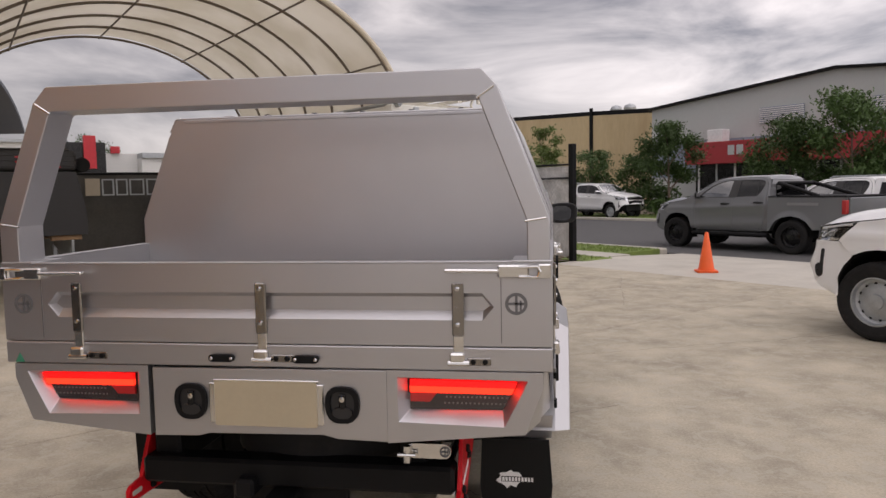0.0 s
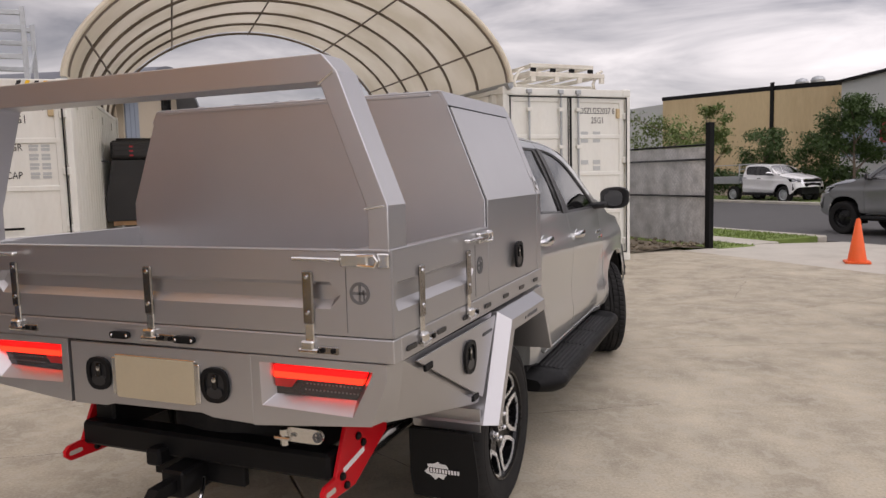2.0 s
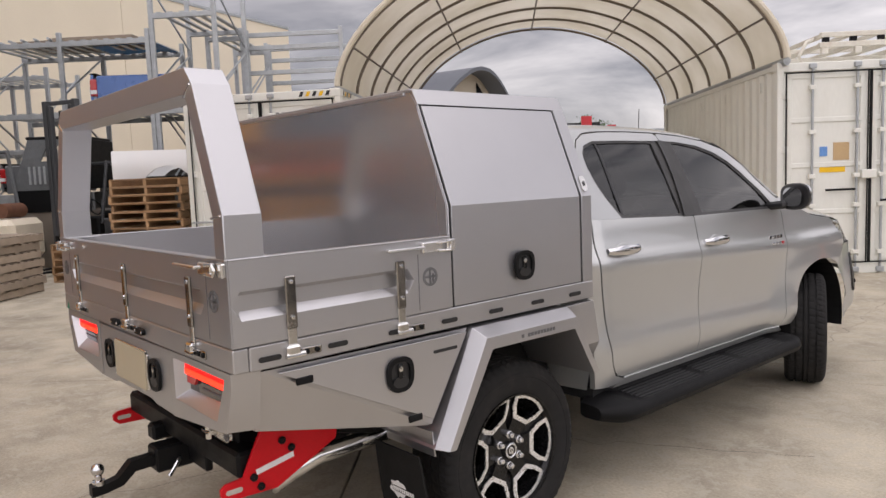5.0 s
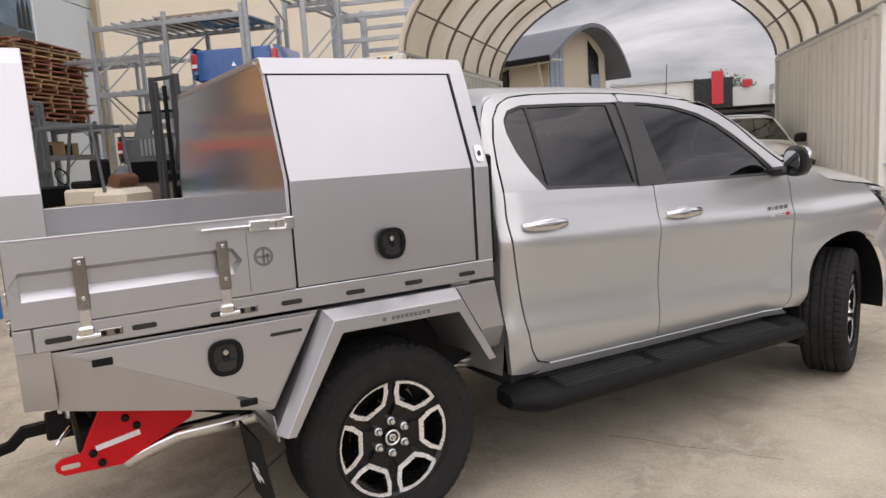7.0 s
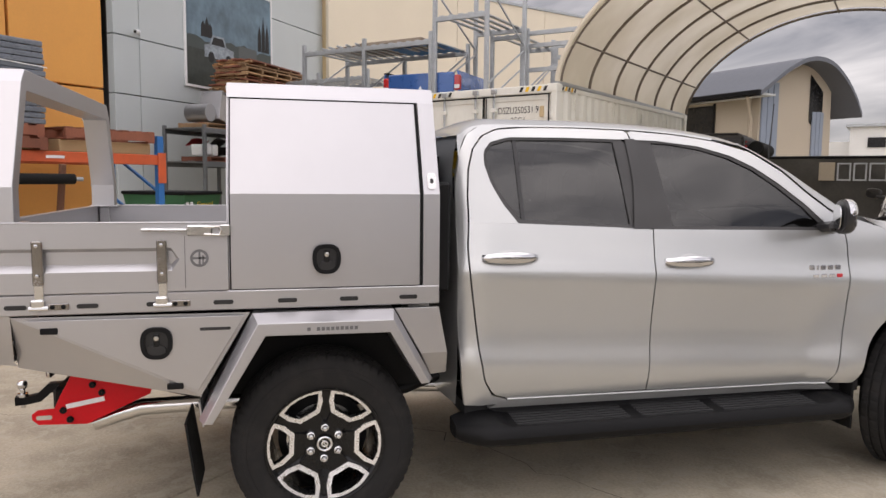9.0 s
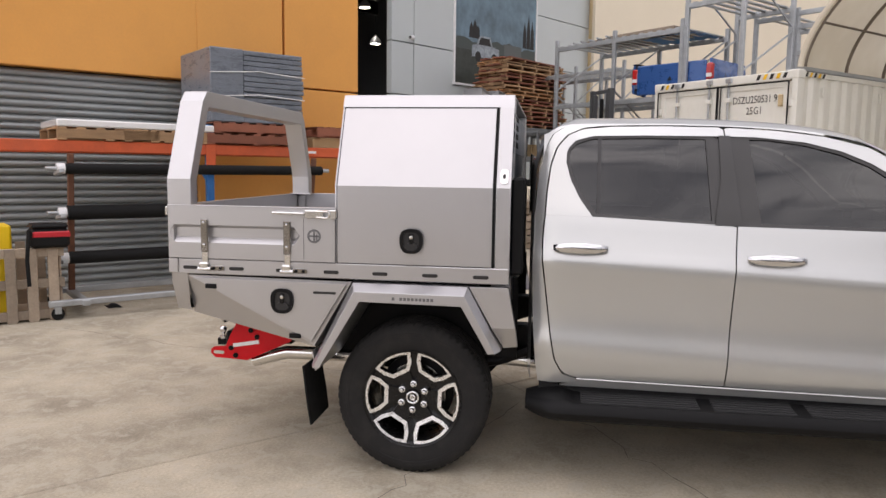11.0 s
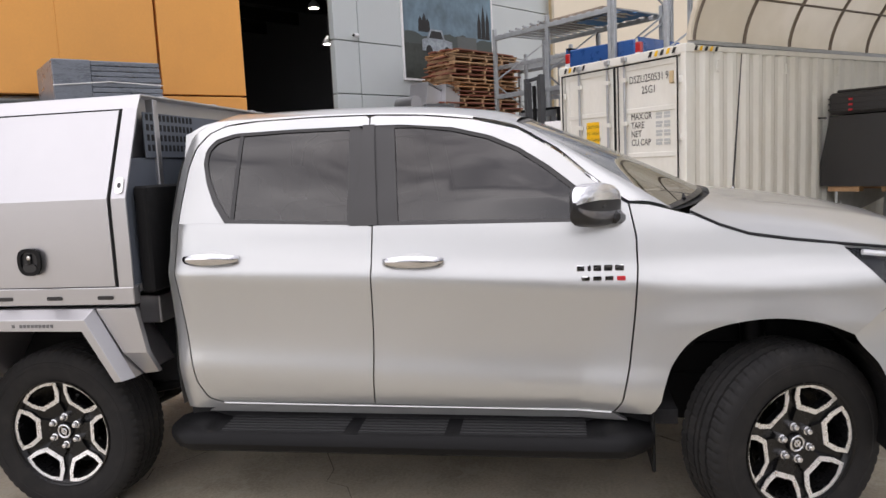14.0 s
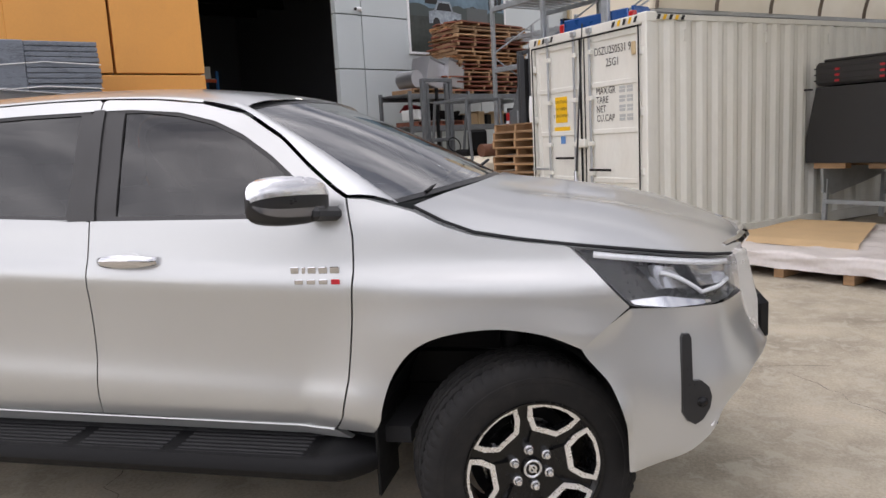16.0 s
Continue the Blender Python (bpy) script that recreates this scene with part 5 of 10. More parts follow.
        put("housing", lip, BLACK_TRIM, lamp)
        put("lens", sheet(rows, lambda p: (p[0] + 0.001, p[1] + 0.001, p[2]), None), GLASS_LENS, lamp, "clear headlamp lens")

        def in_lamp(u, v, deep):
            i, j = min(20, max(0, u * 20)), min(10, max(0, v * 10))
            a, b = int(min(i, 19)), int(min(j, 9))
            p = rows[b][a].lerp(rows[b][a + 1], i - a).lerp(rows[b + 1][a].lerp(rows[b + 1][a + 1], i - a), j - b)
            return p + Vector((-deep, -deep * 0.6, 0))
        put("light_guide", Geo().tube([in_lamp(0.10 + 0.85 * k / 12, 0.90 - 0.03 * k / 12, 0.012) for k in range(13)], 0.011, 8), LAMP_STRIP, lamp)
        put("light_guide", Geo().tube([in_lamp(0.40 + 0.20 * k / 8, 0.62 - 0.40 * (k / 8) ** 2, 0.018) for k in range(9)] + [in_lamp(0.62 + 0.33 * k / 6, 0.22 + 0.1 * k / 6, 0.018) for k in range(1, 7)], 0.007, 8), LAMP_STRIP, lamp)
        put("reflector", Geo().grid(lambda a, b: tuple(in_lamp(lerp(0.62, 0.94, a), lerp(0.34, 0.80, b), 0.02 + 0.03 * math.sin(math.pi * a) * math.sin(math.pi * b))), 10, 8), LENS_WHITE, lamp)
        put("reflector", Geo().grid(lambda a, b: tuple(in_lamp(lerp(0.30, 0.52, a), lerp(0.30, 0.74, b), 0.025 + 0.02 * math.sin(math.pi * a))), 8, 6), LENS_WHITE, lamp)
        put("chrome_wedge", Geo().grid(lambda a, b: tuple(in_lamp(lerp(0.04, 0.62, a), lerp(0.0, 0.20 * (1 - abs(2 * a - 0.9) * 0.7), b) + 0.02, 0.008)), 12, 3), CHROME, lamp)
        # chrome grille pillar
        put("grille_pillar", Geo().add([(0.60, 3.815, 1.075), (0.535, 3.86, 1.085), (0.50, 3.905, 0.90), (0.545, 3.90, 0.80), (0.575, 3.862, 0.84), (0.60, 3.833, 0.95),
                                        (0.60, 3.76, 1.075), (0.535, 3.79, 1.085), (0.50, 3.80, 0.90), (0.545, 3.80, 0.80), (0.575, 3.80, 0.84), (0.60, 3.77, 0.95)],
                                       [(0, 1, 2, 3, 4, 5)[::-1]] + [(i, (i + 1) % 6, 6 + (i + 1) % 6, 6 + i) for i in range(6)]), SATIN_CHROME if chrome else BLACK_TRIM, label="chrome grille surround" if chrome else "black grille surround")
        # door mirror
        mirror_body = Geo()
        nU, nV = 24, 14

        def bulb(a, b, grow=1.0):
            th, ph = 2 * math.pi * a, math.pi * (b - 0.5)
            c, d = math.cos(ph), math.sin(ph)
            ex = lambda q, e: abs(q) ** e * (1 if q > 0 else -1)
            sx = ex(d, 0.8)
            x = 0.990 + 0.118 * grow * sx
            zz = 1.336 + 0.080 * grow * ex(math.sin(th), 0.7) * c ** 0.6 + 0.006 * sx
            yy = 2.385 - 0.075 * sx + 0.055 * grow * max(-0.55, ex(math.cos(th), 0.6)) * c ** 0.55
            return (x, yy, zz)
        mirror = put("door_mirror", mirror_body.grid(lambda a, b: bulb(a, b), nU, nV, flip=True), BLACK_TRIM, label="black door mirror with a chrome cap" if chrome else "black door mirror")
        if chrome:
            put("mirror_cap", Geo().grid(lambda a, b: bulb(lerp(0.02, 0.265, a), lerp(0.06, 0.985, b), 1.03), 16, 14, flip=True), SATIN_CHROME, mirror, "chrome mirror cap")
            put("indicator", Geo().grid(lambda a, b: bulb(lerp(-0.085, -0.025, a), lerp(0.30, 0.965, b), 1.025), 6, 14, flip=True), LAMP_SMOKE, mirror, "smoked indicator strip")
        put("mirror_glass", Geo().prism([(0.088 * math.copysign(abs(math.cos(k * math.pi / 12)) ** 0.7, math.cos(k * math.pi / 12)), 0.058 * math.copysign(abs(math.sin(k * math.pi / 12)) ** 0.7, math.sin(k * math.pi / 12))) for k in range(24)], 0, 0.005, Matrix.Translation((0.990, 2.349, 1.336)) @ pose(0, 0, 0, 90, 0, -32)), MIRROR, mirror)
        put("mirror_arm", Geo().beam((0.80, 2.455, 1.274), (0.95, 2.420, 1.290), 0.12, 0.050, 0.016), BLACK_TRIM, mirror)
        # arch liner
        liner = Geo()
        na = 26
        for k in range(na):
            a0, a1 = math.pi * (k / na * 1.12 - 0.06), math.pi * ((k + 1) / na * 1.12 - 0.06)
            p = [(3.03 - 0.435 * math.cos(q), 0.44 + 0.452 * math.sin(q)) for q in (a0, a1)]
            liner.add([(0.872, *p[0]), (0.872, *p[1]), (0.48, *p[1]), (0.48, *p[0])], [(0, 1, 2, 3)])
        liner.add([(0.48, 2.55, 0.35), (0.48, 3.50, 0.35), (0.48, 3.50, 0.95), (0.48, 2.55, 0.95)], [(0, 1, 2, 3)])
        put("arch_liner", liner, BLACK_PLASTIC)
        put("front_mudflap", Geo().box((0.66, 2.592, 0.27), (0.885, 2.604, 0.66), None, 0.005), BLACK_RUBBER)
        put("suspension_strut", Geo().tube([(0.56, 3.06, 0.35), (0.52, 3.04, 0.86)], 0.05, 12), BLACK_STEEL)
        # side step: a flat ribbed tread between two rounded ends
        step, rings = Geo(), 49
        sections = []
        for k in range(rings):
            y = lerp(0.56, 2.60, k / (rings - 1))
            e = math.sin(min(1.0, 0.12 + min(y - 0.56, 2.60 - y) / 0.17) * math.pi / 2)
            mid = max(0.0, min(1.0, min(y - 0.74, 2.42 - y) / 0.05))
            prof = [(0.745, 0.372), (0.745, 0.466 - 0.010 * mid), (0.765, 0.472 - 0.014 * mid), (0.775, 0.471 - 0.020 * mid), (0.950, 0.456 - 0.022 * mid), (0.962, 0.452 - 0.008 * mid),
                    (0.982, 0.442), (0.998, 0.424), (1.003, 0.400), (0.990, 0.372), (0.955, 0.352), (0.80, 0.352)]
            sections += [(0.79 + (x - 0.79) * (0.35 + 0.65 * e), y, 0.402 + (z - 0.402) * (0.5 + 0.5 * e)) for x, z in prof]
        n = len(sections) // rings
        step.add(sections, [(k * n + i, k * n + (i + 1) % n, (k + 1) * n + (i + 1) % n, (k + 1) * n + i) for k in range(rings - 1) for i in range(n)] + [tuple(range(n))[::-1], tuple(range((rings - 1) * n, rings * n))])
        sidestep = put("side_step", step, BLACK_PLASTIC, label="black moulded side step with ribbed treads", sharp=32)
        for x in (0.790, 0.816, 0.842, 0.868, 0.894, 0.920, 0.943):
            zr = lerp(0.4505, 0.434, (x - 0.775) / 0.175)
            for y0, y1 in ((0.82, 1.36), (1.42, 1.78), (1.84, 2.34)):
                put("tread_rib", Geo().box((x, y0, zr - 0.008), (x + 0.012, y1, zr + 0.005), None, 0.002), RIB_BLACK, sidestep)
        # black board added to hold the gap below the sill in shade
        put("step_backing", Geo().box((0.690, 0.66, 0.34), (0.700, 2.52, 0.498)), BLACK_PLASTIC, sidestep)
        put("door_flange", Geo().tube([on_skin(0.001)((y, lerp(0.5265, 0.510, (y - 0.80) / 1.64))) for y in [0.80 + 1.64 * k / 24 for k in range(25)]], 0.0055, 8), paint)
        for y in (0.98, 1.56, 2.10):
            put("step_bracket", Geo().box((0.42, y, 0.40), (0.80, y + 0.06, 0.44), None, 0.005), BLACK_STEEL, sidestep)
    # roof
    edge = ROOF_EDGE

    def roof_fn(u, v):
        y = lerp(0.61, 2.085, v)
        z0 = curve(edge, y)
        x0 = skin(max(y, 0.75), z0) - 0.004
        k = 2 * u - 1
        front = max(0, (y - 1.85) / 0.235)
        bow = (0.024 * (1 - abs(k) ** 2) + 0.032 * (1 - abs(k) ** 9)) * min(1, max(0.0, (y - 0.60) / 0.18))
        return (k * x0, y + 0.03 * (1 - k * k) * front * 3.2 * 0.4 + (-0.035 * (1 - k * k) if v < 0.02 else 0), z0 + bow - 0.012 * front * (1 - k * k) * 0)
    part("roof", Geo().grid(roof_fn, 80, 50), paint, truck)
    # windscreen and its pillars
    ws_side = [(2.078, 1.666), (2.23, 1.585), (2.386, 1.492), (2.54, 1.393), (2.68, 1.297)]

    def ws(u, v):
        k = 2 * u - 1
        y, z = ws_side[0][0], ws_side[0][1]
        p = evenly([(a, b) for a, b in ws_side], 10)
        i = min(9, int(v * 10))
        q = p[i].lerp(p[i + 1], v * 10 - i)
        x = lerp(0.622, 0.784, v)
        bow = 1 - k * k
        return (k * x, q.x + bow * lerp(0.05, 0.24, v), q.y + bow * lerp(0.043, 0.045, v))
    part("windscreen", Geo().grid(lambda u, v: ws(lerp(0.012, 0.988, u), lerp(0.02, 0.97, v)), 30, 14), GLASS_CLEAR if chrome else GLASS_DARK, truck, "curved windscreen")
    part("windscreen_seal", sheet([[Vector(ws(u / 24, v)) for u in range(25)] for v in (0.972, 1.0)]), BLACK_TRIM, truck)
    part("windscreen_seal", sheet([[Vector(ws(u / 24, v)) + Vector((0, -0.004, 0.003)) for u in range(25)] for v in (-0.02, 0.035)]), BLACK_TRIM, truck)
    for s in (1, -1):
        inner = [Vector(ws(0.985, v / 12)) for v in range(13)]
        line = [(skin(a, b + 0.012) - 0.002, a + 0.006, b + 0.012) for a, b in [(2.03, 1.668)] + FRONT_DOOR_TOP[3:]]
        outer = evenly(line, 12)
        rows = [[outer[k].lerp(inner[k], q / 4) + Vector((0.0, 0, 0.012 * math.sin(math.pi * q / 4))) for q in range(5)] for k in range(13)]
        g = sheet(rows)
        part("windscreen_pillar", g if s > 0 else g.mirror(), paint, truck)
    # rear of the cab
    rw = []
    for v in range(15):
        z = lerp(0.50, 1.70, v / 14)
        x = skin(0.585, z) + 0.0
        rw.append([Vector((x * (2 * u / 16 - 1), 0.578 - 0.03 * (1 - (2 * u / 16 - 1) ** 4) + (0.05 * max(0, (z - 1.45) / 0.25) ** 2), z)) for u in range(17)])
    part("cab_back", sheet(rw), paint, truck)
    part("rear_window", Geo().box((-0.56, 0.545, 1.30), (0.56, 0.551, 1.60), None, 0.002), GLASS_DARK, truck)
    # bonnet
    right_edge = [(0.775, 2.755, 1.292), (0.79, 2.86, 1.240), (0.803, 2.965, 1.203), (0.812, 3.12, 1.178), (0.818, 3.283, 1.158), (0.80, 3.45, 1.138), (0.745, 3.62, 1.113), (0.675, 3.735, 1.095), (0.585, 3.805, 1.082)]
    n = 30
    e = evenly(right_edge, n)
    front_z = evenly([(0.585, 3.805, 1.082), (0.40, 3.868, 1.088), (0.2, 3.895, 1.09), (0.0, 3.902, 1.09)], 14)
    rear_z = evenly([(0.775, 2.755, 1.292), (0.62, 2.83, 1.318), (0.45, 2.89, 1.333), (0.2, 2.93, 1.345), (0.0, 2.94, 1.348)], 14)
    mid = evenly([(0, 2.94, 1.348), (0, 3.2, 1.315), (0, 3.45, 1.268), (0, 3.65, 1.215), (0, 3.80, 1.158), (0, 3.88, 1.115), (0, 3.902, 1.09)], n)
    rows = coons(rear_z, front_z, e, mid, 14, n)
    full = []
    for j, row in enumerate(rows):
        v = j / n
        half = []
        for i, p in enumerate(row):
            u = i / 14
            swell = 0.028 * math.sin(math.pi * min(1, v * 1.05)) * math.sin(math.pi * min(1.0, u * 1.6)) ** 0.8
            ridge = 0.010 * math.exp(-((u - 0.42) / 0.07) ** 2) * math.sin(math.pi * v)
            half.append(p + Vector((0, 0, swell + ridge)))
        full.append([Vector((-p.x, p.y, p.z)) for p in half[:-1]] + half[::-1])
    part("bonnet", sheet(full, lip=(0, 0, -0.02)), paint, truck, sharp=50)
    # dark tubes along the bonnet's edges, drawn as the shade in its gaps
    for s in (1, -1):
        part("bonnet_gap", Geo().tube([(s * (p.x + 0.004), p.y, p.z - 0.006) for p in e], 0.0055, 6), DARK, truck)
    part("cowl", Geo().grid(lambda u, v: (lerp(-0.76, 0.76, u), lerp(2.70, 2.98, v) - 0.26 * (2 * u - 1) ** 2 + 0.0, 1.295 + 0.03 * (1 - (2 * u - 1) ** 2)), 16, 3), BLACK_PLASTIC, truck, "black plastic cowl panel")
    for x0, x1 in ((0.62, 0.02), (-0.05, -0.62)):
        part("wiper", Geo().beam((x0, 2.76, 1.325), (x1 + 0.1, 2.72 + 0.08, 1.395), 0.014, 0.012, 0.003), BLACK_PLASTIC, truck)
    # grille
    grille = part("grille", Geo().box((-0.54, 3.80, 0.70), (0.54, 3.865, 1.07), None, 0.02), BLACK_TRIM, truck, "black grille with horizontal bars")
    for k in range(5):
        part("grille_bar", Geo().tube([(x, 3.915 - 0.12 * (x / 0.54) ** 2, 0.80 + 0.055 * k) for x in (-0.5, -0.25, 0, 0.25, 0.5)], 0.012, 6), BLACK_PLASTIC, grille)
    part("grille_crown", Geo().tube([(x, 3.925 - 0.15 * (x / 0.55) ** 2, 1.085) for x in (-0.55, -0.4, -0.2, 0, 0.2, 0.4, 0.55)], 0.022, 8), bright, grille)
    part("lower_guard", Geo().box((-0.46, 3.84, 0.72), (0.46, 3.955, 0.90), None, 0.03), BLACK_PLASTIC, truck)
    # inside: dashboard, seats, wheel
    part("dashboard", Geo().box((-0.68, 2.30, 0.95), (0.68, 2.70, 1.24), None, 0.06), SEAT, truck)
    for x in (-0.37, 0.37):
        for y, zt in ((1.40, 1.36), (0.80, 1.34)):
            seat = part("seat", Geo().box((x - 0.24, y, 0.72), (x + 0.24, y + 0.48, 0.90), None, 0.05), SEAT, truck)
            part("seat_back", Geo().box((x - 0.24, y - 0.10, 0.80), (x + 0.24, y + 0.04, zt), None, 0.05, ), SEAT, seat)
            part("headrest", Geo().box((x - 0.13, y - 0.12, zt + 0.02), (x + 0.13, y - 0.02, zt + 0.20), None, 0.04), SEAT, seat)
    part("steering_wheel", Geo().tube([(0.37 + 0.18 * math.cos(a), 2.12 + 0.07 * math.sin(a), 1.10 + 0.165 * math.sin(a)) for a in [2 * math.pi * k / 24 for k in range(24)]], 0.016, 8, closed=True), SEAT, truck)
    # cab underside and engine bay blacked out in place of their shade
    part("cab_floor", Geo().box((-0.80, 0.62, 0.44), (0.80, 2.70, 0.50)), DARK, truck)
    part("engine_bay_shade", Geo().box((-0.47, 2.62, 0.42), (0.47, 3.78, 1.02)), DARK, truck)
    for x, s in ((0.755, 1), (-0.755, -1)):
        turn = pose(0, 0, 0, 0, 90 * s, 0)
        wheel(truck, Matrix.Translation((x, 3.10, TYRE_R - 0.004)) @ pose(0, 0, 0, 0, 0, steer) @ turn @ pose(0, 0, 0, 0, 0, 38), "alloy" if alloy else "steel", wheel_paint)
        wheel(truck, Matrix.Translation((x, 0.0, TYRE_R - 0.004)) @ turn @ pose(0, 0, 0, 0, 0, 28), "alloy" if alloy else "steel", wheel_paint)


MIRROR = material("mirror_glass", (0.45, 0.46, 0.47), 0.03, metal=1.0, vary=0.0, rough_vary=0.0)

# ---- the silver truck with its aluminium tray and canopy ----
truck = thing("pickup_truck", "silver double-cab pickup with raw aluminium tray and canopy on concrete", "pickup truck")
cab_body(truck, SILVER, steer=24.0)
TC, TW = 0.008, 0.916            # tray's middle and half width
BACK, FRONT = -1.237, 0.470
DECK = 1.06

STRAP = material("dark_stainless", (0.30, 0.28, 0.26), 0.2, metal=1.0, vary=0.1, scale=14, fine=120)
DARK_PLATE = material("dark_blue_grey_plate", (0.10, 0.115, 0.14), 0.5, vary=0.1, scale=6, fine=60)
LOGO = material("etched_logo", (0.16, 0.16, 0.165), 0.5, metal=0.4)
PLATE = material("blank_plate", (0.42, 0.36, 0.25), 0.5, vary=0.05)
LAMP_RED = lamp_material("lit_tail_lamp", (1.0, 0.030, 0.010), 1.5)
LAMP_RED_DEEP = lamp_material("lit_red_lamp", (1.0, 0.008, 0.006), 0.75)
GREEN_STICKER = material("green_sticker", (0.03, 0.2, 0.12), 0.5)
LAMP_RED_DIM = material("red_lens", (0.45, 0.02, 0.02), 0.2, coat=0.6)
LAMP_DARK = material("smoked_lens", (0.035, 0.028, 0.03), 0.15, coat=0.8, vary=0.2, fine=120)
CLEAR_DOT = material("lens_dots", (0.20, 0.19, 0.19), 0.2, metal=0.5)
WHITE_PRINT = material("white_print", (0.75, 0.75, 0.75), 0.6)


def pressed(x0, x1, z0, z1, groove, thick=0.03):
    """A sheet-metal side: faces -y, in the plane x, z, with one pressed groove (x0, x1, z0, z1, slope, point, depth)."""
    a, b, lo, hi, slope, point, deep = groove
    zm = (lo + hi) / 2
    rect = [(x0, z1), (x1, z1), (x1, zm), (x1, z0), (x0, z0), (x0, zm)]
    hexa = [(a + point, hi), (b - point, hi), (b, zm), (b - point, lo), (a + point, lo), (a, zm)]
    inner = [(a + point, hi - slope), (b - point, hi - slope), (b - slope, zm), (b - point, lo + slope * 1.9), (a + point, lo + slope * 1.9), (a + slope, zm)]
    v = [(x, 0, z) for x, z in rect] + [(x, 0, z) for x, z in hexa] + [(x, deep, z) for x, z in inner] + [(x, thick, z) for x, z in rect]
    f = []
    for i in range(6):
        j = (i + 1) % 6
        f += [(i, j, 6 + j, 6 + i), (6 + i, 6 + j, 12 + j, 12 + i), (j, i, 18 + i, 18 + j)]
    f += [(12, 13, 14, 15, 16, 17), (23, 22, 21, 20, 19, 18)]
    return Geo().add(v, [q[::-1] for q in f])


def side_m(s):
    """From the plane x, z of a side that faces -y to the truck's right (s = 1) or left side."""
    return Matrix.Translation((TC + s * (TW + 0.005), 0, 0)) @ pose(0, 0, 0, 0, 0, 90 * s)


def logo(parent, m, r=0.034):
    ring = Geo().ring([(r * math.cos(k * math.pi / 12), r * math.sin(k * math.pi / 12)) for k in range(24)], [(0.72 * r * math.cos(k * math.pi / 12), 0.72 * r * math.sin(k * math.pi / 12)) for k in range(24)], 0, 0.002, m)
    ring.box((-0.1 * r, -0.75 * r, 0), (0.12 * r, 0.75 * r, 0.002), m).box((-0.72 * r, -0.12 * r, 0), (0.72 * r, 0.12 * r, 0.002), m).box((0.3 * r, -0.6 * r, 0), (0.48 * r, 0.3 * r, 0.002), m)
    part("round_logo", ring, LOGO, parent)


def strap(parent, m):
    """A hinge strap: in the plane x, z, facing -y, its top at z = 0."""
    g = Geo().box((-0.0185, -0.010, -0.165), (0.0185, 0.0, 0.0), m, 0.004)
    s = part("hinge_strap", g, STRAP, parent, "dark stainless hinge strap")
    part("strap_leg", Geo().box((-0.016, -0.006, -0.235), (0.016, 0.0, -0.16), m, 0.003), STEEL, s)
    part("hinge_knuckle", Geo().box((-0.028, -0.020, -0.255), (0.020, 0.0, -0.215), m, 0.006), STEEL, s)
    part("hinge_pin", Geo().tube([m @ Vector((-0.032, -0.013, -0.247)), m @ Vector((0.034, -0.013, -0.247))], 0.009, 10), STEEL, s)
    part("hinge_plate", Geo().box((0.026, -0.006, -0.256), (0.10, 0.0, -0.232), m, 0.003), STRAP, s)
    for x in (0.045, 0.082):
        part("bolt", Geo().lathe([(0.009, 0.0), (0.008, 0.005), (0.001, 0.006)], 10, m @ Matrix.Translation((x, -0.006, -0.244)) @ pose(0, 0, 0, 90, 0, 0)), BLACK_STEEL, s)
    for z in (-0.018, -0.128):
        part("bolt", Geo().lathe([(0.008, 0.0), (0.007, 0.004), (0.001, 0.005)], 10, m @ Matrix.Translation((0, -0.010, z)) @ pose(0, 0, 0, 90, 0, 0)), CHROME, s)


def over_latch(parent, m, flip=1):
    """An over-centre latch lying along x, its hook at x = 0, the lever towards -x."""
    f = flip
    l = part("latch", Geo().box((min(-0.075 * f, 0.02 * f), -0.022, -0.02), (max(-0.075 * f, 0.02 * f), 0.0, 0.02), m, 0.005), STEEL, parent, "bright stainless over-centre latch")
    part("latch_lever", Geo().beam(m @ Vector((-0.07 * f, -0.022, 0.002)), m @ Vector((-0.235 * f, -0.026, 0.004)), 0.024, 0.012, 0.004), STEEL, l)
    part("latch_hook", Geo().tube([m @ Vector(p) for p in ((-0.01 * f, -0.026, 0.014), (0.045 * f, -0.026, 0.016), (0.052 * f, -0.024, 0.0), (0.045 * f, -0.026, -0.016), (-0.01 * f, -0.026, -0.014))], 0.005, 8), STEEL, l)
    part("latch_keeper", Geo().box((min(0.045 * f, 0.085 * f), -0.016, -0.022), (max(0.045 * f, 0.085 * f), 0.0, 0.022), m, 0.004), STEEL, l)


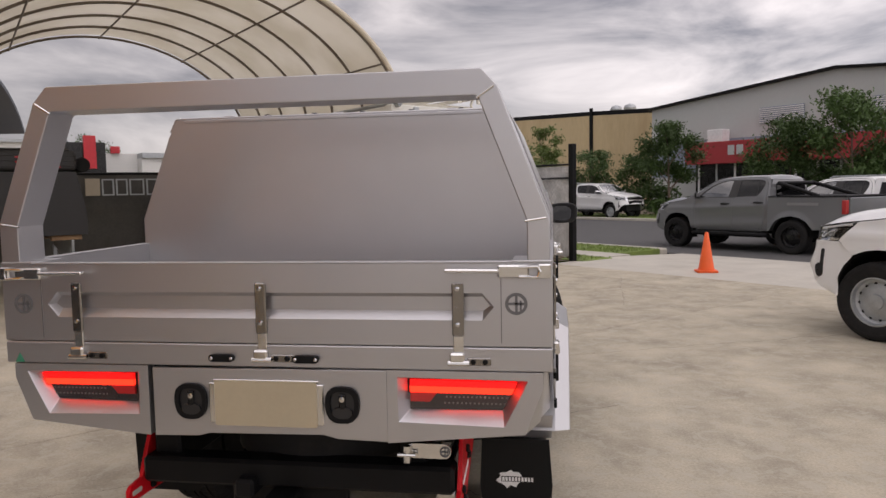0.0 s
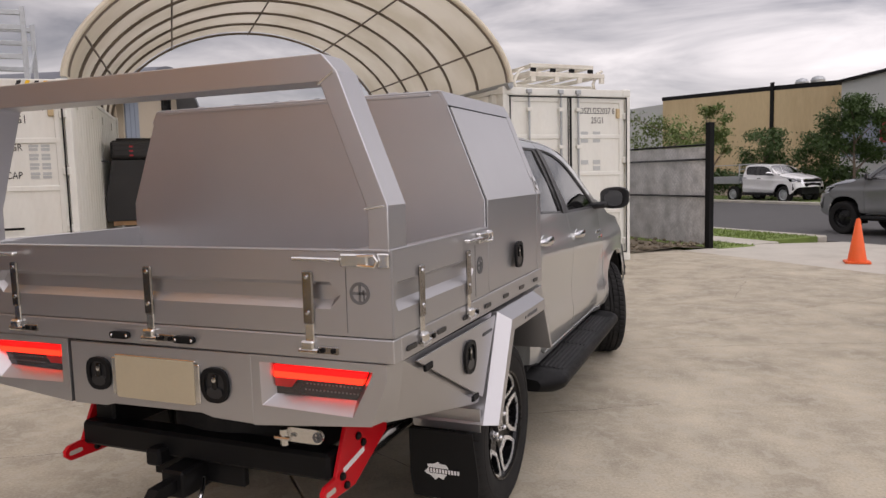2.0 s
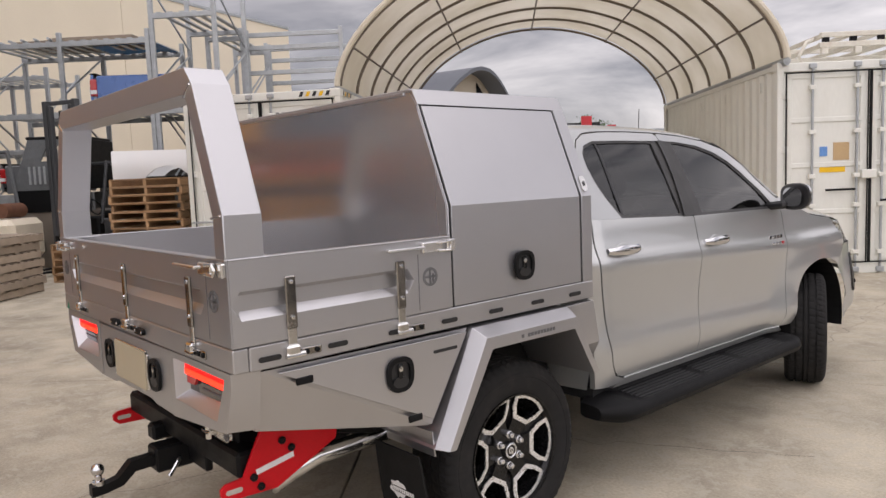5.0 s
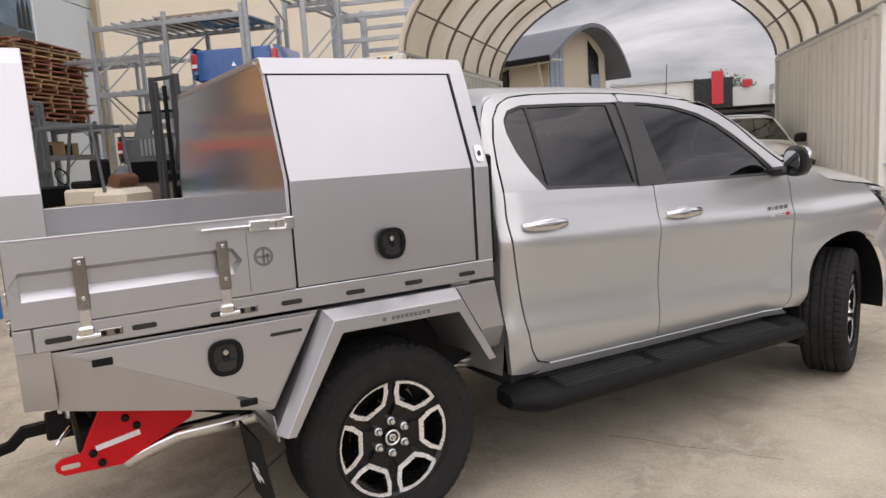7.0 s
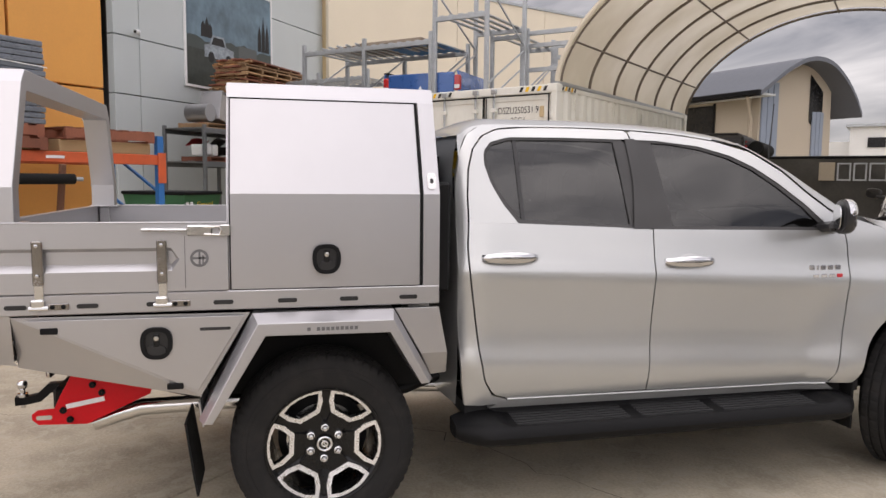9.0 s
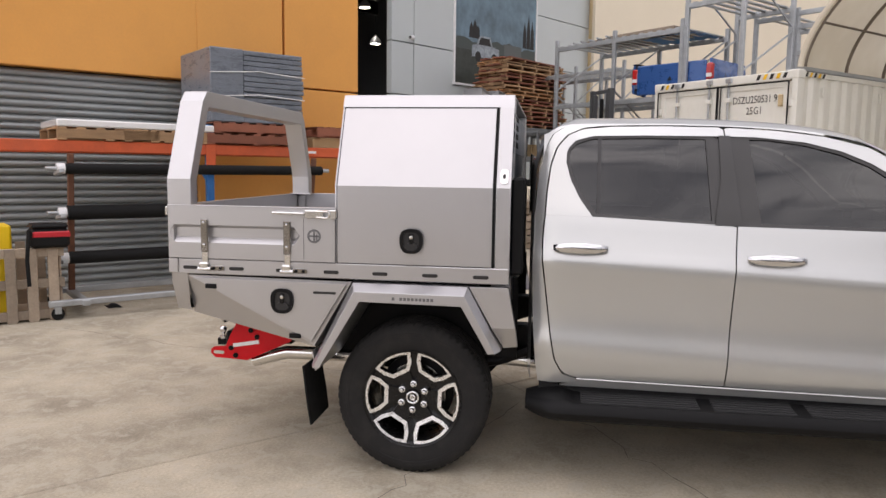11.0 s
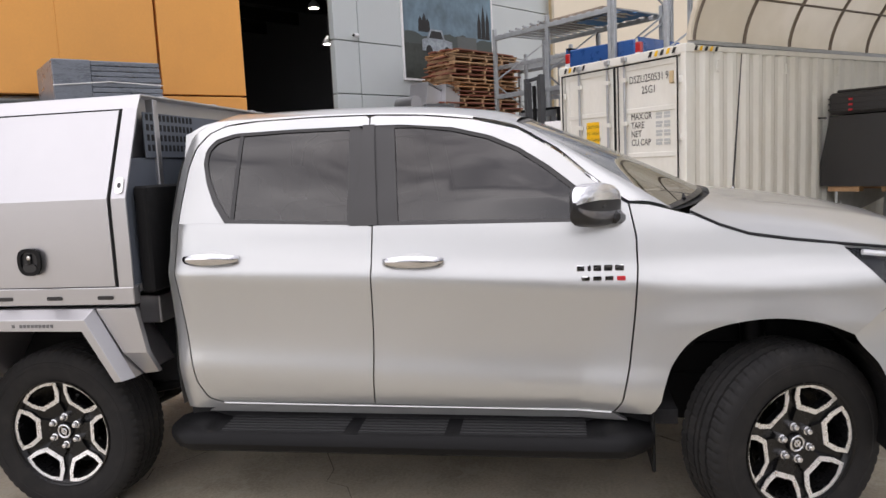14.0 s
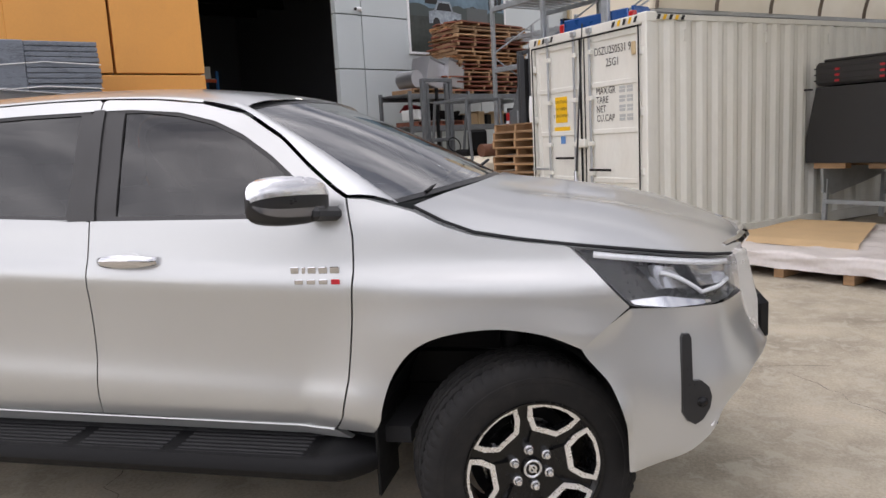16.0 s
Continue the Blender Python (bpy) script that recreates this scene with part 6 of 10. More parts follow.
def paddle(parent, m, w=0.092, h=0.12):
    """A black recessed T-handle lock in the plane x, z, facing -y."""
    out = [(0.5 * w * math.copysign(abs(math.cos(k * math.pi / 14)) ** 0.7, math.cos(k * math.pi / 14)) * (1 - 0.12 * (math.sin(k * math.pi / 14) < 0) * abs(math.sin(k * math.pi / 14))), 0.5 * h * math.copysign(abs(math.sin(k * math.pi / 14)) ** 0.7, math.sin(k * math.pi / 14))) for k in range(28)]
    mm = m @ pose(0, 0, 0, 90, 0, 0)
    p = part("lock_handle", Geo().ring(out, [(x * 0.72, y * 0.74) for x, y in out], 0, 0.012, mm), BLACK_PLASTIC, parent, "black recessed folding lock handle")
    part("lock_dish", Geo().prism([(x * 0.73, y * 0.75) for x, y in out], 0.0, 0.003, mm), BLACK_TRIM, p)
    part("lock_paddle", Geo().prism([(x * 0.58, y * 0.30 - 0.22 * h * 1.0) for x, y in out], 0.003, 0.011, mm), BLACK_TRIM, p)
    part("lock_tongue", Geo().box((-0.010, -0.012, -0.3 * h * 0.4), (0.010, -0.002, 0.30 * h), m, 0.003), BLACK_GLOSS, p)
    part("lock_barrel", Geo().lathe([(0.009, 0.0), (0.009, 0.012), (0.001, 0.013)], 12, mm @ Matrix.Translation((0, 0.16 * h, 0.0))), STEEL, p)


# tray floor and rails
tray = part("tray_floor", Geo().box((TC - TW + 0.03, BACK + 0.03, DECK - 0.03), (TC + TW - 0.03, FRONT, DECK)), ALU_TREAD, truck, "aluminium tray floor")
rear_rail = part("rear_rail", Geo().box((TC - TW - 0.004, BACK - 0.001, 0.982), (TC + TW + 0.004, BACK + 0.05, DECK - 0.004), None, 0.004), ALU, truck)
for s in (1, -1):
    xo = TC + s * (TW + 0.004)
    rail = part("side_rail", Geo().box((min(xo, xo - 0.05 * s), BACK + 0.052, 0.980), (max(xo, xo - 0.05 * s), FRONT, DECK - 0.004), None, 0.004), ALU, truck)
    for k in range(7):
        y = -1.12 + 0.243 * k
        part("tie_slot", Geo().prism(rounded(0.075, 0.017, 0.008), 0, 0.003, Matrix.Translation((xo + 0.0012 * s, y, 1.012)) @ pose(0, 0, 0, 90, 0, 90) @ pose(0, 0, 0, 0, 0 if s > 0 else 180, 0)), BLACK_TRIM, rail)
# tailgate
tailgate = part("tailgate", pressed(TC - TW, TC + TW, DECK, 1.316, (TC - 0.752, TC + 0.745, 1.140, 1.224, 0.014, 0.036, 0.024)), ALU, truck, "pressed aluminium tailgate", m=Matrix.Translation((0, BACK, 0)))
for x in (TC - 0.643, TC + 0.0, TC + 0.634):
    strap(tailgate, Matrix.Translation((x, 0, 1.256)))
logo(tailgate, Matrix.Translation((TC + 0.812, -0.0005, 1.192)) @ pose(0, 0, 0, 90, 0, 0))
logo(tailgate, Matrix.Translation((TC - 0.842, -0.0005, 1.184)) @ pose(0, 0, 0, 90, 0, 0))
over_latch(tailgate, Matrix.Translation((TC + 0.832, 0, 1.292)), 1)
over_latch(tailgate, Matrix.Translation((TC - 0.835, 0, 1.286)), -1)
for x in (TC - 0.776, TC + 0.765):
    part("panel_seam", Geo().box((x, -0.0012, DECK + 0.01), (x + 0.0025, 0.001, 1.28)), LOGO, tailgate)
for x in (-0.13, 0.153):
    lamp = part("number_plate_lamp", Geo().prism(rounded(0.085, 0.024, 0.011), -0.004, 0.016, Matrix.Translation((x, BACK, 1.012)) @ pose(0, 0, 0, 90, 0, 0)), BLACK_PLASTIC, rear_rail)
    for q in (-0.034, 0.034):
        part("bolt", Geo().lathe([(0.006, 0), (0.001, 0.003)], 8, Matrix.Translation((x + q, BACK - 0.016, 1.012)) @ pose(0, 0, 0, 90, 0, 0)), CHROME, lamp)
part("triangle_sticker", Geo().prism([(-0.018, 0), (0.018, 0), (0, 0.032)], 0, 0.001, Matrix.Translation((TC - 0.868, BACK - 0.002, 0.985)) @ pose(0, 0, 0, 90, 0, 0)), GREEN_STICKER, rear_rail, "small green triangle sticker")
# drop sides
for s in (1, -1):
    x0, x1 = (BACK + 0.004, -0.372) if s > 0 else (0.372, -BACK - 0.004)
    g0, g1 = (BACK + 0.0, -0.548) if s > 0 else (0.548, -BACK - 0.0)
    groove = (g0 + 0.004, g1, 1.138, 1.226, 0.014, 0.03, 0.024) if s > 0 else (g0, g1 - 0.004, 1.138, 1.226, 0.014, 0.03, 0.024)
    drop = part("drop_side", pressed(x0, x1, DECK, 1.318, groove), ALU, truck, "pressed aluminium drop side", m=side_m(s))
    for y in (-1.04, -0.612):
        strap(drop, Matrix.Translation((y * s, 0, 1.256)))
    logo(drop, Matrix.Translation((-0.476 * s, -0.0005, 1.185)) @ pose(0, 0, 0, 90, 0, 0))
    over_latch(drop, Matrix.Translation((-0.445 * s, 0, 1.292)), s)
    part("top_edge", Geo().box((min(x0, x1), -0.001, 1.318), (max(x0, x1), 0.034, 1.324), None, 0.002), ALU, drop)
    part("panel_seam", Geo().box((-0.53 * s, -0.0012, DECK + 0.01), (-0.53 * s + 0.0025, 0.001, 1.27)), LOGO, drop)
part("top_edge", Geo().box((TC - TW, -0.001, 1.316), (TC + TW, 0.034, 1.322), None, 0.002), ALU, tailgate)
part("corner_post", Geo().box((TC + TW - 0.05, BACK + 0.034, DECK), (TC + TW - 0.03, BACK + 0.09, 1.31), None, 0.003), ALU, truck)
part("corner_post", Geo().box((TC - TW + 0.03, BACK + 0.034, DECK), (TC - TW + 0.05, BACK + 0.09, 1.31), None, 0.003), ALU, truck)

# lower rear panels with the lamps
lower = part("rear_panel", Geo().prism([(-0.380, 0.745), (-0.225, 0.748), (-0.19, 0.758), (0.20, 0.764), (0.25, 0.752), (0.412, 0.748), (0.412, 0.979), (-0.380, 0.974)][::1], -0.02, 0.0, Matrix.Translation((0, BACK, 0)) @ pose(0, 0, 0, 90, 0, 0)), ALU, truck, "middle rear panel holding the number plate", bevel=0.003, sharp=10)
plate = part("number_plate", Geo().prism(rounded(0.345, 0.148, 0.008), 0.008, 0.011, Matrix.Translation((0.013, BACK, 0.864)) @ pose(0, 0, 0, 90, 0, 0)), PLATE, lower, "blank beige number plate")
for x in (-0.168, 0.194):
    part("plate_bracket", Geo().box((x - 0.012, BACK - 0.009, 0.796), (x + 0.012, BACK, 0.93), None, 0.003), STEEL, lower)
part("plate_bracket", Geo().box((-0.165, BACK - 0.0085, 0.934), (0.19, BACK, 0.942), None, 0.002), STEEL, lower)
for x in (-0.244, 0.268):
    paddle(lower, Matrix.Translation((x, BACK, 0.866)), 0.112, 0.118)
for s in (1, -1):
    c = lambda x: TC + s * x
    # outline and lamp recess as seen from behind, mirrored for the other side
    rim = [(0.404, 0.980), (0.892, 0.980), (0.892, 0.93), (0.836, 0.785), (0.404, 0.745), (0.404, 0.86)]
    hole = [(0.437, 0.958), (0.845, 0.954), (0.830, 0.92), (0.772, 0.808), (0.440, 0.815), (0.438, 0.88)]
    lens = [(0.470, 0.945), (0.812, 0.942), (0.800, 0.915), (0.764, 0.850), (0.470, 0.846), (0.470, 0.90)]
    g = Geo()
    v = [(c(x), BACK, z) for x, z in rim] + [(c(x), BACK, z) for x, z in hole] + [(c(x), BACK + 0.045, z) for x, z in lens] + [(c(x), BACK + 0.06, z) for x, z in rim]
    f = []
    for i in range(6):
        j = (i + 1) % 6
        f += [(i, j, 6 + j, 6 + i), (6 + i, 6 + j, 12 + j, 12 + i), (j, i, 18 + i, 18 + j)]
    g.add(v, f if s < 0 else [q[::-1] for q in f])
    housing = part("lamp_panel", g, ALU, truck, "aluminium corner panel with a recessed tail lamp", bevel=0.002, sharp=10)
    side_g = Geo()
    # corner of the tray behind the lamp panel, cut back below
    vv = [(c(0.892), BACK + 0.001, 0.978), (c(0.892), BACK + 0.001, 0.93), (c(0.836), BACK + 0.001, 0.787), (c(0.905), -1.145, 0.978), (c(0.880), -1.145, 0.80), (c(0.836), -1.145, 0.775)]
    side_g.add(vv, [(0, 3, 4, 1), (1, 4, 5, 2)] if s < 0 else [(1, 4, 3, 0), (2, 5, 4, 1)])
    part("corner_skin", side_g, ALU, housing)
    def bar(outline, y0, y1):
        """A lens piece: an outline in x, z, between two depths behind the panel."""
        pts = [(c(x), z) for x, z in outline]
        return Geo().prism(pts if s < 0 else pts[::-1], -(BACK + y1), -(BACK + y0), pose(0, 0, 0, 90, 0, 0))
    part("lit_bar", bar([(0.473, 0.945), (0.473, 0.925), (0.803, 0.923), (0.811, 0.942)], 0.026, 0.040), LAMP_RED_DEEP, housing, "lit red tail lamp bar")
    part("lit_bar", bar([(0.473, 0.925), (0.473, 0.905), (0.794, 0.904), (0.803, 0.923)], 0.024, 0.040), LAMP_RED, housing, "lit orange-red tail lamp bar")
    part("red_lens", bar([(0.473, 0.904), (0.473, 0.874), (0.535, 0.874), (0.560, 0.904)], 0.030, 0.040), LAMP_RED_DIM, housing)
    part("smoked_lens", Geo().add([(c(x), BACK + 0.042, z) for x, z in lens], [tuple(range(6)) if s < 0 else tuple(range(6))[::-1]]), LAMP_DARK, housing, "smoked lower lens")
    dots = Geo()
    for r in range(2):
        for k in range(15):
            x, z = 0.585 + 0.0135 * k - 0.006 * r, 0.886 - 0.020 * r
            dots.box((min(c(x), c(x + 0.006)), BACK + 0.039, z), (max(c(x), c(x + 0.006)), BACK + 0.0415, z + 0.006))
    part("lens_dots", dots, CLEAR_DOT, housing, kind="stuff")
    # under-tray tool box: triangular door, sloping underside
    xs = lambda x: TC + s * x
    box = Geo()
    A, B, C2 = (0.905, -1.145, 0.972), (0.905, -0.292, 0.966), (0.905, -0.482, 0.640)
    A2, C3 = (0.842, -1.145, 0.770), (0.872, -0.482, 0.625)
    inner = [(0.55, -1.145, 0.972), (0.55, -0.292, 0.966), (0.55, -0.482, 0.64), (0.55, -1.145, 0.770)]
    P = [A, B, C2, A2, C3] + inner
    fcs = [(0, 2, 1), (0, 3, 4, 2), (3, 8, 7, 4), (0, 5, 8, 3), (1, 2, 4, 7, 6)]
    box.add([(xs(x), y, z) for x, y, z in P], fcs if s < 0 else [q[::-1] for q in fcs])
    tool = part("tool_box", box, ALU, truck, "aluminium under-tray tool box with a triangular door", bevel=0.002, sharp=10)
    door = [(-1.10, 0.962), (-0.312, 0.958), (-0.492, 0.665)]
    g = Geo().prism([(y * s, z) for y, z in (door if s < 0 else door[::-1])][::-1] if s > 0 else [(y * s, z) for y, z in door][::-1], -0.001, 0.007, side_m(s) @ pose(0, 0, 0, 90, 0, 0))
    td = part("tool_box_door", g, ALU, tool, bevel=0.002)
    paddle(td, side_m(s) @ Matrix.Translation((-0.638 * s, -0.006, 0.862)), 0.116, 0.124)
    part("vent_slot", Geo().prism(rounded(0.115, 0.012, 0.005), 0, 0.009, side_m(s) @ Matrix.Translation((-0.423 * s, 0, 0.910)) @ pose(0, 0, 0, 90, 0, 0)), BLACK_TRIM, td)
    for y, z in ((-1.01, 0.922), (-0.575, 0.690)):
        part("door_hinge", Geo().box((y * s - 0.03, -0.012, z - 0.012), (y * s + 0.03, 0.0, z + 0.012), side_m(s), 0.003), BLACK_PLASTIC, td)
    # wheel-arch flare, bent from flat strip
    out = [(-0.492, 0.548), (-0.283, 0.966), (0.278, 0.966), (0.442, 0.664)]
    inn = [(-0.437, 0.546), (-0.234, 0.884), (0.254, 0.880), (0.383, 0.660)]
    fl = Geo()
    mid = [(lerp(y, yi, 0.42), lerp(z, zi, 0.42)) for (y, z), (yi, zi) in zip(out, inn)]
    rows = [[(xs(0.925), y, z) for y, z in out], [(xs(0.984), y, z) for y, z in mid], [(xs(0.986), y, z) for y, z in inn], [(xs(0.60), y, z) for y, z in inn], [(xs(0.60), y, z) for y, z in out]]
    vv = [p for row in rows for p in row]
    ff = [(r * 4 + i, r * 4 + i + 1, (r + 1) % 5 * 4 + i + 1, (r + 1) % 5 * 4 + i) for r in range(5) for i in range(3)] + [(0, 4, 8, 12, 16), (3, 19, 15, 11, 7)]
    fl.add(vv, ff if s > 0 else [q[::-1] for q in ff])
    flare = part("wheel_arch_flare", fl, ALU, truck, "bent aluminium wheel-arch flare", bevel=0.002, sharp=10)
    for k in range(11):
        if k == 1:
            continue
        part("small_lettering", Geo().box((-0.075 + 0.0185 * k, 0.898, 0.0), (-0.062 + 0.0185 * k, 0.912, 0.002), Matrix.Translation((xs(0.9855), 0, 0)) @ pose(0, 0, 0, 90, 0, 90)), LOGO, flare) if s > 0 else None
    # skirt ahead of the wheel: an upright sheet, its lower end folded in
    up = [(0.921, 0.284, 0.964), (0.921, 0.468, 0.966), (0.921, 0.506, 0.772), (0.921, 0.392, 0.772), (0.862, 0.516, 0.672), (0.862, 0.448, 0.664)]
    vv = [(xs(x), y, z) for x, y, z in up] + [(xs(x - 0.03), y, z) for x, y, z in up]
    ff = [(0, 1, 2, 3), (3, 2, 4, 5), (9, 8, 7, 6), (11, 10, 8, 9), (1, 0, 6, 7), (2, 1, 7, 8), (4, 2, 8, 10), (5, 4, 10, 11), (3, 5, 11, 9), (0, 3, 9, 6)]
    part("front_skirt", Geo().add(vv, ff if s > 0 else [q[::-1] for q in ff]), ALU, truck, bevel=0.002, sharp=10)
    part("arch_backing", Geo().box((min(xs(0.56), xs(0.60)), -0.52, 0.55), (max(xs(0.56), xs(0.60)), 0.50, 0.97)), BLACK_PLASTIC, truck)
    # mudflap
    flap = part("mudflap", Geo().prism([(-0.135, 0.30), (0.135, 0.30), (0.148, 0.10), (0.140, 0.0), (-0.140, 0.0), (-0.148, 0.10)][::-1], 0, 0.008, Matrix.Translation((xs(0.765), -0.500, 0.232)) @ pose(-8 * 0, 0, 0, 90 + 8, 0, 0)), BLACK_RUBBER, truck, "black rubber mudflap with white print")
    part("flap_plate", Geo().prism([(-0.145, 0.0), (0.145, 0.0), (0.150, 0.10), (-0.150, 0.10)], 0, 0.006, Matrix.Translation((xs(0.765), -0.474, 0.515)) @ pose(0, 0, 0, 98, 0, 0)), ALU, flap)
    rr = random.Random(5)
    land = [(0.042 * (1 + 0.28 * rr.uniform(-1, 1)) * math.cos(k * math.pi / 9) * 1.15, 0.036 * (1 + 0.3 * rr.uniform(-1, 1)) * math.sin(k * math.pi / 9)) for k in range(18)]
    pm = Matrix.Translation((xs(0.765) - 0.03, -0.5005, 0.232)) @ pose(0, 0, 0, 98, 0, 0)
    part("white_print", Geo().prism(land, 0.0082, 0.0094, pm @ Matrix.Translation((0, 0.125, 0))), WHITE_PRINT, flap)
    part("print_bar", Geo().box((-0.03, 0.112, 0.0094), (0.105, 0.136, 0.0102), pm), BLACK_RUBBER, flap)
    for k in range(10):
        part("print_letter", Geo().box((-0.026 + 0.013 * k, 0.115, 0.0100), (-0.017 + 0.013 * k, 0.133, 0.0110), pm), WHITE_PRINT, flap)

# rear hoop
hoop_o = [(0.914, 1.322), (0.914, 1.452), (0.762, 1.846), (0.714, 1.899)]
hoop_i = [(0.846, 1.322), (0.846, 1.443), (0.705, 1.812), (0.696, 1.818)]
line = [(TC + x, z) for x, z in hoop_o] + [(TC - x, z) for x, z in hoop_o[::-1]]
line_i = [(TC + x, z) for x, z in hoop_i] + [(TC - x, z) for x, z in hoop_i[::-1]]
g = Geo()
n = len(line)
vv = [(x, y, z) for y in (BACK - 0.001, BACK + 0.124) for l in (line, line_i) for x, z in l]
ff = []
for i in range(n - 1):
    ff += [(i, i + 1, n + i + 1, n + i), (2 * n + i, 3 * n + i, 3 * n + i + 1, 2 * n + i + 1), (i + 1, i, 2 * n + i, 2 * n + i + 1), (n + i, n + i + 1, 3 * n + i + 1, 3 * n + i)]
ff += [(0, n, 3 * n, 2 * n), (n - 1, 2 * n + n - 1, 4 * n - 1, 2 * n - 1)]
g.add(vv, ff)
hoop = part("rear_hoop", g, ALU, truck, "fabricated aluminium rear hoop", bevel=0.004, sharp=10)
for s in (1, -1):
    for z0, a, b in ((1.447, 0.84, 0.903), (1.84, 0.70, 0.752)):
        for yy in (BACK - 0.0025,):
            part("weld", Geo().tube([(TC + s * a, yy, z0 - 0.005 if z0 < 1.6 else 1.81), (TC + s * b, yy, z0 + 0.004)], 0.0035, 6), STEEL, hoop)
    part("hoop_foot", Geo().box((min(TC + s * 0.80, TC + s * 0.915), BACK - 0.004, 1.316), (max(TC + s * 0.80, TC + s * 0.915), BACK + 0.150, 1.3245), None, 0.002), ALU, hoop)

# canopy
CB, CF = -0.370, 0.400
sec = [(0.911, DECK), (0.911, 1.432), (0.758, 1.822), (0.728, 1.868)]
prof = [(TC + x, z) for x, z in sec] + [(TC - x, z) for x, z in sec[::-1]]
canopy = part("canopy", Geo().prism(prof, -CF, -CB, pose(0, 0, 0, 90, 0, 0)), ALU, truck, "raw aluminium canopy box", bevel=0.003, sharp=10)
part("rear_skin", Geo().prism([(TC + 0.994 * (x - TC), z - 0.004 if z > 1.8 else z + 0.004) for x, z in prof], -CB + 0.001, -CB + 0.005, pose(0, 0, 0, 90, 0, 0)), ALU_POLISHED, canopy, "polished aluminium rear panel of the canopy")
part("roof_panel", Geo().box((TC - 0.728, CB - 0.006, 1.866), (TC + 0.728, FRONT, 1.876), None, 0.003), ALU, canopy)
part("rear_lip", Geo().box((TC - 0.69, CB - 0.012, 1.853), (TC + 0.69, CB + 0.002, 1.866), None, 0.002), ALU, canopy)
for k in range(5):
    clamp = part("roof_clamp", Geo().box((TC - 0.35 + 0.22 * k - 0.012, CB + 0.10, 1.875), (TC - 0.35 + 0.22 * k + 0.012, CB + 0.16, 1.892), None, 0.003), BLACK_PLASTIC, canopy)
for x in (-0.5, 0.0, 0.5):
    part("roof_channel", Geo().box((TC + x - 0.02, CB + 0.03, 1.875), (TC + x + 0.02, FRONT - 0.02, 1.884), None, 0.002), ALU, canopy)
for s in (1, -1):
    def face(y0, y1, z0, z1, off=0.0):
        """A folded skin on the canopy's side between y0 and y1, z0 and z1."""
        zs = [z for z in (z0, 1.432, z1) if z0 <= z <= z1]
        zs = sorted(set(zs))
        pts = []
        for z in zs:
            x = 0.911 if z <= 1.432 else lerp(0.911, 0.758, (z - 1.432) / 0.39)
            pts.append((TC + s * (x + off), z))
        return pts
    def folded(name, y0, y1, z0, z1, off, mat, parent, label=""):
        o, i = face(y0, y1, z0, z1, off), face(y0, y1, z0, z1, off - 0.010)
        k = len(o)
        v = [(x, y0, z) for x, z in o] + [(x, y1, z) for x, z in o] + [(x, y0, z) for x, z in i] + [(x, y1, z) for x, z in i]
        f = []
        for q in range(k - 1):
            f += [(q, k + q, k + q + 1, q + 1), (2 * k + q, 2 * k + q + 1, 3 * k + q + 1, 3 * k + q), (q + 1, 2 * k + q + 1, 2 * k + q, q), (k + q, 3 * k + q, 3 * k + q + 1, k + q + 1)]
        f += [(0, 2 * k, 3 * k, k), (k - 1, 2 * k - 1, 4 * k - 1, 3 * k - 1)]
        return part(name, Geo().add(v, f if s > 0 else [q[::-1] for q in f]), mat, parent, label, bevel=0.0015, sharp=8)
    folded("door_gap", CB + 0.004, CF - 0.001, 1.052, 1.815, 0.0015, BLACK_RUBBER, canopy)
    cdoor = folded("canopy_door", CB + 0.010, CF - 0.014, 1.060, 1.808, 0.008, ALU, canopy, "folded aluminium gull-wing canopy door")
    folded("front_post", CF + 0.002, FRONT, 0.982 + 0.07, 1.815, 0.006, ALU, canopy)
    lid = [(0.757, 1.815), (0.727, 1.872)]
    part("top_flap", Geo().add([(TC + s * (x + q), y, z) for x, z in lid for y in (CB - 0.004, FRONT) for q in (0.008, -0.004)], [(0, 2, 6, 4), (1, 5, 7, 3), (0, 4, 5, 1), (2, 3, 7, 6), (0, 1, 3, 2), (4, 6, 7, 5)] if s > 0 else [(4, 6, 2, 0), (3, 7, 5, 1), (1, 5, 4, 0), (6, 7, 3, 2), (2, 3, 1, 0), (5, 7, 6, 4)]), ALU, canopy)
    paddle(cdoor, side_m(s) @ Matrix.Translation((0.006 * s, -0.010, 1.175)), 0.112, 0.118)
    # key latch high on the front post
    zz = 1.485
    x_here = lerp(0.911, 0.758, (zz - 1.432) / 0.39) + 0.008
    km = Matrix.Translation((TC + s * x_here, 0.438, zz)) @ pose(0, 0, 0, 0, 0, 90 * s) @ pose(0, 0, 0, -21.0, 0, 0) @ pose(0, 0, 0, 90, 0, 0)
    kl = part("key_latch", Geo().prism(rounded(0.036, 0.072, 0.014), 0, 0.004, km), STEEL, canopy)
    part("key_slot", Geo().prism(rounded(0.014, 0.022, 0.006), 0.004, 0.006, km), BLACK_TRIM, kl)
    part("front_frame", Geo().box((min(TC + s * 0.60, TC + s * 0.64), FRONT - 0.04, 1.06), (max(TC + s * 0.60, TC + s * 0.64), FRONT, 1.86), None, 0.004), ALU, canopy)
# perforated guard between canopy and cab
guard = part("cab_guard", Geo().box((TC - 0.72, FRONT - 0.012, 1.60), (TC + 0.72, FRONT - 0.004, 1.80), None, 0.002), DARK_PLATE, truck, "dark perforated cab guard")
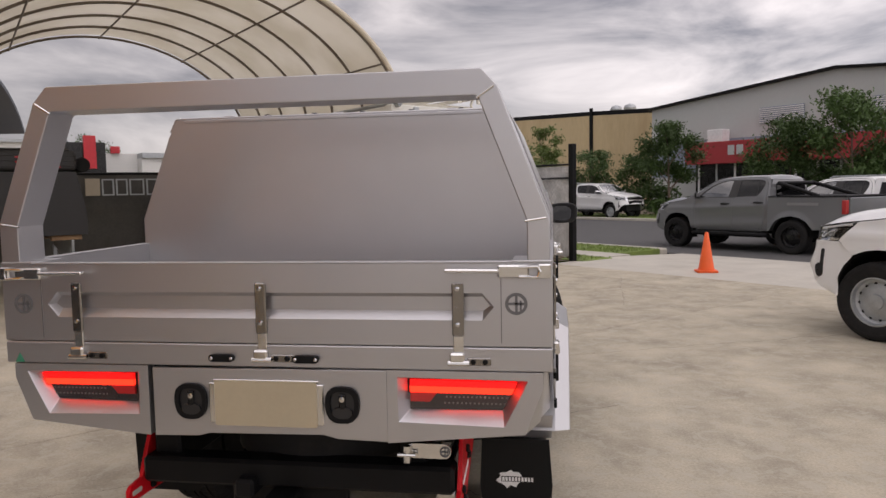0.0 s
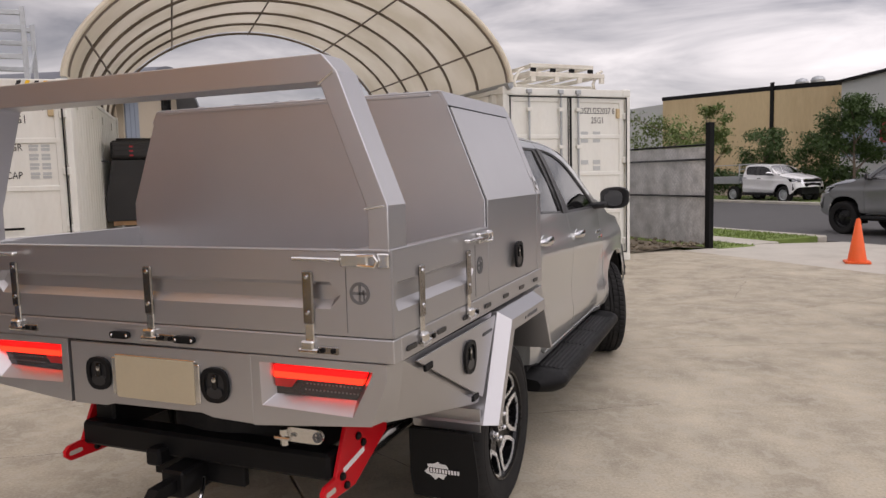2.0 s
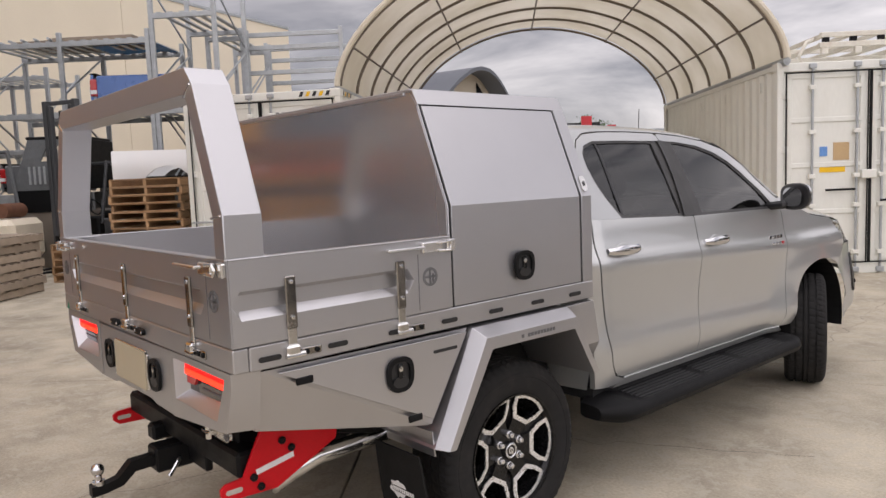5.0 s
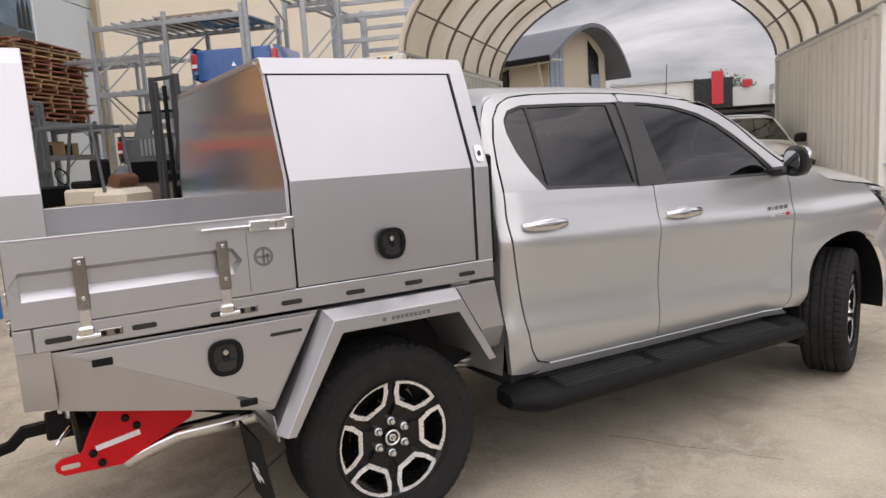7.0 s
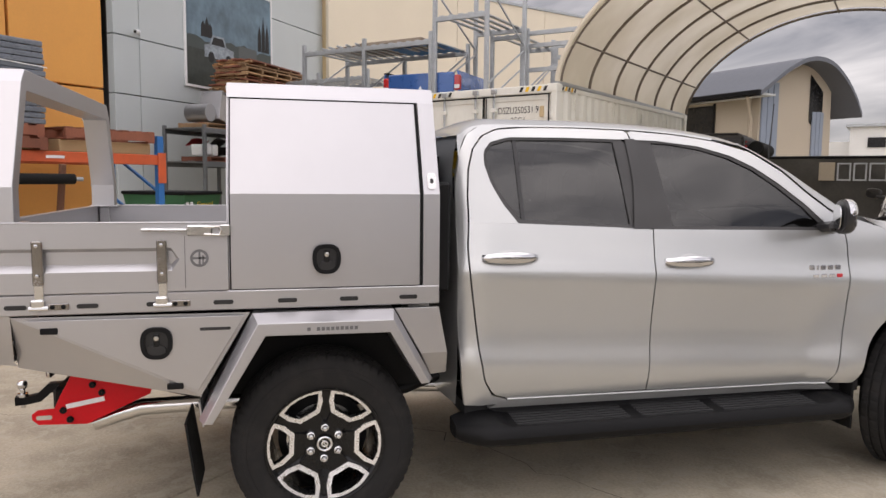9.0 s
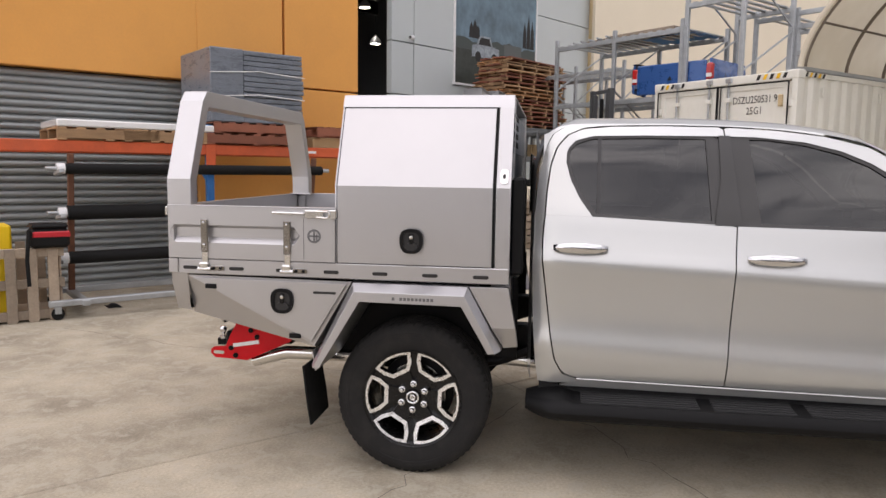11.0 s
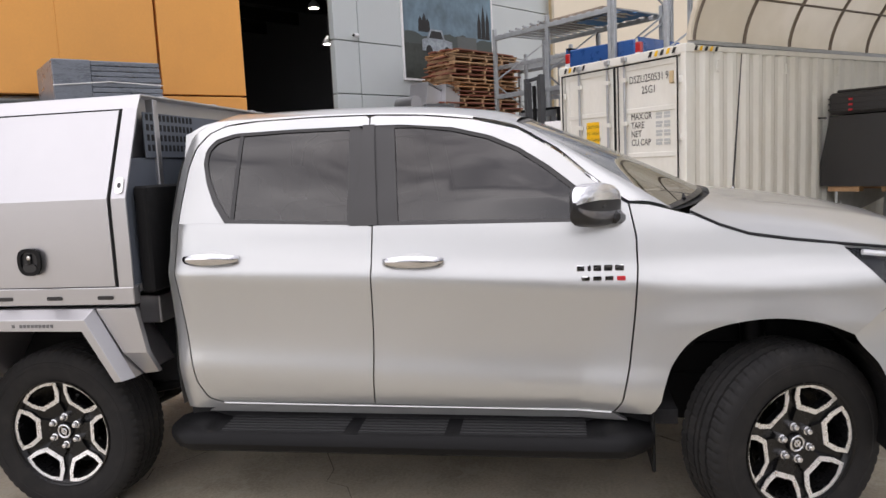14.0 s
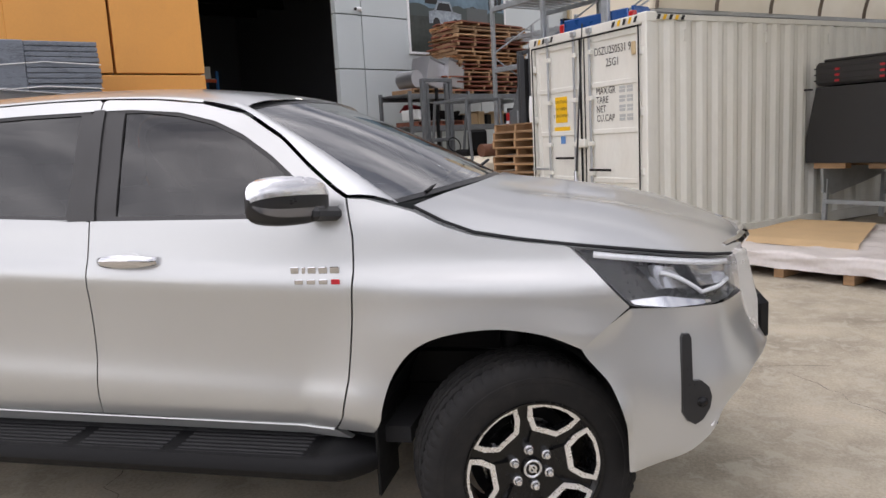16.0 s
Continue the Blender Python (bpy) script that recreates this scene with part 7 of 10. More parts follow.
for k in range(40):
    x, z = TC - 0.68 + 0.035 * k, 1.63
    for r in range(4):
        # holes are near-black patches, their shade put into the colour
        part("guard_hole", Geo().box((x, FRONT - 0.004, z + 0.045 * r), (x + 0.018, FRONT - 0.002, z + 0.045 * r + 0.028)), DARK, guard) if k > 27 else None
front = [(0.89, DECK), (0.89, 1.425), (0.82, 1.60)]
part("front_wall", Geo().prism([(TC + x, z) for x, z in front] + [(TC - x, z) for x, z in front[::-1]], -(FRONT - 0.014), -(FRONT - 0.03), pose(0, 0, 0, 90, 0, 0)), DARK_PLATE, truck, "dark blue-grey plate closing the canopy")
part("cable_box", Geo().box((TC + 0.52, FRONT, 1.02), (TC + 0.86, FRONT + 0.06, 1.48), None, 0.01), BLACK_PLASTIC, truck)
# badge on the front doors, as plain bars
for k, w in enumerate((0.030, 0.012, 0.030, 0.032, 0.034)):
    y = 2.318 + sum((0.042, 0.022, 0.040, 0.042, 0.044)[:k])
    part("door_badge", Geo().box((skin(y, 1.085), y, 1.072), (skin(y, 1.085) + 0.006, y + w, 1.096), None, 0.002), CHROME, truck)
for k in range(4):
    y = 2.335 + 0.045 * k
    part("door_badge", Geo().box((skin(y, 1.05) + 0.0, y, 1.036), (skin(y, 1.05) + 0.005, y + 0.032, 1.054), None, 0.002), CHROME if k < 3 else RED_MARK, truck)
# aerial on the far wing
aerial = part("aerial", Geo().tube([(-0.70, 3.23, 1.18), (-0.70, 3.235, 1.33), (-0.70, 3.28, 2.05)], [0.007, 0.006, 0.003], 8), BLACK_TRIM, truck, "thin black whip aerial")
part("aerial_spring", Geo().lathe([(0.001, 0), (0.012, 0.0), (0.012, 0.06), (0.001, 0.06)], 10, pose(-0.70, 3.232, 1.25)), CHROME, aerial)

# chassis, tow bar, spare wheel, recovery arms
for s in (1, -1):
    part("chassis_rail", Geo().box((min(s * 0.40, s * 0.50), -1.05, 0.56), (max(s * 0.40, s * 0.50), 3.6, 0.70), None, 0.01), BLACK_STEEL, truck)
    part("leaf_spring", Geo().tube([(s * 0.55, -0.68, 0.60), (s * 0.55, -0.35, 0.50), (s * 0.55, 0.0, 0.45), (s * 0.55, 0.4, 0.52), (s * 0.55, 0.62, 0.60)], 0.03, 8), BLACK_STEEL, truck)
    arm_line = [(-1.175, 0.492), (-1.15, 0.470), (-0.965, 0.462), (-0.715, 0.578), (-0.700, 0.64), (-0.72, 0.735), (-0.99, 0.735), (-1.06, 0.60), (-1.09, 0.535), (-1.155, 0.530), (-1.175, 0.515)]
    xa = 0.615 if s > 0 else -0.535
    arm = part("recovery_arm", Geo().prism([(y, z) for y, z in arm_line], -0.008, 0.008, Matrix.Translation((xa, 0, 0)) @ pose(0, 0, 0, 90, 0, 90)), RED_POWDER, truck, "red powder-coated recovery arm", bevel=0.003)
    part("arm_slot", Geo().prism(rounded(0.06, 0.018, 0.008), -0.0095, 0.0095, Matrix.Translation((xa, -1.128, 0.500)) @ pose(0, 0, 0, 90, 0, 90)), PATH_CONCRETE, arm)
    part("arm_label", Geo().box((-0.075, -0.010, -0.0095), (0.075, 0.010, 0.0095), Matrix.Translation((xa, -0.97, 0.555)) @ pose(0, 0, 0, 90, 0, 90) @ pose(0, 0, 0, 0, 0, 10)), WHITE_PRINT, arm)
    for y, z in ((-1.055, 0.528), (-1.03, 0.488), (-0.905, 0.595), (-0.94, 0.63), (-0.93, 0.69)):
        part("bolt", Geo().lathe([(0.014, -0.016), (0.014, 0.016), (0.010, 0.020), (0.001, 0.020)], 10, Matrix.Translation((xa, y, z)) @ pose(0, 0, 0, 0, 90, 0)), BLACK_STEEL, arm)
towbar = part("tow_bar", Geo().box((-0.52, -1.10, 0.520), (0.60, -1.00, 0.615), None, 0.012), BLACK_STEEL, truck, "black steel tow bar")
part("receiver", Geo().box((-0.045, -1.19, 0.415), (0.055, -0.92, 0.515), None, 0.008), BLACK_STEEL, towbar)
part("bar_gusset", Geo().box((-0.20, -1.06, 0.43), (0.22, -1.03, 0.55), None, 0.005), BLACK_STEEL, towbar)
part("trailer_plug", Geo().box((-0.155, -1.15, 0.50), (-0.085, -1.06, 0.565), None, 0.01), BLACK_PLASTIC, towbar)
part("hitch_pin", Geo().tube([(0.07, -1.10, 0.465), (0.09, -1.13, 0.44), (0.10, -1.16, 0.41)], 0.008, 8), CHROME, towbar)
tongue = part("tow_tongue", Geo().tube([(0.005, -1.17, 0.465), (0.005, -1.27, 0.462), (0.005, -1.32, 0.415), (0.005, -1.37, 0.405), (0.005, -1.425, 0.405)], [0.032, 0.032, 0.028, 0.026, 0.030], 4), BLACK_STEEL, truck, "black tow tongue with a chrome ball")
part("tow_ball", Geo().lathe([(0.001, 0.052), (0.012, 0.050), (0.021, 0.042), (0.025, 0.028), (0.021, 0.014), (0.013, 0.006), (0.013, -0.012), (0.024, -0.014), (0.024, -0.03), (0.012, -0.032), (0.012, -0.085), (0.001, -0.086)], 20, pose(0.005, -1.395, 0.452)), CHROME, tongue)
shack = part("plug_plate", Geo().prism(rounded(0.15, 0.05, 0.024), 0, 0.01, Matrix.Translation((0.52, -1.11, 0.680)) @ pose(0, 0, 0, 90, 0, 0)), STEEL, towbar, "bright plate with a round logo")
logo(shack, Matrix.Translation((0.575, -1.122, 0.680)) @ pose(0, 0, 0, 90, 0, 0), 0.018)
part("air_tap", Geo().tube([(0.45, -1.13, 0.70), (0.45, -1.13, 0.645)], 0.014, 8).tube([(0.42, -1.14, 0.672), (0.48, -1.14, 0.672)], 0.007, 8), STEEL, towbar)
g = Geo().lathe([(0.22, -0.10), (0.34, -0.11), (0.375, -0.07), (0.375, 0.07), (0.34, 0.11), (0.22, 0.10)], 40, pose(0.06, -0.66, 0.655), closed=True)
part("spare_wheel", g, BLACK_TYRE, truck, "black spare wheel slung under the tray")
part("exhaust", Geo().tube([(0.55, -0.955, 0.445), (0.55, -0.86, 0.475), (0.55, -0.76, 0.500), (0.55, -0.3, 0.505), (0.50, 0.4, 0.52), (0.46, 1.2, 0.46)], 0.036, 14), STEEL, truck, "stainless exhaust pipe")
part("rear_axle", Geo().tube([(-0.70, 0, 0.385), (-0.1, 0, 0.385), (0.1, 0, 0.385), (0.70, 0, 0.385)], [0.045, 0.10, 0.10, 0.045], 12), BLACK_STEEL, truck)
part("differential", Geo().lathe([(0.001, -0.13), (0.09, -0.11), (0.14, 0), (0.09, 0.13), (0.001, 0.14)], 16, pose(0.05, 0, 0.385, 90, 0, 0)), BLACK_STEEL, truck)
# near-black block added where the tray's underside lies in shade
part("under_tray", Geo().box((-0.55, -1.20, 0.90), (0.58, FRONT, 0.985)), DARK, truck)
part("crossmember", Geo().box((-0.72, FRONT - 0.1, 0.86), (0.74, FRONT, 0.985), None, 0.005), ALU, truck)
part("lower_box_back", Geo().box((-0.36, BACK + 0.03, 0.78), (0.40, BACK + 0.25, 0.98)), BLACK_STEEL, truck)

# ---- other vehicles ----
def pickup_bed(parent, paint, cover=True):
    """A steel tub with wheel arches, tail lamps and a tailgate."""
    for s in (1, -1):
        arch = [(-1.18, 0.62), (-0.50, 0.56), (-0.44, 0.64), (-0.36, 0.74), (-0.2, 0.83), (0.0, 0.86), (0.2, 0.83), (0.36, 0.74), (0.44, 0.64), (0.50, 0.52), (0.56, 0.50)]
        top = [(-1.20, 1.275), (0.56, 1.285)]
        to = lambda p: (0.862 + 0.02 * math.exp(-((p[1] - 0.66) / 0.25) ** 2) + 0.03 * max(0, 1 - abs(math.hypot(p[0], p[1] - 0.4) - 0.46) / 0.12), p[0], p[1])
        g = sheet(coons(arch, top, [(-1.18, 0.62), (-1.20, 1.275)], [(0.56, 0.50), (0.56, 1.285)], 50, 14), to, (-0.04, 0, 0))
        part("bed_side", g if s > 0 else g.mirror(), paint, parent)
        g = Geo().box((0.78, -1.205, 0.92), (0.885, -1.10, 1.22), None, 0.015)
        part("tail_lamp", g if s > 0 else g.mirror(), LAMP_RED_DIM, parent)
        liner = Geo()
        for k in range(18):
            p = [(-0.44 * math.cos(math.pi * q / 18), 0.40 + 0.46 * math.sin(math.pi * q / 18)) for q in (k, k + 1)]
            liner.add([(s * 0.87, *p[0]), (s * 0.87, *p[1]), (s * 0.5, *p[1]), (s * 0.5, *p[0])], [(0, 1, 2, 3)])
        part("arch_liner", liner, BLACK_PLASTIC, parent)
        part("bed_rail", Geo().box((s * 0.84 - 0.035, -1.2, 1.275), (s * 0.84 + 0.035, 0.55, 1.30), None, 0.008), BLACK_PLASTIC, parent)
    part("tailgate", Geo().box((-0.77, -1.225, 0.66), (0.77, -1.17, 1.27), None, 0.015), paint, parent)
    part("rear_bumper", Geo().box((-0.84, -1.30, 0.50), (0.84, -1.12, 0.64), None, 0.03), BLACK_PLASTIC, parent)
    part("bed_floor", Geo().box((-0.83, -1.18, 0.86), (0.83, 0.55, 0.90)), BLACK_PLASTIC, parent)
    if cover:
        part("tonneau_cover", Geo().box((-0.82, -1.18, 1.285), (0.82, 0.35, 1.315), None, 0.01), BLACK_PLASTIC, parent, "black tonneau cover")
        for s in (1, -1):
            part("sports_bar", Geo().tube([(s * 0.76, -0.55, 1.30), (s * 0.70, 0.15, 1.52), (s * 0.66, 0.42, 1.60)], 0.045, 10), BLACK_PLASTIC, parent)
        part("sports_bar", Geo().tube([(-0.66, 0.42, 1.60), (0.66, 0.42, 1.60)], 0.045, 10), BLACK_PLASTIC, parent)


def flat_tray(parent):
    """A low steel flatbed with mesh headboard and drop sides."""
    part("flatbed", Geo().box((-0.92, -1.5, 0.88), (0.92, 0.45, 0.96), None, 0.01), GALV, parent)
    for s in (1, -1):
        part("drop_side", Geo().box((s * 0.91 - 0.012, -1.5, 0.96), (s * 0.91 + 0.012, 0.42, 1.22), None, 0.005), GALV, parent)
    part("tailgate", Geo().box((-0.91, -1.51, 0.96), (0.91, -1.485, 1.22), None, 0.005), GALV, parent)
    for x in (-0.85, 0.0, 0.85):
        part("headboard_post", Geo().box((x - 0.025, 0.38, 0.96), (x + 0.025, 0.43, 1.80), None, 0.005), GALV, parent)
    for z in (1.3, 1.55, 1.78):
        part("headboard_bar", Geo().box((-0.87, 0.385, z), (0.87, 0.425, z + 0.04), None, 0.005), GALV, parent)
    for s in (1, -1):
        part("ladder_bar", Geo().tube([(s * 0.82, -1.45, 0.96), (s * 0.82, -1.42, 1.76), (s * 0.82, 0.4, 1.78)], 0.022, 8), GALV, parent)


def by_axle(x, y, heading, z=0.0):
    """The pose of a vehicle whose rear axle stands at x, y and whose nose points to heading."""
    return pose(x, y, z, 0, 0, heading - 90)


v = thing("pickup_truck", "dark grey double-cab pickup parked along the street kerb", "pickup truck", STREET @ by_axle(6.55, 14.75, 132, -0.10) @ Matrix.Diagonal((1.03, 1.05, 1.02, 1)))
cab_body(v, GREY_PAINT, 0, False, False, BLACK_GLOSS)
pickup_bed(v, GREY_PAINT)
part("tub_decal", Geo().box((-0.893, -0.62, 1.10), (-0.888, 0.08, 1.16)), material("faded_decal", (0.20, 0.20, 0.205), 0.5), v)
v = thing("pickup_truck", "white double-cab pickup with steel wheels, parked in the yard", "pickup truck", STREET @ by_axle(6.50, 2.28, 131))
cab_body(v, WHITE_PAINT, 0, False, False)
flat_tray(v)
v = thing("pickup_truck", "white double-cab pickup with a flat tray across the street", "pickup truck", STREET @ by_axle(1.35, 35.6, -46, -0.10))
cab_body(v, WHITE_PAINT, 0, False, True)
flat_tray(v)
v = thing("pickup_truck", "white pickup with a black bull bar under the fabric shelter", "pickup truck", by_axle(-6.62, 11.40, -46))
cab_body(v, WHITE_PAINT, 0, False, False)
pickup_bed(v, WHITE_PAINT)
for s in (1, -1):
    part("bull_bar", Geo().tube([(s * 0.90, 3.62, 0.86), (s * 0.90, 3.82, 0.98), (s * 0.80, 4.02, 1.02), (s * 0.45, 4.10, 1.08), (0, 4.12, 1.10)], 0.032, 8), BLACK_STEEL, v, "black tubular bull bar")
    part("bull_bar_upright", Geo().box((s * 0.42 - 0.03, 4.02, 0.45), (s * 0.42 + 0.03, 4.10, 1.08), None, 0.01), BLACK_STEEL, v)
part("cross_bar", Geo().box((-0.85, 3.98, 0.55), (0.85, 4.10, 0.80), None, 0.03), BLACK_STEEL, v)
for y in (0.9, 1.7):
    part("roof_rack_bar", Geo().box((-0.62, y, 1.80), (0.62, y + 0.06, 1.84), None, 0.01), BLACK_STEEL, v)
part("whip_aerial", Geo().tube([(0.55, 4.05, 1.05), (0.55, 4.03, 1.9)], 0.009, 6), BLACK_STEEL, v)
v = thing("wagon", "white station wagon with roof rails behind the grey pickup", "car", STREET @ by_axle(8.9, 15.2, 132, -0.10) @ Matrix.Diagonal((1.0, 0.95, 0.98, 1)))
cab_body(v, WHITE_PAINT, 0, True, False)
part("rear_body", Geo().box((-0.84, -0.85, 0.55), (0.84, 0.60, 1.28), None, 0.08), WHITE_PAINT, v)
part("rear_cabin", Geo().add([(-0.80, -0.80, 1.26), (0.80, -0.80, 1.26), (0.80, 0.62, 1.26), (-0.80, 0.62, 1.26), (-0.60, -0.50, 1.72), (0.60, -0.50, 1.72), (0.60, 0.62, 1.745), (-0.60, 0.62, 1.745)], [(0, 1, 5, 4), (1, 2, 6, 5), (2, 3, 7, 6), (3, 0, 4, 7), (4, 5, 6, 7)]), WHITE_PAINT, v, bevel=0.03)
for s in (1, -1):
    part("roof_rail", Geo().tube([(s * 0.58, -0.4, 1.76), (s * 0.58, -0.3, 1.80), (s * 0.58, 1.7, 1.80), (s * 0.58, 1.8, 1.76)], 0.02, 8), GALV, v)
    part("quarter_glass", Geo().add([(s * 0.785, -0.55, 1.32), (s * 0.785, 0.45, 1.32), (s * 0.655, 0.45, 1.64), (s * 0.66, -0.35, 1.62)], [(0, 1, 2, 3)]), BLACK_GLOSS, v)

# ---- traffic cone ----
CONE = material("cone_orange", (0.85, 0.12, 0.02), 0.5, vary=0.08)
cone = thing("traffic_cone", "bright orange traffic cone standing on the driveway edge", "traffic cone", pose(3.57, 9.85, 0.0))
part("base", Geo().prism(rounded(0.36, 0.36, 0.05), 0.0, 0.03), CONE, cone)
part("cone", Geo().lathe([(0.14, 0.03), (0.135, 0.05), (0.03, 0.69), (0.022, 0.70), (0.022, 0.68)], 32), CONE, cone)

# ---- boundary fence ----
FENCE = material("shade_cloth", (0.58, 0.57, 0.56), 0.9, vary=0.3, scale=3.0, fine=24, stain=(0.24, 0.23, 0.22), stain_amount=0.65, stain_scale=3.5, bump=0.2, bump_scale=25)
fence = thing("fence", "chain-wire boundary fence lined with torn grey shade cloth", "fence", STREET @ yard_pose(9.2, 7.5))
part("gate_post", Geo().box((-0.06, -0.06, 0), (0.06, 0.06, 2.42), None, 0.008), BLACK_STEEL, fence, "black square steel gate post")
for k in range(1, 6):
    part("post", Geo().tube([(0, 2.9 * k, 0), (0, 2.9 * k, 2.05)], 0.028, 10), BLACK_STEEL, fence)
for z in (1.0, 1.72, 2.0):
    part("fence_rail", Geo().tube([(0, 0.02, z), (0, 15, z)], 0.02, 8), BLACK_STEEL, fence)
part("cloth", Geo().grid(lambda s, t: (0.035 + 0.02 * noise.noise(Vector((s * 24, t * 4, 1))), lerp(0.1, 14.6, s), lerp(0.06, 1.97, t)), 80, 12), FENCE, fence, "torn grey shade cloth")
g = Geo()
for k in range(64):
    a = 0.09 * k
    g.beam((-0.02, a, 0.05), (-0.02, a + 0.95, 1.0), 0.004, 0.004)
    g.beam((-0.02, a + 0.95, 0.05), (-0.02, a, 1.0), 0.004, 0.004)
    g.beam((-0.02, a, 1.0), (-0.02, a + 0.95, 1.95), 0.004, 0.004)
    g.beam((-0.02, a + 0.95, 1.0), (-0.02, a, 1.95), 0.004, 0.004)
part("chain_wire", g, GALV, fence, "galvanised chain wire", kind="stuff")

# ---- buildings across the street ----
shed = thing("warehouse", "grey gabled warehouse with a red fascia and tall louvres", "building", STREET @ yard_pose(38, 0))
prof = [(27.9, 0), (27.9, 6.5), (16.0, 7.52), (-4.0, 5.7), (-4.0, 0)]
g = Geo().prism([(d, z) for d, z in prof][::-1], 0, 30, pose(0, 0, 0, 90, 0, 90))
part("wall", g, SHED_GREY, shed)
part("blue_band", Geo().box((-0.05, -4, 2.0), (0.0, 27.8, 4.25)), SHED_BLUE, shed)
for (d0, z0), (d1, z1) in (((28.1, 6.50), (16.0, 7.55)), ((16.0, 7.55), (-4.3, 5.7))):
    part("roof_edge", Geo().beam((-0.12, d0, z0), (-0.12, d1, z1), 0.35, 0.14), BLACK_STEEL, shed)
for d0 in (17.7, 11.5, 5.3):
    lv = part("louvre", Geo().box((-0.08, d0, 4.95), (-0.01, d0 + 2.6, 5.85)), SHED_BLUE, shed)
    for k in range(8):
        part("slat", Geo().box((-0.14, d0, 4.98 + 0.11 * k), (-0.07, d0 + 2.6, 5.03 + 0.11 * k)), WHITE_PRINT, lv)
part("red_fascia", Geo().box((-1.6, 4.0, 2.72), (-0.05, 24.2, 4.0), None, 0.02), RED_FASCIA, shed, "dark red fascia")
for k in range(2):
    part("number_bar", Geo().box((-1.64, 20.9 - 0.55 * k, 3.2), (-1.6, 21.3 - 0.55 * k, 3.75)), SHED_GREY, shed)
part("shopfront", Geo().box((-0.9, 4.2, 0), (-0.2, 23.9, 2.72)), BLACK_GLOSS, shed)
for k in range(17):
    part("mullion", Geo().box((-0.98, 4.4 + 1.2 * k, 0), (-0.88, 4.5 + 1.2 * k, 2.72)), WHITE_PRINT if k % 3 else SHED_GREY, shed)
part("air_conditioner", Geo().box((-1.3, 21.9, 4.0), (-0.5, 22.9, 4.75), None, 0.03), WHITE_PRINT, shed)
tan = thing("warehouse", "tall tan concrete warehouse with rust stains and roof ventilators", "building", STREET @ yard_pose(44, 0))
part("wall", Geo().prism([(38.75, 0), (51.3, 0), (51.3, 8.0), (38.75, 7.5)], 0, 40, pose(0, 0, 0, 90, 0, 90)), TAN_WALL, tan)
part("wall", Geo().prism([(26.0, 0), (38.55, 0), (38.55, 7.48), (26.0, 6.85)], 0, 40, pose(0, 0, 0, 90, 0, 90)), TAN_WALL, tan)
part("downpipe", Geo().box((-0.12, 38.5, 0), (0.0, 38.8, 7.95)), BLACK_STEEL, tan)
part("capping", Geo().beam((0.05, 26, 6.88), (0.05, 38.65, 7.52), 0.12, 0.34), BLACK_STEEL, tan)
part("capping", Geo().beam((0.05, 38.65, 7.52), (0.05, 51.4, 8.03), 0.12, 0.34), BLACK_STEEL, tan)
part("side_wall", Geo().box((0.3, 51.3, 0), (40, 62, 7.6)), SHED_GREY, tan)
for d0 in (36.9, 35.5):
    vent = part("roof_ventilator", Geo().lathe([(0.25, -0.3), (0.25, 0.1), (0.46, 0.2), (0.50, 0.45), (0.38, 0.66), (0.1, 0.76), (0.001, 0.77)], 20, pose(1.0, d0, 7.3)), GALV, tan)
far = thing("warehouse", "long pale warehouse row on the street's far horizon", "building", yard_pose(0, 0))
part("wall", Geo().box((40, -60, 0), (60, -6, 6.5)), SHED_GREY, far)
part("roof", Geo().box((39.6, -60.4, 6.5), (60.4, -5.6, 6.8)), GALV, far)
# added out of view; white and low to brighten reflections in the truck's side
unseen_neighbour = thing("warehouse", "plain white block added out of view on the yard's open side", "building", yard_pose(0, 0))
part("wall", Geo().box((14, -46, 0), (34, -20, 4.2)), WHITE_WALL, unseen_neighbour)
part("roof", Geo().box((13.7, -46.3, 4.2), (34.3, -19.7, 4.45)), GALV, unseen_neighbour)

# ---- trees and hedges ----
LEAF = material("leaf", (0.060, 0.105, 0.030), 0.6, vary=0.3, scale=1.5, fine=12, random_tint=0.2, specular=0.3)
LEAF_LIGHT = material("young_leaf", (0.12, 0.165, 0.045), 0.6, vary=0.3, scale=1.5, fine=12, specular=0.3)
BARK = material("bark", (0.16, 0.12, 0.09), 0.9, vary=0.3, scale=5, fine=40, bump=0.4)


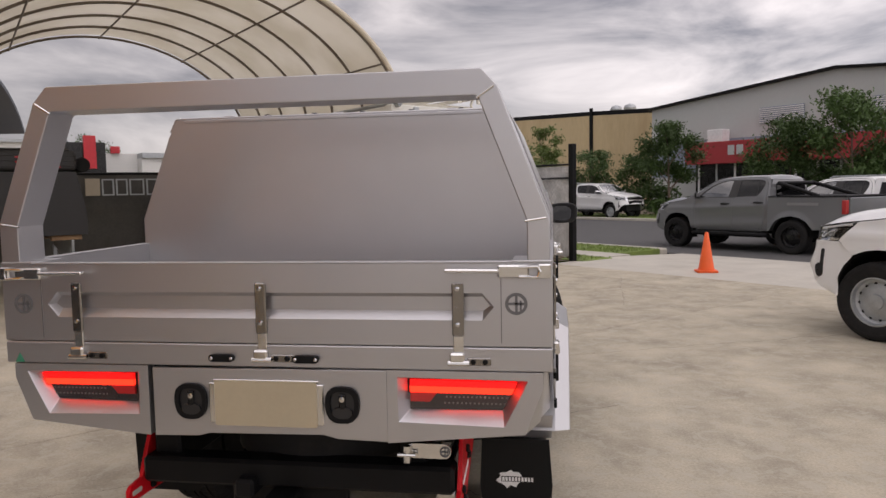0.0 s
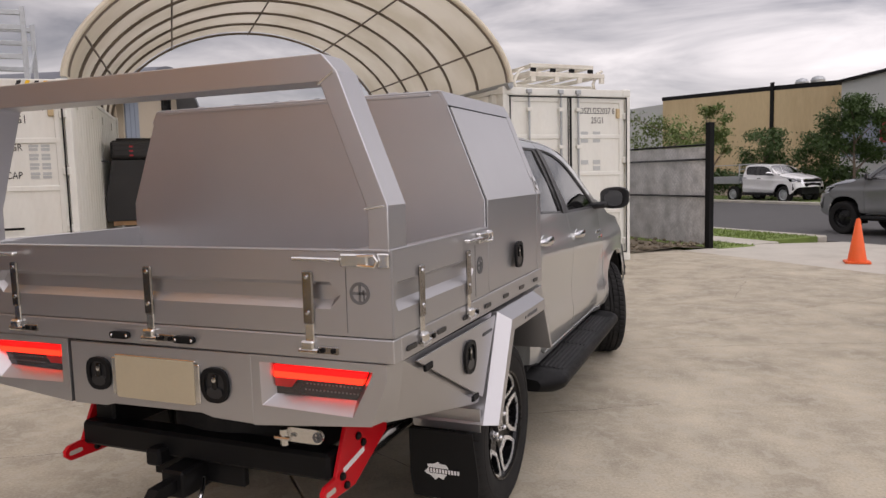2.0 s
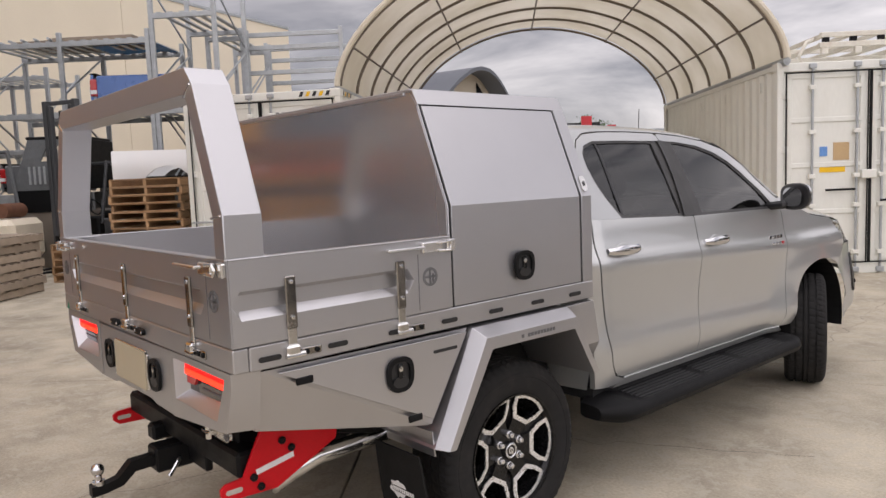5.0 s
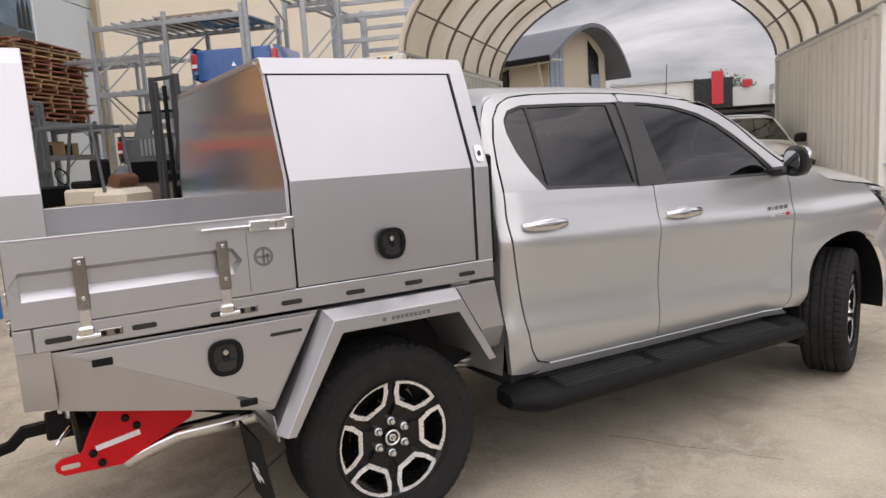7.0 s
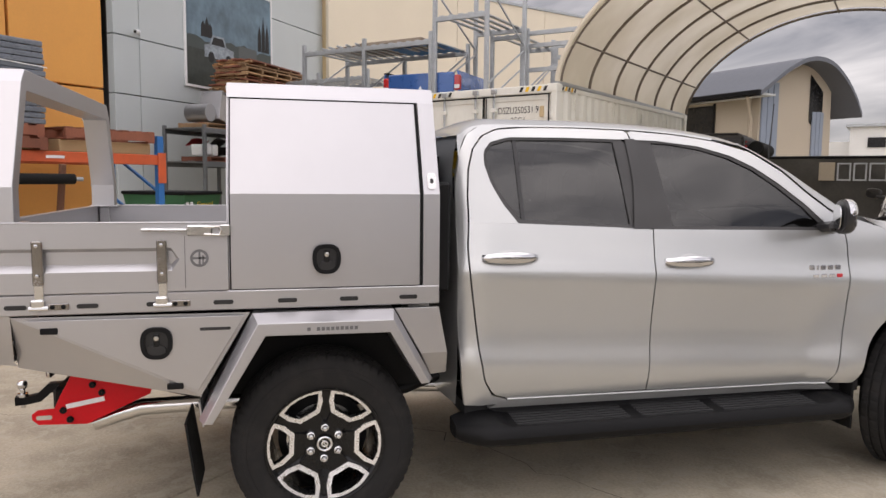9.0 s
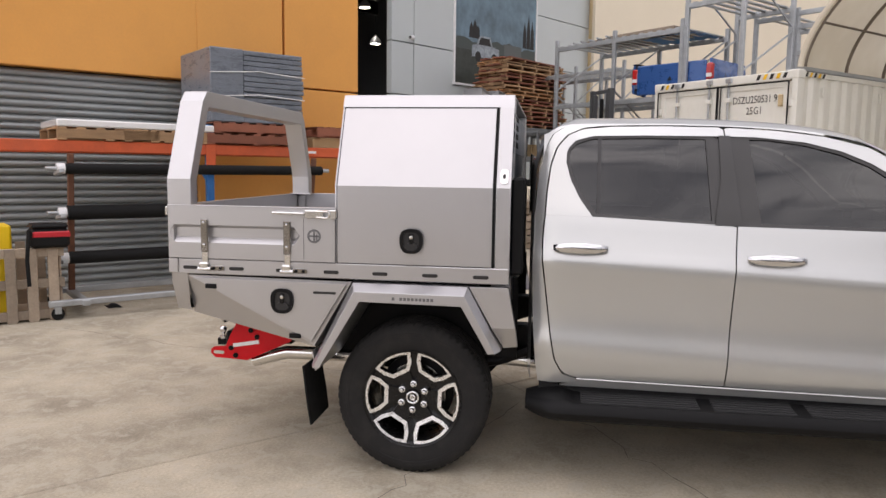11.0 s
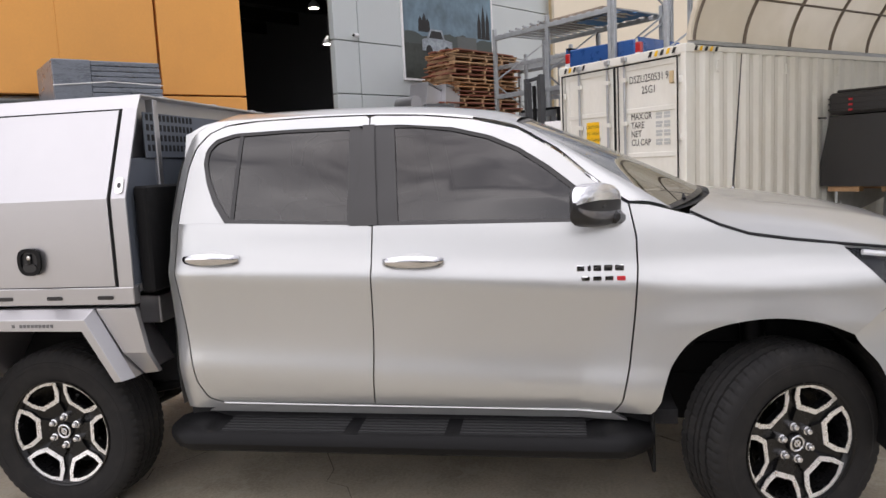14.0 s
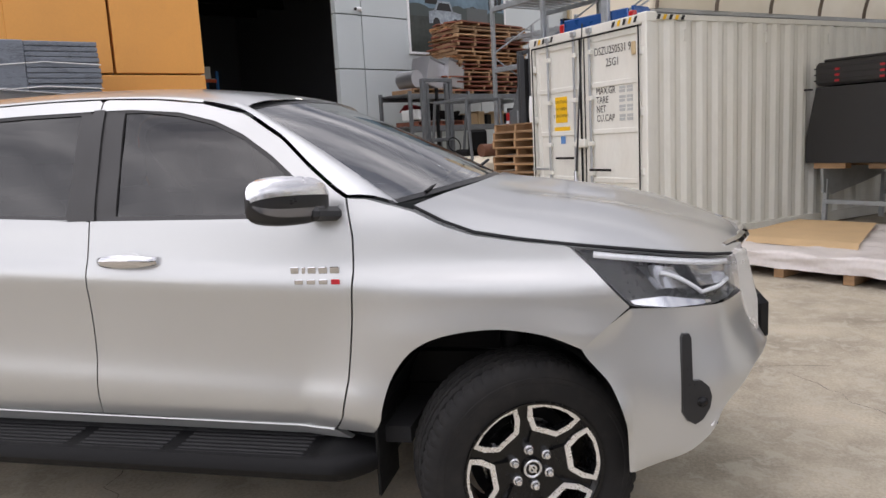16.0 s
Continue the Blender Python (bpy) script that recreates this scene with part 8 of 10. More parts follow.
def tree(name, label, u, d, height, width, leaf, n, seed, trunk=0.32, gaps=0.35):
    rnd = random.Random(seed)
    t = thing(name, label, "tree", STREET @ yard_pose(u, d))
    g = Geo()
    lean = Vector((rnd.uniform(-0.1, 0.1), rnd.uniform(-0.1, 0.1), 0))
    stem = [Vector((0, 0, 0)) + lean * (k / 6) * height * 0.6 + Vector((0, 0, height * 0.75 * k / 6)) for k in range(7)]
    r0 = 0.035 * height * 0.5
    g.tube(stem, [r0 * (1 - 0.12 * k) for k in range(7)], 8)
    tips = []
    for k in range(9):
        base = stem[2 + k % 5] + Vector((0, 0, rnd.uniform(-0.1, 0.3)))
        a = k * 2.4 + rnd.uniform(-0.4, 0.4)
        reach = width * 0.5 * rnd.uniform(0.45, 0.9)
        tip = Vector((math.cos(a) * reach, math.sin(a) * reach, min(height * 0.95, base.z + rnd.uniform(0.25, 0.5) * height * 0.6)))
        g.tube([base, base.lerp(tip, 0.5) + Vector((0, 0, 0.08)), tip], [r0 * 0.4, r0 * 0.26, r0 * 0.1], 6)
        tips.append(tip)
    part("trunk", g, BARK, t)
    tips += [Vector((rnd.uniform(-0.2, 0.2) * width, rnd.uniform(-0.2, 0.2) * width, height * rnd.uniform(0.75, 0.97))) for _ in range(4)]
    tips += [Vector((rnd.uniform(-0.33, 0.33) * width, rnd.uniform(-0.33, 0.33) * width, height * rnd.uniform(trunk + 0.08, 0.8))) for _ in range(9)]
    leaves = Geo()
    for _ in range(int(n * 2.6)):
        c = tips[rnd.randrange(len(tips))]
        spread = width * 0.092 * (1 - gaps * 0.3)
        p = c + Vector((rnd.gauss(0, spread), rnd.gauss(0, spread), rnd.gauss(0, spread * 0.8)))
        if p.z < height * trunk or p.z > height * 1.03:
            continue
        s = rnd.uniform(0.05, 0.10) * (0.7 + 0.08 * height)
        q = Euler((rnd.uniform(-1.2, 1.2), rnd.uniform(-1.2, 1.2), rnd.uniform(0, 6.28))).to_matrix()
        leaves.add([p + q @ Vector(w) for w in ((-s, 0, 0), (0, -s * 0.45, s * 0.1), (s, 0, 0), (0, s * 0.45, s * 0.1))], [(0, 1, 2, 3)])
    part("crown", leaves, leaf, t, sharp=180)
    return t


tree("tree", "young street tree with a thin open crown", 27.3, 26.9, 4.9, 2.3, LEAF_LIGHT, 1100, 1, 0.40, 0.8)
tree("tree", "thin pale green sapling beside the street", 27.6, 29.6, 3.7, 2.4, LEAF_LIGHT, 600, 11, 0.35, 0.9)
tree("tree", "small round street tree beside the far verge", 28.0, 24.1, 3.4, 2.6, LEAF, 1500, 2, 0.30)
tree("tree", "bushy dark green street tree with a bare trunk", 28.2, 19.2, 4.45, 3.0, LEAF, 3400, 3, 0.36)
tree("tree", "low dark green tree behind the verge", 29.4, 22.0, 3.1, 2.6, LEAF, 1800, 4, 0.15)
tree("tree", "dense dark green tree in front of the red fascia", 28.4, 13.2, 4.2, 3.6, LEAF, 3600, 5, 0.25)
tree("tree", "tall dense dark green tree in front of the warehouse", 28.2, 10.6, 4.95, 3.8, LEAF, 3800, 6, 0.2)
tree("tree", "straggly pale green tree behind the fence", 20.2, 22.0, 3.9, 4.4, LEAF_LIGHT, 1100, 7, 0.4, 0.9)
tree("tree", "small green tree beyond the fence", 19.0, 27.0, 3.6, 3.6, LEAF_LIGHT, 1200, 8, 0.35, 0.6)
tree("tree", "distant green tree behind the white buildings", 7.6, 46.0, 5.2, 3.0, LEAF, 900, 9, 0.3)
tree("tree", "dark green street tree further along the verge", 28.5, 5.0, 4.6, 4.5, LEAF, 2600, 10, 0.2)


def hedge(name, label, u0, u1, d0, d1, h, n, seed):
    rnd, g = random.Random(seed), Geo()
    for _ in range(n):
        x, y = rnd.uniform(u0, u1), rnd.uniform(d0, d1)
        top = h * (0.72 + 0.28 * noise.noise(Vector((x * 0.7, y * 0.7, seed))) + 0.12 * rnd.random())
        p, s = Vector((x, y, rnd.random() ** 0.6 * top)), rnd.uniform(0.07, 0.16)
        q = Euler((rnd.uniform(-1.2, 1.2), rnd.uniform(-1.2, 1.2), rnd.uniform(0, 6.28))).to_matrix()
        g.add([p + q @ Vector(w) for w in ((-s, 0, 0), (0, -s * 0.5, 0), (s, 0, 0), (0, s * 0.5, 0))], [(0, 1, 2, 3)])
    return solid(name, g, LEAF, label, "hedge", STREET @ yard_pose(0, 0), kind="stuff", sharp=180)


hedge("hedge", "uneven dark green hedge in front of the warehouses", 29.0, 30.6, 2, 15.4, 2.3, 9000, 21)
hedge("hedge", "low dark green shrubs along the far verge", 29.2, 30.6, 20.2, 34, 1.7, 5500, 22)
hedge("hedge", "low mixed shrubs in a bed before the shopfront", 27.6, 28.8, 15.4, 20.2, 0.95, 2200, 23)

# ---- building with a curved roof, and far offices beyond the shelter ----
curved = thing("office_building", "tan office building with a curved grey metal roof", "building", NORTH @ yard_pose(-1.5, 22.6, 0, 60))
arc = [(-0.75, 4.30), (-0.2, 4.66), (0.5, 5.10), (1.25, 5.44), (1.95, 5.58), (2.7, 5.48), (3.4, 5.08), (4.0, 4.50), (4.4, 3.88)]
line = [(p.x, p.y) for p in spline(arc, 28)]
n = len(line)
g = Geo()
g.v = [(x, y, z + o) for o in (0, -0.14) for y in (-0.75, 10) for x, z in line]
for i in range(n - 1):
    g.f += [(i, n + i, n + i + 1, i + 1), (2 * n + i, 2 * n + i + 1, 3 * n + i + 1, 3 * n + i), (i, i + 1, 2 * n + i + 1, 2 * n + i)]
part("roof", g, material("curved_roof_metal", (0.13, 0.14, 0.16), 0.55, metal=0.2, vary=0.1), curved, "curved blue-grey metal roof", sharp=60)
gable = [(0.0, 0), (3.9, 0)] + [(x, z - 0.13) for x, z in line[::-1] if 0.0 <= x <= 3.9]
part("gable_wall", Geo().prism(gable, -0.3, 0.0, pose(0, 0, 0, 90, 0, 0)), CREAM_DIM, curved)
part("eave_wall", Geo().box((0.0, 0.31, 0), (0.3, 9.5, 4.62)), CREAM_DIM, curved)
part("far_wall", Geo().box((3.6, 0.31, 0), (3.9, 9.5, 4.4)), CREAM_DIM, curved)
part("soffit", Geo().box((-0.70, -0.70, 4.20), (0.0, 9.8, 4.26)), SHED_GREY, curved)
part("gutter", Geo().box((-0.84, -0.74, 4.20), (-0.70, 9.9, 4.36), None, 0.02), BLACK_STEEL, curved)
part("downpipe", Geo().tube([(-0.7, -0.2, 4.22), (-0.12, 0.1, 3.5), (-0.10, 0.1, 0)], 0.05, 8), CREAM_DIM, curved)
for x0, x1, z1 in ((0.18, 1.0, 4.75), (2.75, 3.35, 3.9)):
    for k in range(3):
        w0 = lerp(x0, x1, k / 3)
        part("steel_cladding", Geo().box((w0 + 0.01, -0.06, 0), (lerp(x0, x1, (k + 1) / 3) - 0.01, 0.0, z1), None, 0.012), SHED_BLUE, curved, "blue-grey steel cladding")
part("window", Geo().add([(2.60, -0.02, 3.55), (3.30, -0.02, 3.0), (3.30, -0.02, 4.6), (2.60, -0.02, 5.15)], [(0, 1, 2, 3)]), BLACK_GLOSS, curved)
win = part("window", Geo().box((-0.03, 1.7, 2.7), (0.0, 3.6, 4.1)), BLACK_GLOSS, curved)
part("window_frame", Geo().box((-0.05, 1.64, 2.64), (-0.02, 1.72, 4.16)), BLACK_STEEL, win)
part("window_frame", Geo().box((-0.05, 1.64, 2.62), (-0.02, 3.66, 2.70)), BLACK_STEEL, win)
offices = thing("office_building", "low white office buildings with a dark glazed end", "building", NORTH @ yard_pose(0, 40))
part("wall", Geo().box((0.3, 0, 0), (4.6, 8, 4.35)), WHITE_WALL, offices)
part("glazed_end", Geo().box((4.6, -0.3, 0), (6.6, 8, 4.4)), BLACK_GLOSS, offices)
part("red_column", Geo().box((5.5, -0.5, 3.0), (6.1, -0.3, 4.75)), RED_MARK, offices, "red sign column")
part("wall", Geo().box((6.6, 3, 0), (9.0, 11, 4.0)), WHITE_WALL, offices)
part("red_sign", Geo().box((7.5, 2.8, 4.0), (8.0, 3.0, 4.4)), RED_MARK, offices)
for x in (1.1, 2.4):
    part("window", Geo().box((x, -0.05, 3.3), (x + 0.8, 0.02, 3.8)), BLACK_GLOSS, offices)
part("roof", Geo().box((0.1, -0.2, 4.35), (4.8, 8.2, 4.5)), GALV, offices)
long_white = thing("warehouse", "long white roofed warehouse beyond the yard", "building", NORTH @ yard_pose(0, 46))
part("wall", Geo().box((-16, 0, 0), (0, 14, 3.9)), WHITE_WALL, long_white)
part("wall", Geo().box((9, -4, 0), (24, 14, 3.7)), WHITE_WALL, long_white)
part("roof", Geo().box((9, -4.2, 3.7), (24, 14, 4.0)), GALV, long_white)
back_fence = thing("fence", "dark shade-cloth fence with leaning window frames behind the shelter", "fence", yard_pose(0, 14.2))
part("cloth", Geo().grid(lambda s, t: (lerp(-9, 8.5, s), 0.08 * noise.noise(Vector((s * 30, t * 3, 2))), lerp(0, 1.99, t)), 90, 10), TARP, back_fence, "wrinkled dark tarpaulin")
part("fence_rail", Geo().tube([(-9, 0, 2.02), (8.5, 0, 2.02)], 0.03, 8), BLACK_STEEL, back_fence)
for k in range(8):
    part("post", Geo().tube([(-9 + 2.5 * k, 0.12, 0), (-9 + 2.5 * k, 0.12, 2.05)], 0.03, 8), BLACK_STEEL, back_fence)
solid("hanging_board", Geo().box((1.53, -0.03, 1.54), (1.82, 0.0, 1.91), None, 0.005), CREAM_DIM, "beige board hung on the fence", "board", yard_pose(0, 14.02))
for x0, x1 in ((1.86, 2.11), (2.15, 2.39), (2.43, 2.74), (2.79, 3.08), (3.13, 3.42)):
    solid("picture_frame", Geo().ring([(x0, 1.54), (x1, 1.54), (x1, 1.90), (x0, 1.90)], [(x0 + 0.03, 1.57), (x1 - 0.03, 1.57), (x1 - 0.03, 1.87), (x0 + 0.03, 1.87)], 0.0, 0.03, pose(0, 0, 0, 90, 0, 0)), GALV, "empty pale metal frame hung on the fence", "frame", yard_pose(0, 14.02), group="frames on the fence")

# ---- black canopy on a stand beside the container ----
bc_m = yard_pose(-0.235, 10.0)
bc = thing("canopy", "black powder-coated pickup canopy on timber blocks beside the container", "canopy", bc_m)
prof = [(-0.99, 0.91), (0.99, 0.91), (0.99, 1.27), (0.86, 1.94), (-0.86, 1.94), (-0.99, 1.27)]
part("body", Geo().prism(prof, -1.9, 0.0, pose(0, 0, 0, 90, 0, 0)), BLACK_SATIN, bc, bevel=0.006, sharp=10)
part("lid", Geo().box((-0.87, -0.03, 1.96), (0.87, 1.93, 2.27), None, 0.04), BLACK_SATIN, bc, "black lid with red latches")
part("lid_ridge", Geo().box((-0.78, 0.02, 2.27), (0.78, 1.87, 2.31), None, 0.02), BLACK_SATIN, bc)
for z in (2.02, 2.10, 2.18):
    part("lid_rib", Geo().box((-0.876, -0.036, z), (0.876, 1.936, z + 0.018), None, 0.006), BLACK_SATIN, bc)
for x in (-0.55, 0.03, 0.60):
    for q in range(3):
        part("red_latch", Geo().box((x - 0.03, -0.05, 2.0 + 0.075 * q), (x + 0.03, -0.03, 2.03 + 0.075 * q), None, 0.004), RED_MARK, bc)
for y in (0.2, 0.95, 1.7):
    for q in range(3):
        part("red_latch", Geo().box((0.868, y - 0.03, 2.0 + 0.075 * q), (0.89, y + 0.03, 2.03 + 0.075 * q), None, 0.004), RED_MARK, bc)
part("side_bracket", Geo().beam((-0.90, -0.02, 1.92), (-1.16, -0.02, 1.93), 0.025, 0.025), BLACK_SATIN, bc)
part("rolled_bag", Geo().lathe([(0.001, 0), (0.11, 0.0), (0.125, 0.02), (0.125, 1.5), (0.11, 1.52), (0.001, 1.52)], 16, pose(1.02, 0.3, 2.06, -90, 0, 0)), BLACK_RUBBER, bc)
stand = thing("work_stand", "grey steel trestle stand with timber blocks", "stand", bc_m)
for x in (-0.75, 0.75):
    part("side_plate", Geo().prism([(0.02, 0.50), (0.25, 0.46), (1.0, 0.56), (1.6, 0.66), (1.85, 0.83), (0.0, 0.83)], -0.02, 0.02, Matrix.Translation((x, 0, 0)) @ pose(0, 0, 0, 90, 0, 90)), GALV, stand, bevel=0.004)
    for y in (0.08, 1.65):
        part("leg", Geo().beam((x, y, 0.0), (x, y + 0.05, 0.68), 0.06, 0.06, 0.006), GALV, stand)
for y in (0.05, 1.63):
    part("rail", Geo().box((-0.75, y, 0.34), (0.75, y + 0.06, 0.40), None, 0.006), GALV, stand)
for y in (0.1, 0.9, 1.7):
    for x0, x1 in ((-0.90, -0.45), (-0.15, 0.25), (0.45, 0.90)):
        solid("timber_block", Geo().box((x0, -0.05, 0.83), (x1, 0.10, 0.91), None, 0.006), WOOD, "pale timber block under the black canopy", "timber block", bc_m @ Matrix.Translation((0, y, 0)), group="blocks under the canopy")

# ---- pallets ----
board_cache = {}


def pallet(name, label, m, wood, w=1.16, l=1.16, group="pallets", boards=7):
    """A timber pallet: boards over three bearers."""
    p = thing(name, label, "pallet", m, group=group)
    key = (w, l, wood.name)
    if key not in board_cache:
        board_cache[key] = (Geo().box((-w / 2, -0.048, 0), (w / 2, 0.048, 0.018), None, 0.003).mesh("board", wood), Geo().box((-0.022, -l / 2, 0), (0.022, l / 2, 0.095), None, 0.003).mesh("bearer", wood))
    board, bearer = board_cache[key]
    for k in range(boards):
        part("board", board, None, p, m=Matrix.Translation((0, -l / 2 + 0.05 + (l - 0.1) * k / (boards - 1), 0.113)))
    for k in (0, 1, 2):
        part("board", board, None, p, m=Matrix.Translation((0, -l / 2 + 0.05 + (l - 0.1) * k / 2, 0.0)))
        part("bearer", bearer, None, p, m=Matrix.Translation((-w / 2 + 0.022 + (w - 0.044) * k / 2, 0, 0.018)))
    return p


def pallet_stack(name, label, u, d, z, n, wood, seed, w=1.16, l=1.16, turn=0.0, group="pallets", base=Matrix.Identity(4)):
    rnd = random.Random(seed)
    first = None
    for k in range(n):
        m = base @ yard_pose(u + rnd.uniform(-0.03, 0.03), d + rnd.uniform(-0.03, 0.03), z + 0.1315 * k, turn + rnd.uniform(-2, 2))
        first = pallet(name, label, m, wood, w, l, group) if first is None else copy_thing(first, m)


pallet_stack("pallet", "stacked timber pallet beside the container", -4.78, 8.2, 0.0, 13, WOOD, 31, group="pallets beside the container")
pallet_stack("pallet", "weathered stacked timber pallet in the yard", -7.0, 6.9, 0.0, 7, WOOD_GREY, 32, group="pallets in the yard")
pallet_stack("pallet", "stacked timber pallet near the forklift", -6.3, 9.0, 0.0, 5, WOOD, 33, group="pallets near the forklift")

# ---- sheets under plastic in front of the container ----
sk = thing("sheet_stack", "stack of aluminium sheets under torn plastic and cardboard on bearers", "sheet stack", yard_pose(0.85, 7.78, 0, 5))
for x in (-1.05, -0.45, 0.2, 0.85):
    part("bearer", Geo().box((x, -1.16, 0), (x + 0.10, 1.12, 0.10), None, 0.006), WOOD, sk)
part("end_cap", Geo().box((0.86, -1.20, 0.03), (0.96, -1.14, 0.09), None, 0.01), material("yellow_cap", (0.75, 0.55, 0.03), 0.5), sk)
part("pallet_deck", Geo().box((-1.22, -1.15, 0.10), (1.22, 1.12, 0.125), None, 0.004), WOOD_GREY, sk)
part("sheets", Geo().box((-1.20, -1.12, 0.125), (1.20, 1.10, 0.235), None, 0.006), ALU_TREAD, sk)


def wrap_fn(s, t):
    """Plastic over the sheets, hanging down along the near edge."""
    x, q = lerp(-1.26, 1.26, s), lerp(-1.0, 1.0, t)
    crease = noise.noise(Vector((s * 7, t * 16, 5))) + 0.5 * noise.noise(Vector((s * 19, t * 34, 8)))
    if t < 0.12:
        f = t / 0.12
        return (x, -1.17 + 0.025 * crease - 0.02 * (1 - f), lerp(0.10, 0.25, f) + 0.008 * crease)
    return (x, lerp(-1.16, 1.14, (t - 0.12) / 0.88), 0.258 + 0.020 * crease + 0.03 * max(0.0, noise.noise(Vector((s * 3, t * 3, 1)))))


part("plastic_wrap", Geo().grid(wrap_fn, 60, 70), PLASTIC_WRAP, sk, "crumpled white plastic wrap", sharp=60)
part("cardboard", Geo().grid(lambda s, t: (lerp(-1.24, lerp(0.15, -0.35, t), s), lerp(-0.74, 0.95, t), 0.305 + 0.012 * noise.noise(Vector((s * 3, t * 3, 7))) - (0.05 if t < 0.02 else 0)), 14, 18), CARD, sk, "flat brown cardboard sheet")

# ---- galvanised racks behind the container ----
def rack(name, label, u0, u1, d0, d1, levels, top, bays, deck=True):
    r = thing(name, label, "rack", yard_pose(0, 0))
    for k in range(bays + 1):
        u = lerp(u0, u1, k / bays)
        for d in (d0, d1):
            part("post", Geo().box((u - 0.045, d - 0.04, 0), (u + 0.045, d + 0.04, top), None, 0.006), GALV, r)
        for q in range(int(top / 1.1)):
            a, b = (d0, d1) if q % 2 else (d1, d0)
            part("brace", Geo().beam((u, a, 0.2 + 1.1 * q), (u, b, 1.2 + 1.1 * q), 0.03, 0.03), GALV, r)
    for z in levels:
        for d in (d0, d1):
            part("beam", Geo().box((u0, d - 0.035, z - 0.10), (u1, d + 0.035, z), None, 0.006), GALV, r)
        if deck:
            for k in range(int((u1 - u0) / 0.24)):
                part("deck_slat", Geo().box((u0 + 0.1 + 0.24 * k, d0, z + 0.002), (u0 + 0.2 + 0.24 * k, d1, z + 0.028)), GALV, r)
    return r


rack("storage_rack", "galvanised steel storage rack holding vehicle tubs", -9.7, -6.05, 11.0, 12.7, (3.14, 4.56), 4.74, 2)
rack("storage_rack", "tall galvanised steel rack with a high slatted deck", -5.95, -4.67, 11.0, 12.9, (3.14, 5.02), 5.85, 1)
rack("storage_rack", "tall galvanised steel rack behind the slatted deck", -5.6, -4.8, 13.1, 15.0, (4.92,), 5.1, 1)
rack("storage_rack", "galvanised steel frame reaching behind the container", -4.72, -2.55, 13.2, 15.0, (4.14, 4.70, 4.99), 5.06, 1, False)
rack("storage_rack", "galvanised steel frame beside the cream wall", -13.6, -10.0, 14.0, 15.4, (2.6, 4.4), 4.6, 2)
for k in range(5):
    solid("steel_tube", Geo().tube([(0, -0.8 - 0.05 * k, 0.03), (0, 0.75, 0.03)], 0.028, 8), GALV, "loose galvanised tube lying on the rack deck", "tube", yard_pose(-9.2 + 0.22 * k, 11.85, 4.59, 4 * k), group="tubes on the rack")
    solid("timber_board", Geo().box((-0.9, -0.07, 0), (0.9, 0.07, 0.05), None, 0.006), WOOD_GREY, "weathered board lying on the rack deck", "board", yard_pose(-8.1, 11.2 + 0.3 * k, 4.59, 3 * k - 5), group="boards on the rack")
lc = solid("pallet_board", Geo().box((-0.9, -0.6, 0), (0.9, 0.6, 0.12), None, 0.01), WOOD_GREY, "weathered timber skid on the rack", "skid", yard_pose(-7.4, 11.9, 4.59))
solid("blue_tarp", Geo().grid(lambda s, t: (lerp(-0.7, 0.7, s), lerp(-0.5, 0.5, t), 0.10 + 0.10 * math.sin(math.pi * s) * math.sin(math.pi * t) + 0.03 * noise.noise(Vector((s * 7, t * 7, 1)))), 24, 18), material("blue_tarp", (0.05, 0.22, 0.5), 0.6), "crumpled blue tarpaulin on the rack", "tarpaulin", yard_pose(-6.75, 11.9, 4.42))


def tub(name, label, m, paint, lamps=True):
    """A pickup's load tub, stored on its own: tailgate towards -y."""
    t = thing(name, label, "pickup tub", m)
    for s in (1, -1):
        arch = [(0.0, 0.05), (0.48, 0.0), (0.55, 0.14), (0.72, 0.28), (0.92, 0.33), (1.12, 0.28), (1.28, 0.14), (1.34, 0.0), (1.55, 0.0)]
        g = sheet(coons(arch, [(0.0, 0.60), (1.55, 0.60)], [(0.0, 0.05), (0.0, 0.60)], [(1.55, 0.0), (1.55, 0.60)], 40, 8), lambda p: (0.86 + 0.03 * math.sin(math.pi * p[1] / 0.6), p[0], p[1]), (-0.05, 0, 0))
        part("bed_side", g if s > 0 else g.mirror(), paint, t)
        if lamps:
            part("tail_lamp", Geo().box((s * 0.82 - 0.06, -0.03, 0.22), (s * 0.82 + 0.07, 0.08, 0.52), None, 0.02), LAMP_RED_DIM, t)
            part("reverse_lamp", Geo().box((s * 0.82 - 0.05, -0.034, 0.26), (s * 0.82 + 0.06, -0.02, 0.33)), WHITE_PRINT, t)
    part("tailgate", Geo().box((-0.76, -0.03, 0.0), (0.76, 0.03, 0.58), None, 0.02), paint, t)
    part("tailgate_badge", Geo().prism([(0, 0.34), (-0.05, 0.25), (0.05, 0.25)], 0.031, 0.034, pose(0, 0, 0, 90, 0, 0)), CHROME, t)
    part("bed_floor", Geo().box((-0.82, 0.0, 0.1), (0.82, 1.55, 0.14)), BLACK_PLASTIC, t)
    part("bed_rail", Geo().box((-0.88, 0.0, 0.60), (-0.76, 1.55, 0.63), None, 0.01), BLACK_PLASTIC, t)
    return t


tub("pickup_tub", "blue pickup tub with red tail lamps stored on the rack", yard_pose(-6.34, 11.05, 3.20, 6) @ Matrix.Diagonal((1.08, 1, 1.12, 1)), BLUE_PAINT)
tub("pickup_tub", "white pickup tub stored on the pallets beside the container", yard_pose(-6.15, 9.75, 1.62, -75), WHITE_PAINT, False)
tub("pickup_tub", "grey pickup tub stored under the rack", yard_pose(-8.6, 11.2, 1.55, 4), GREY_PAINT)
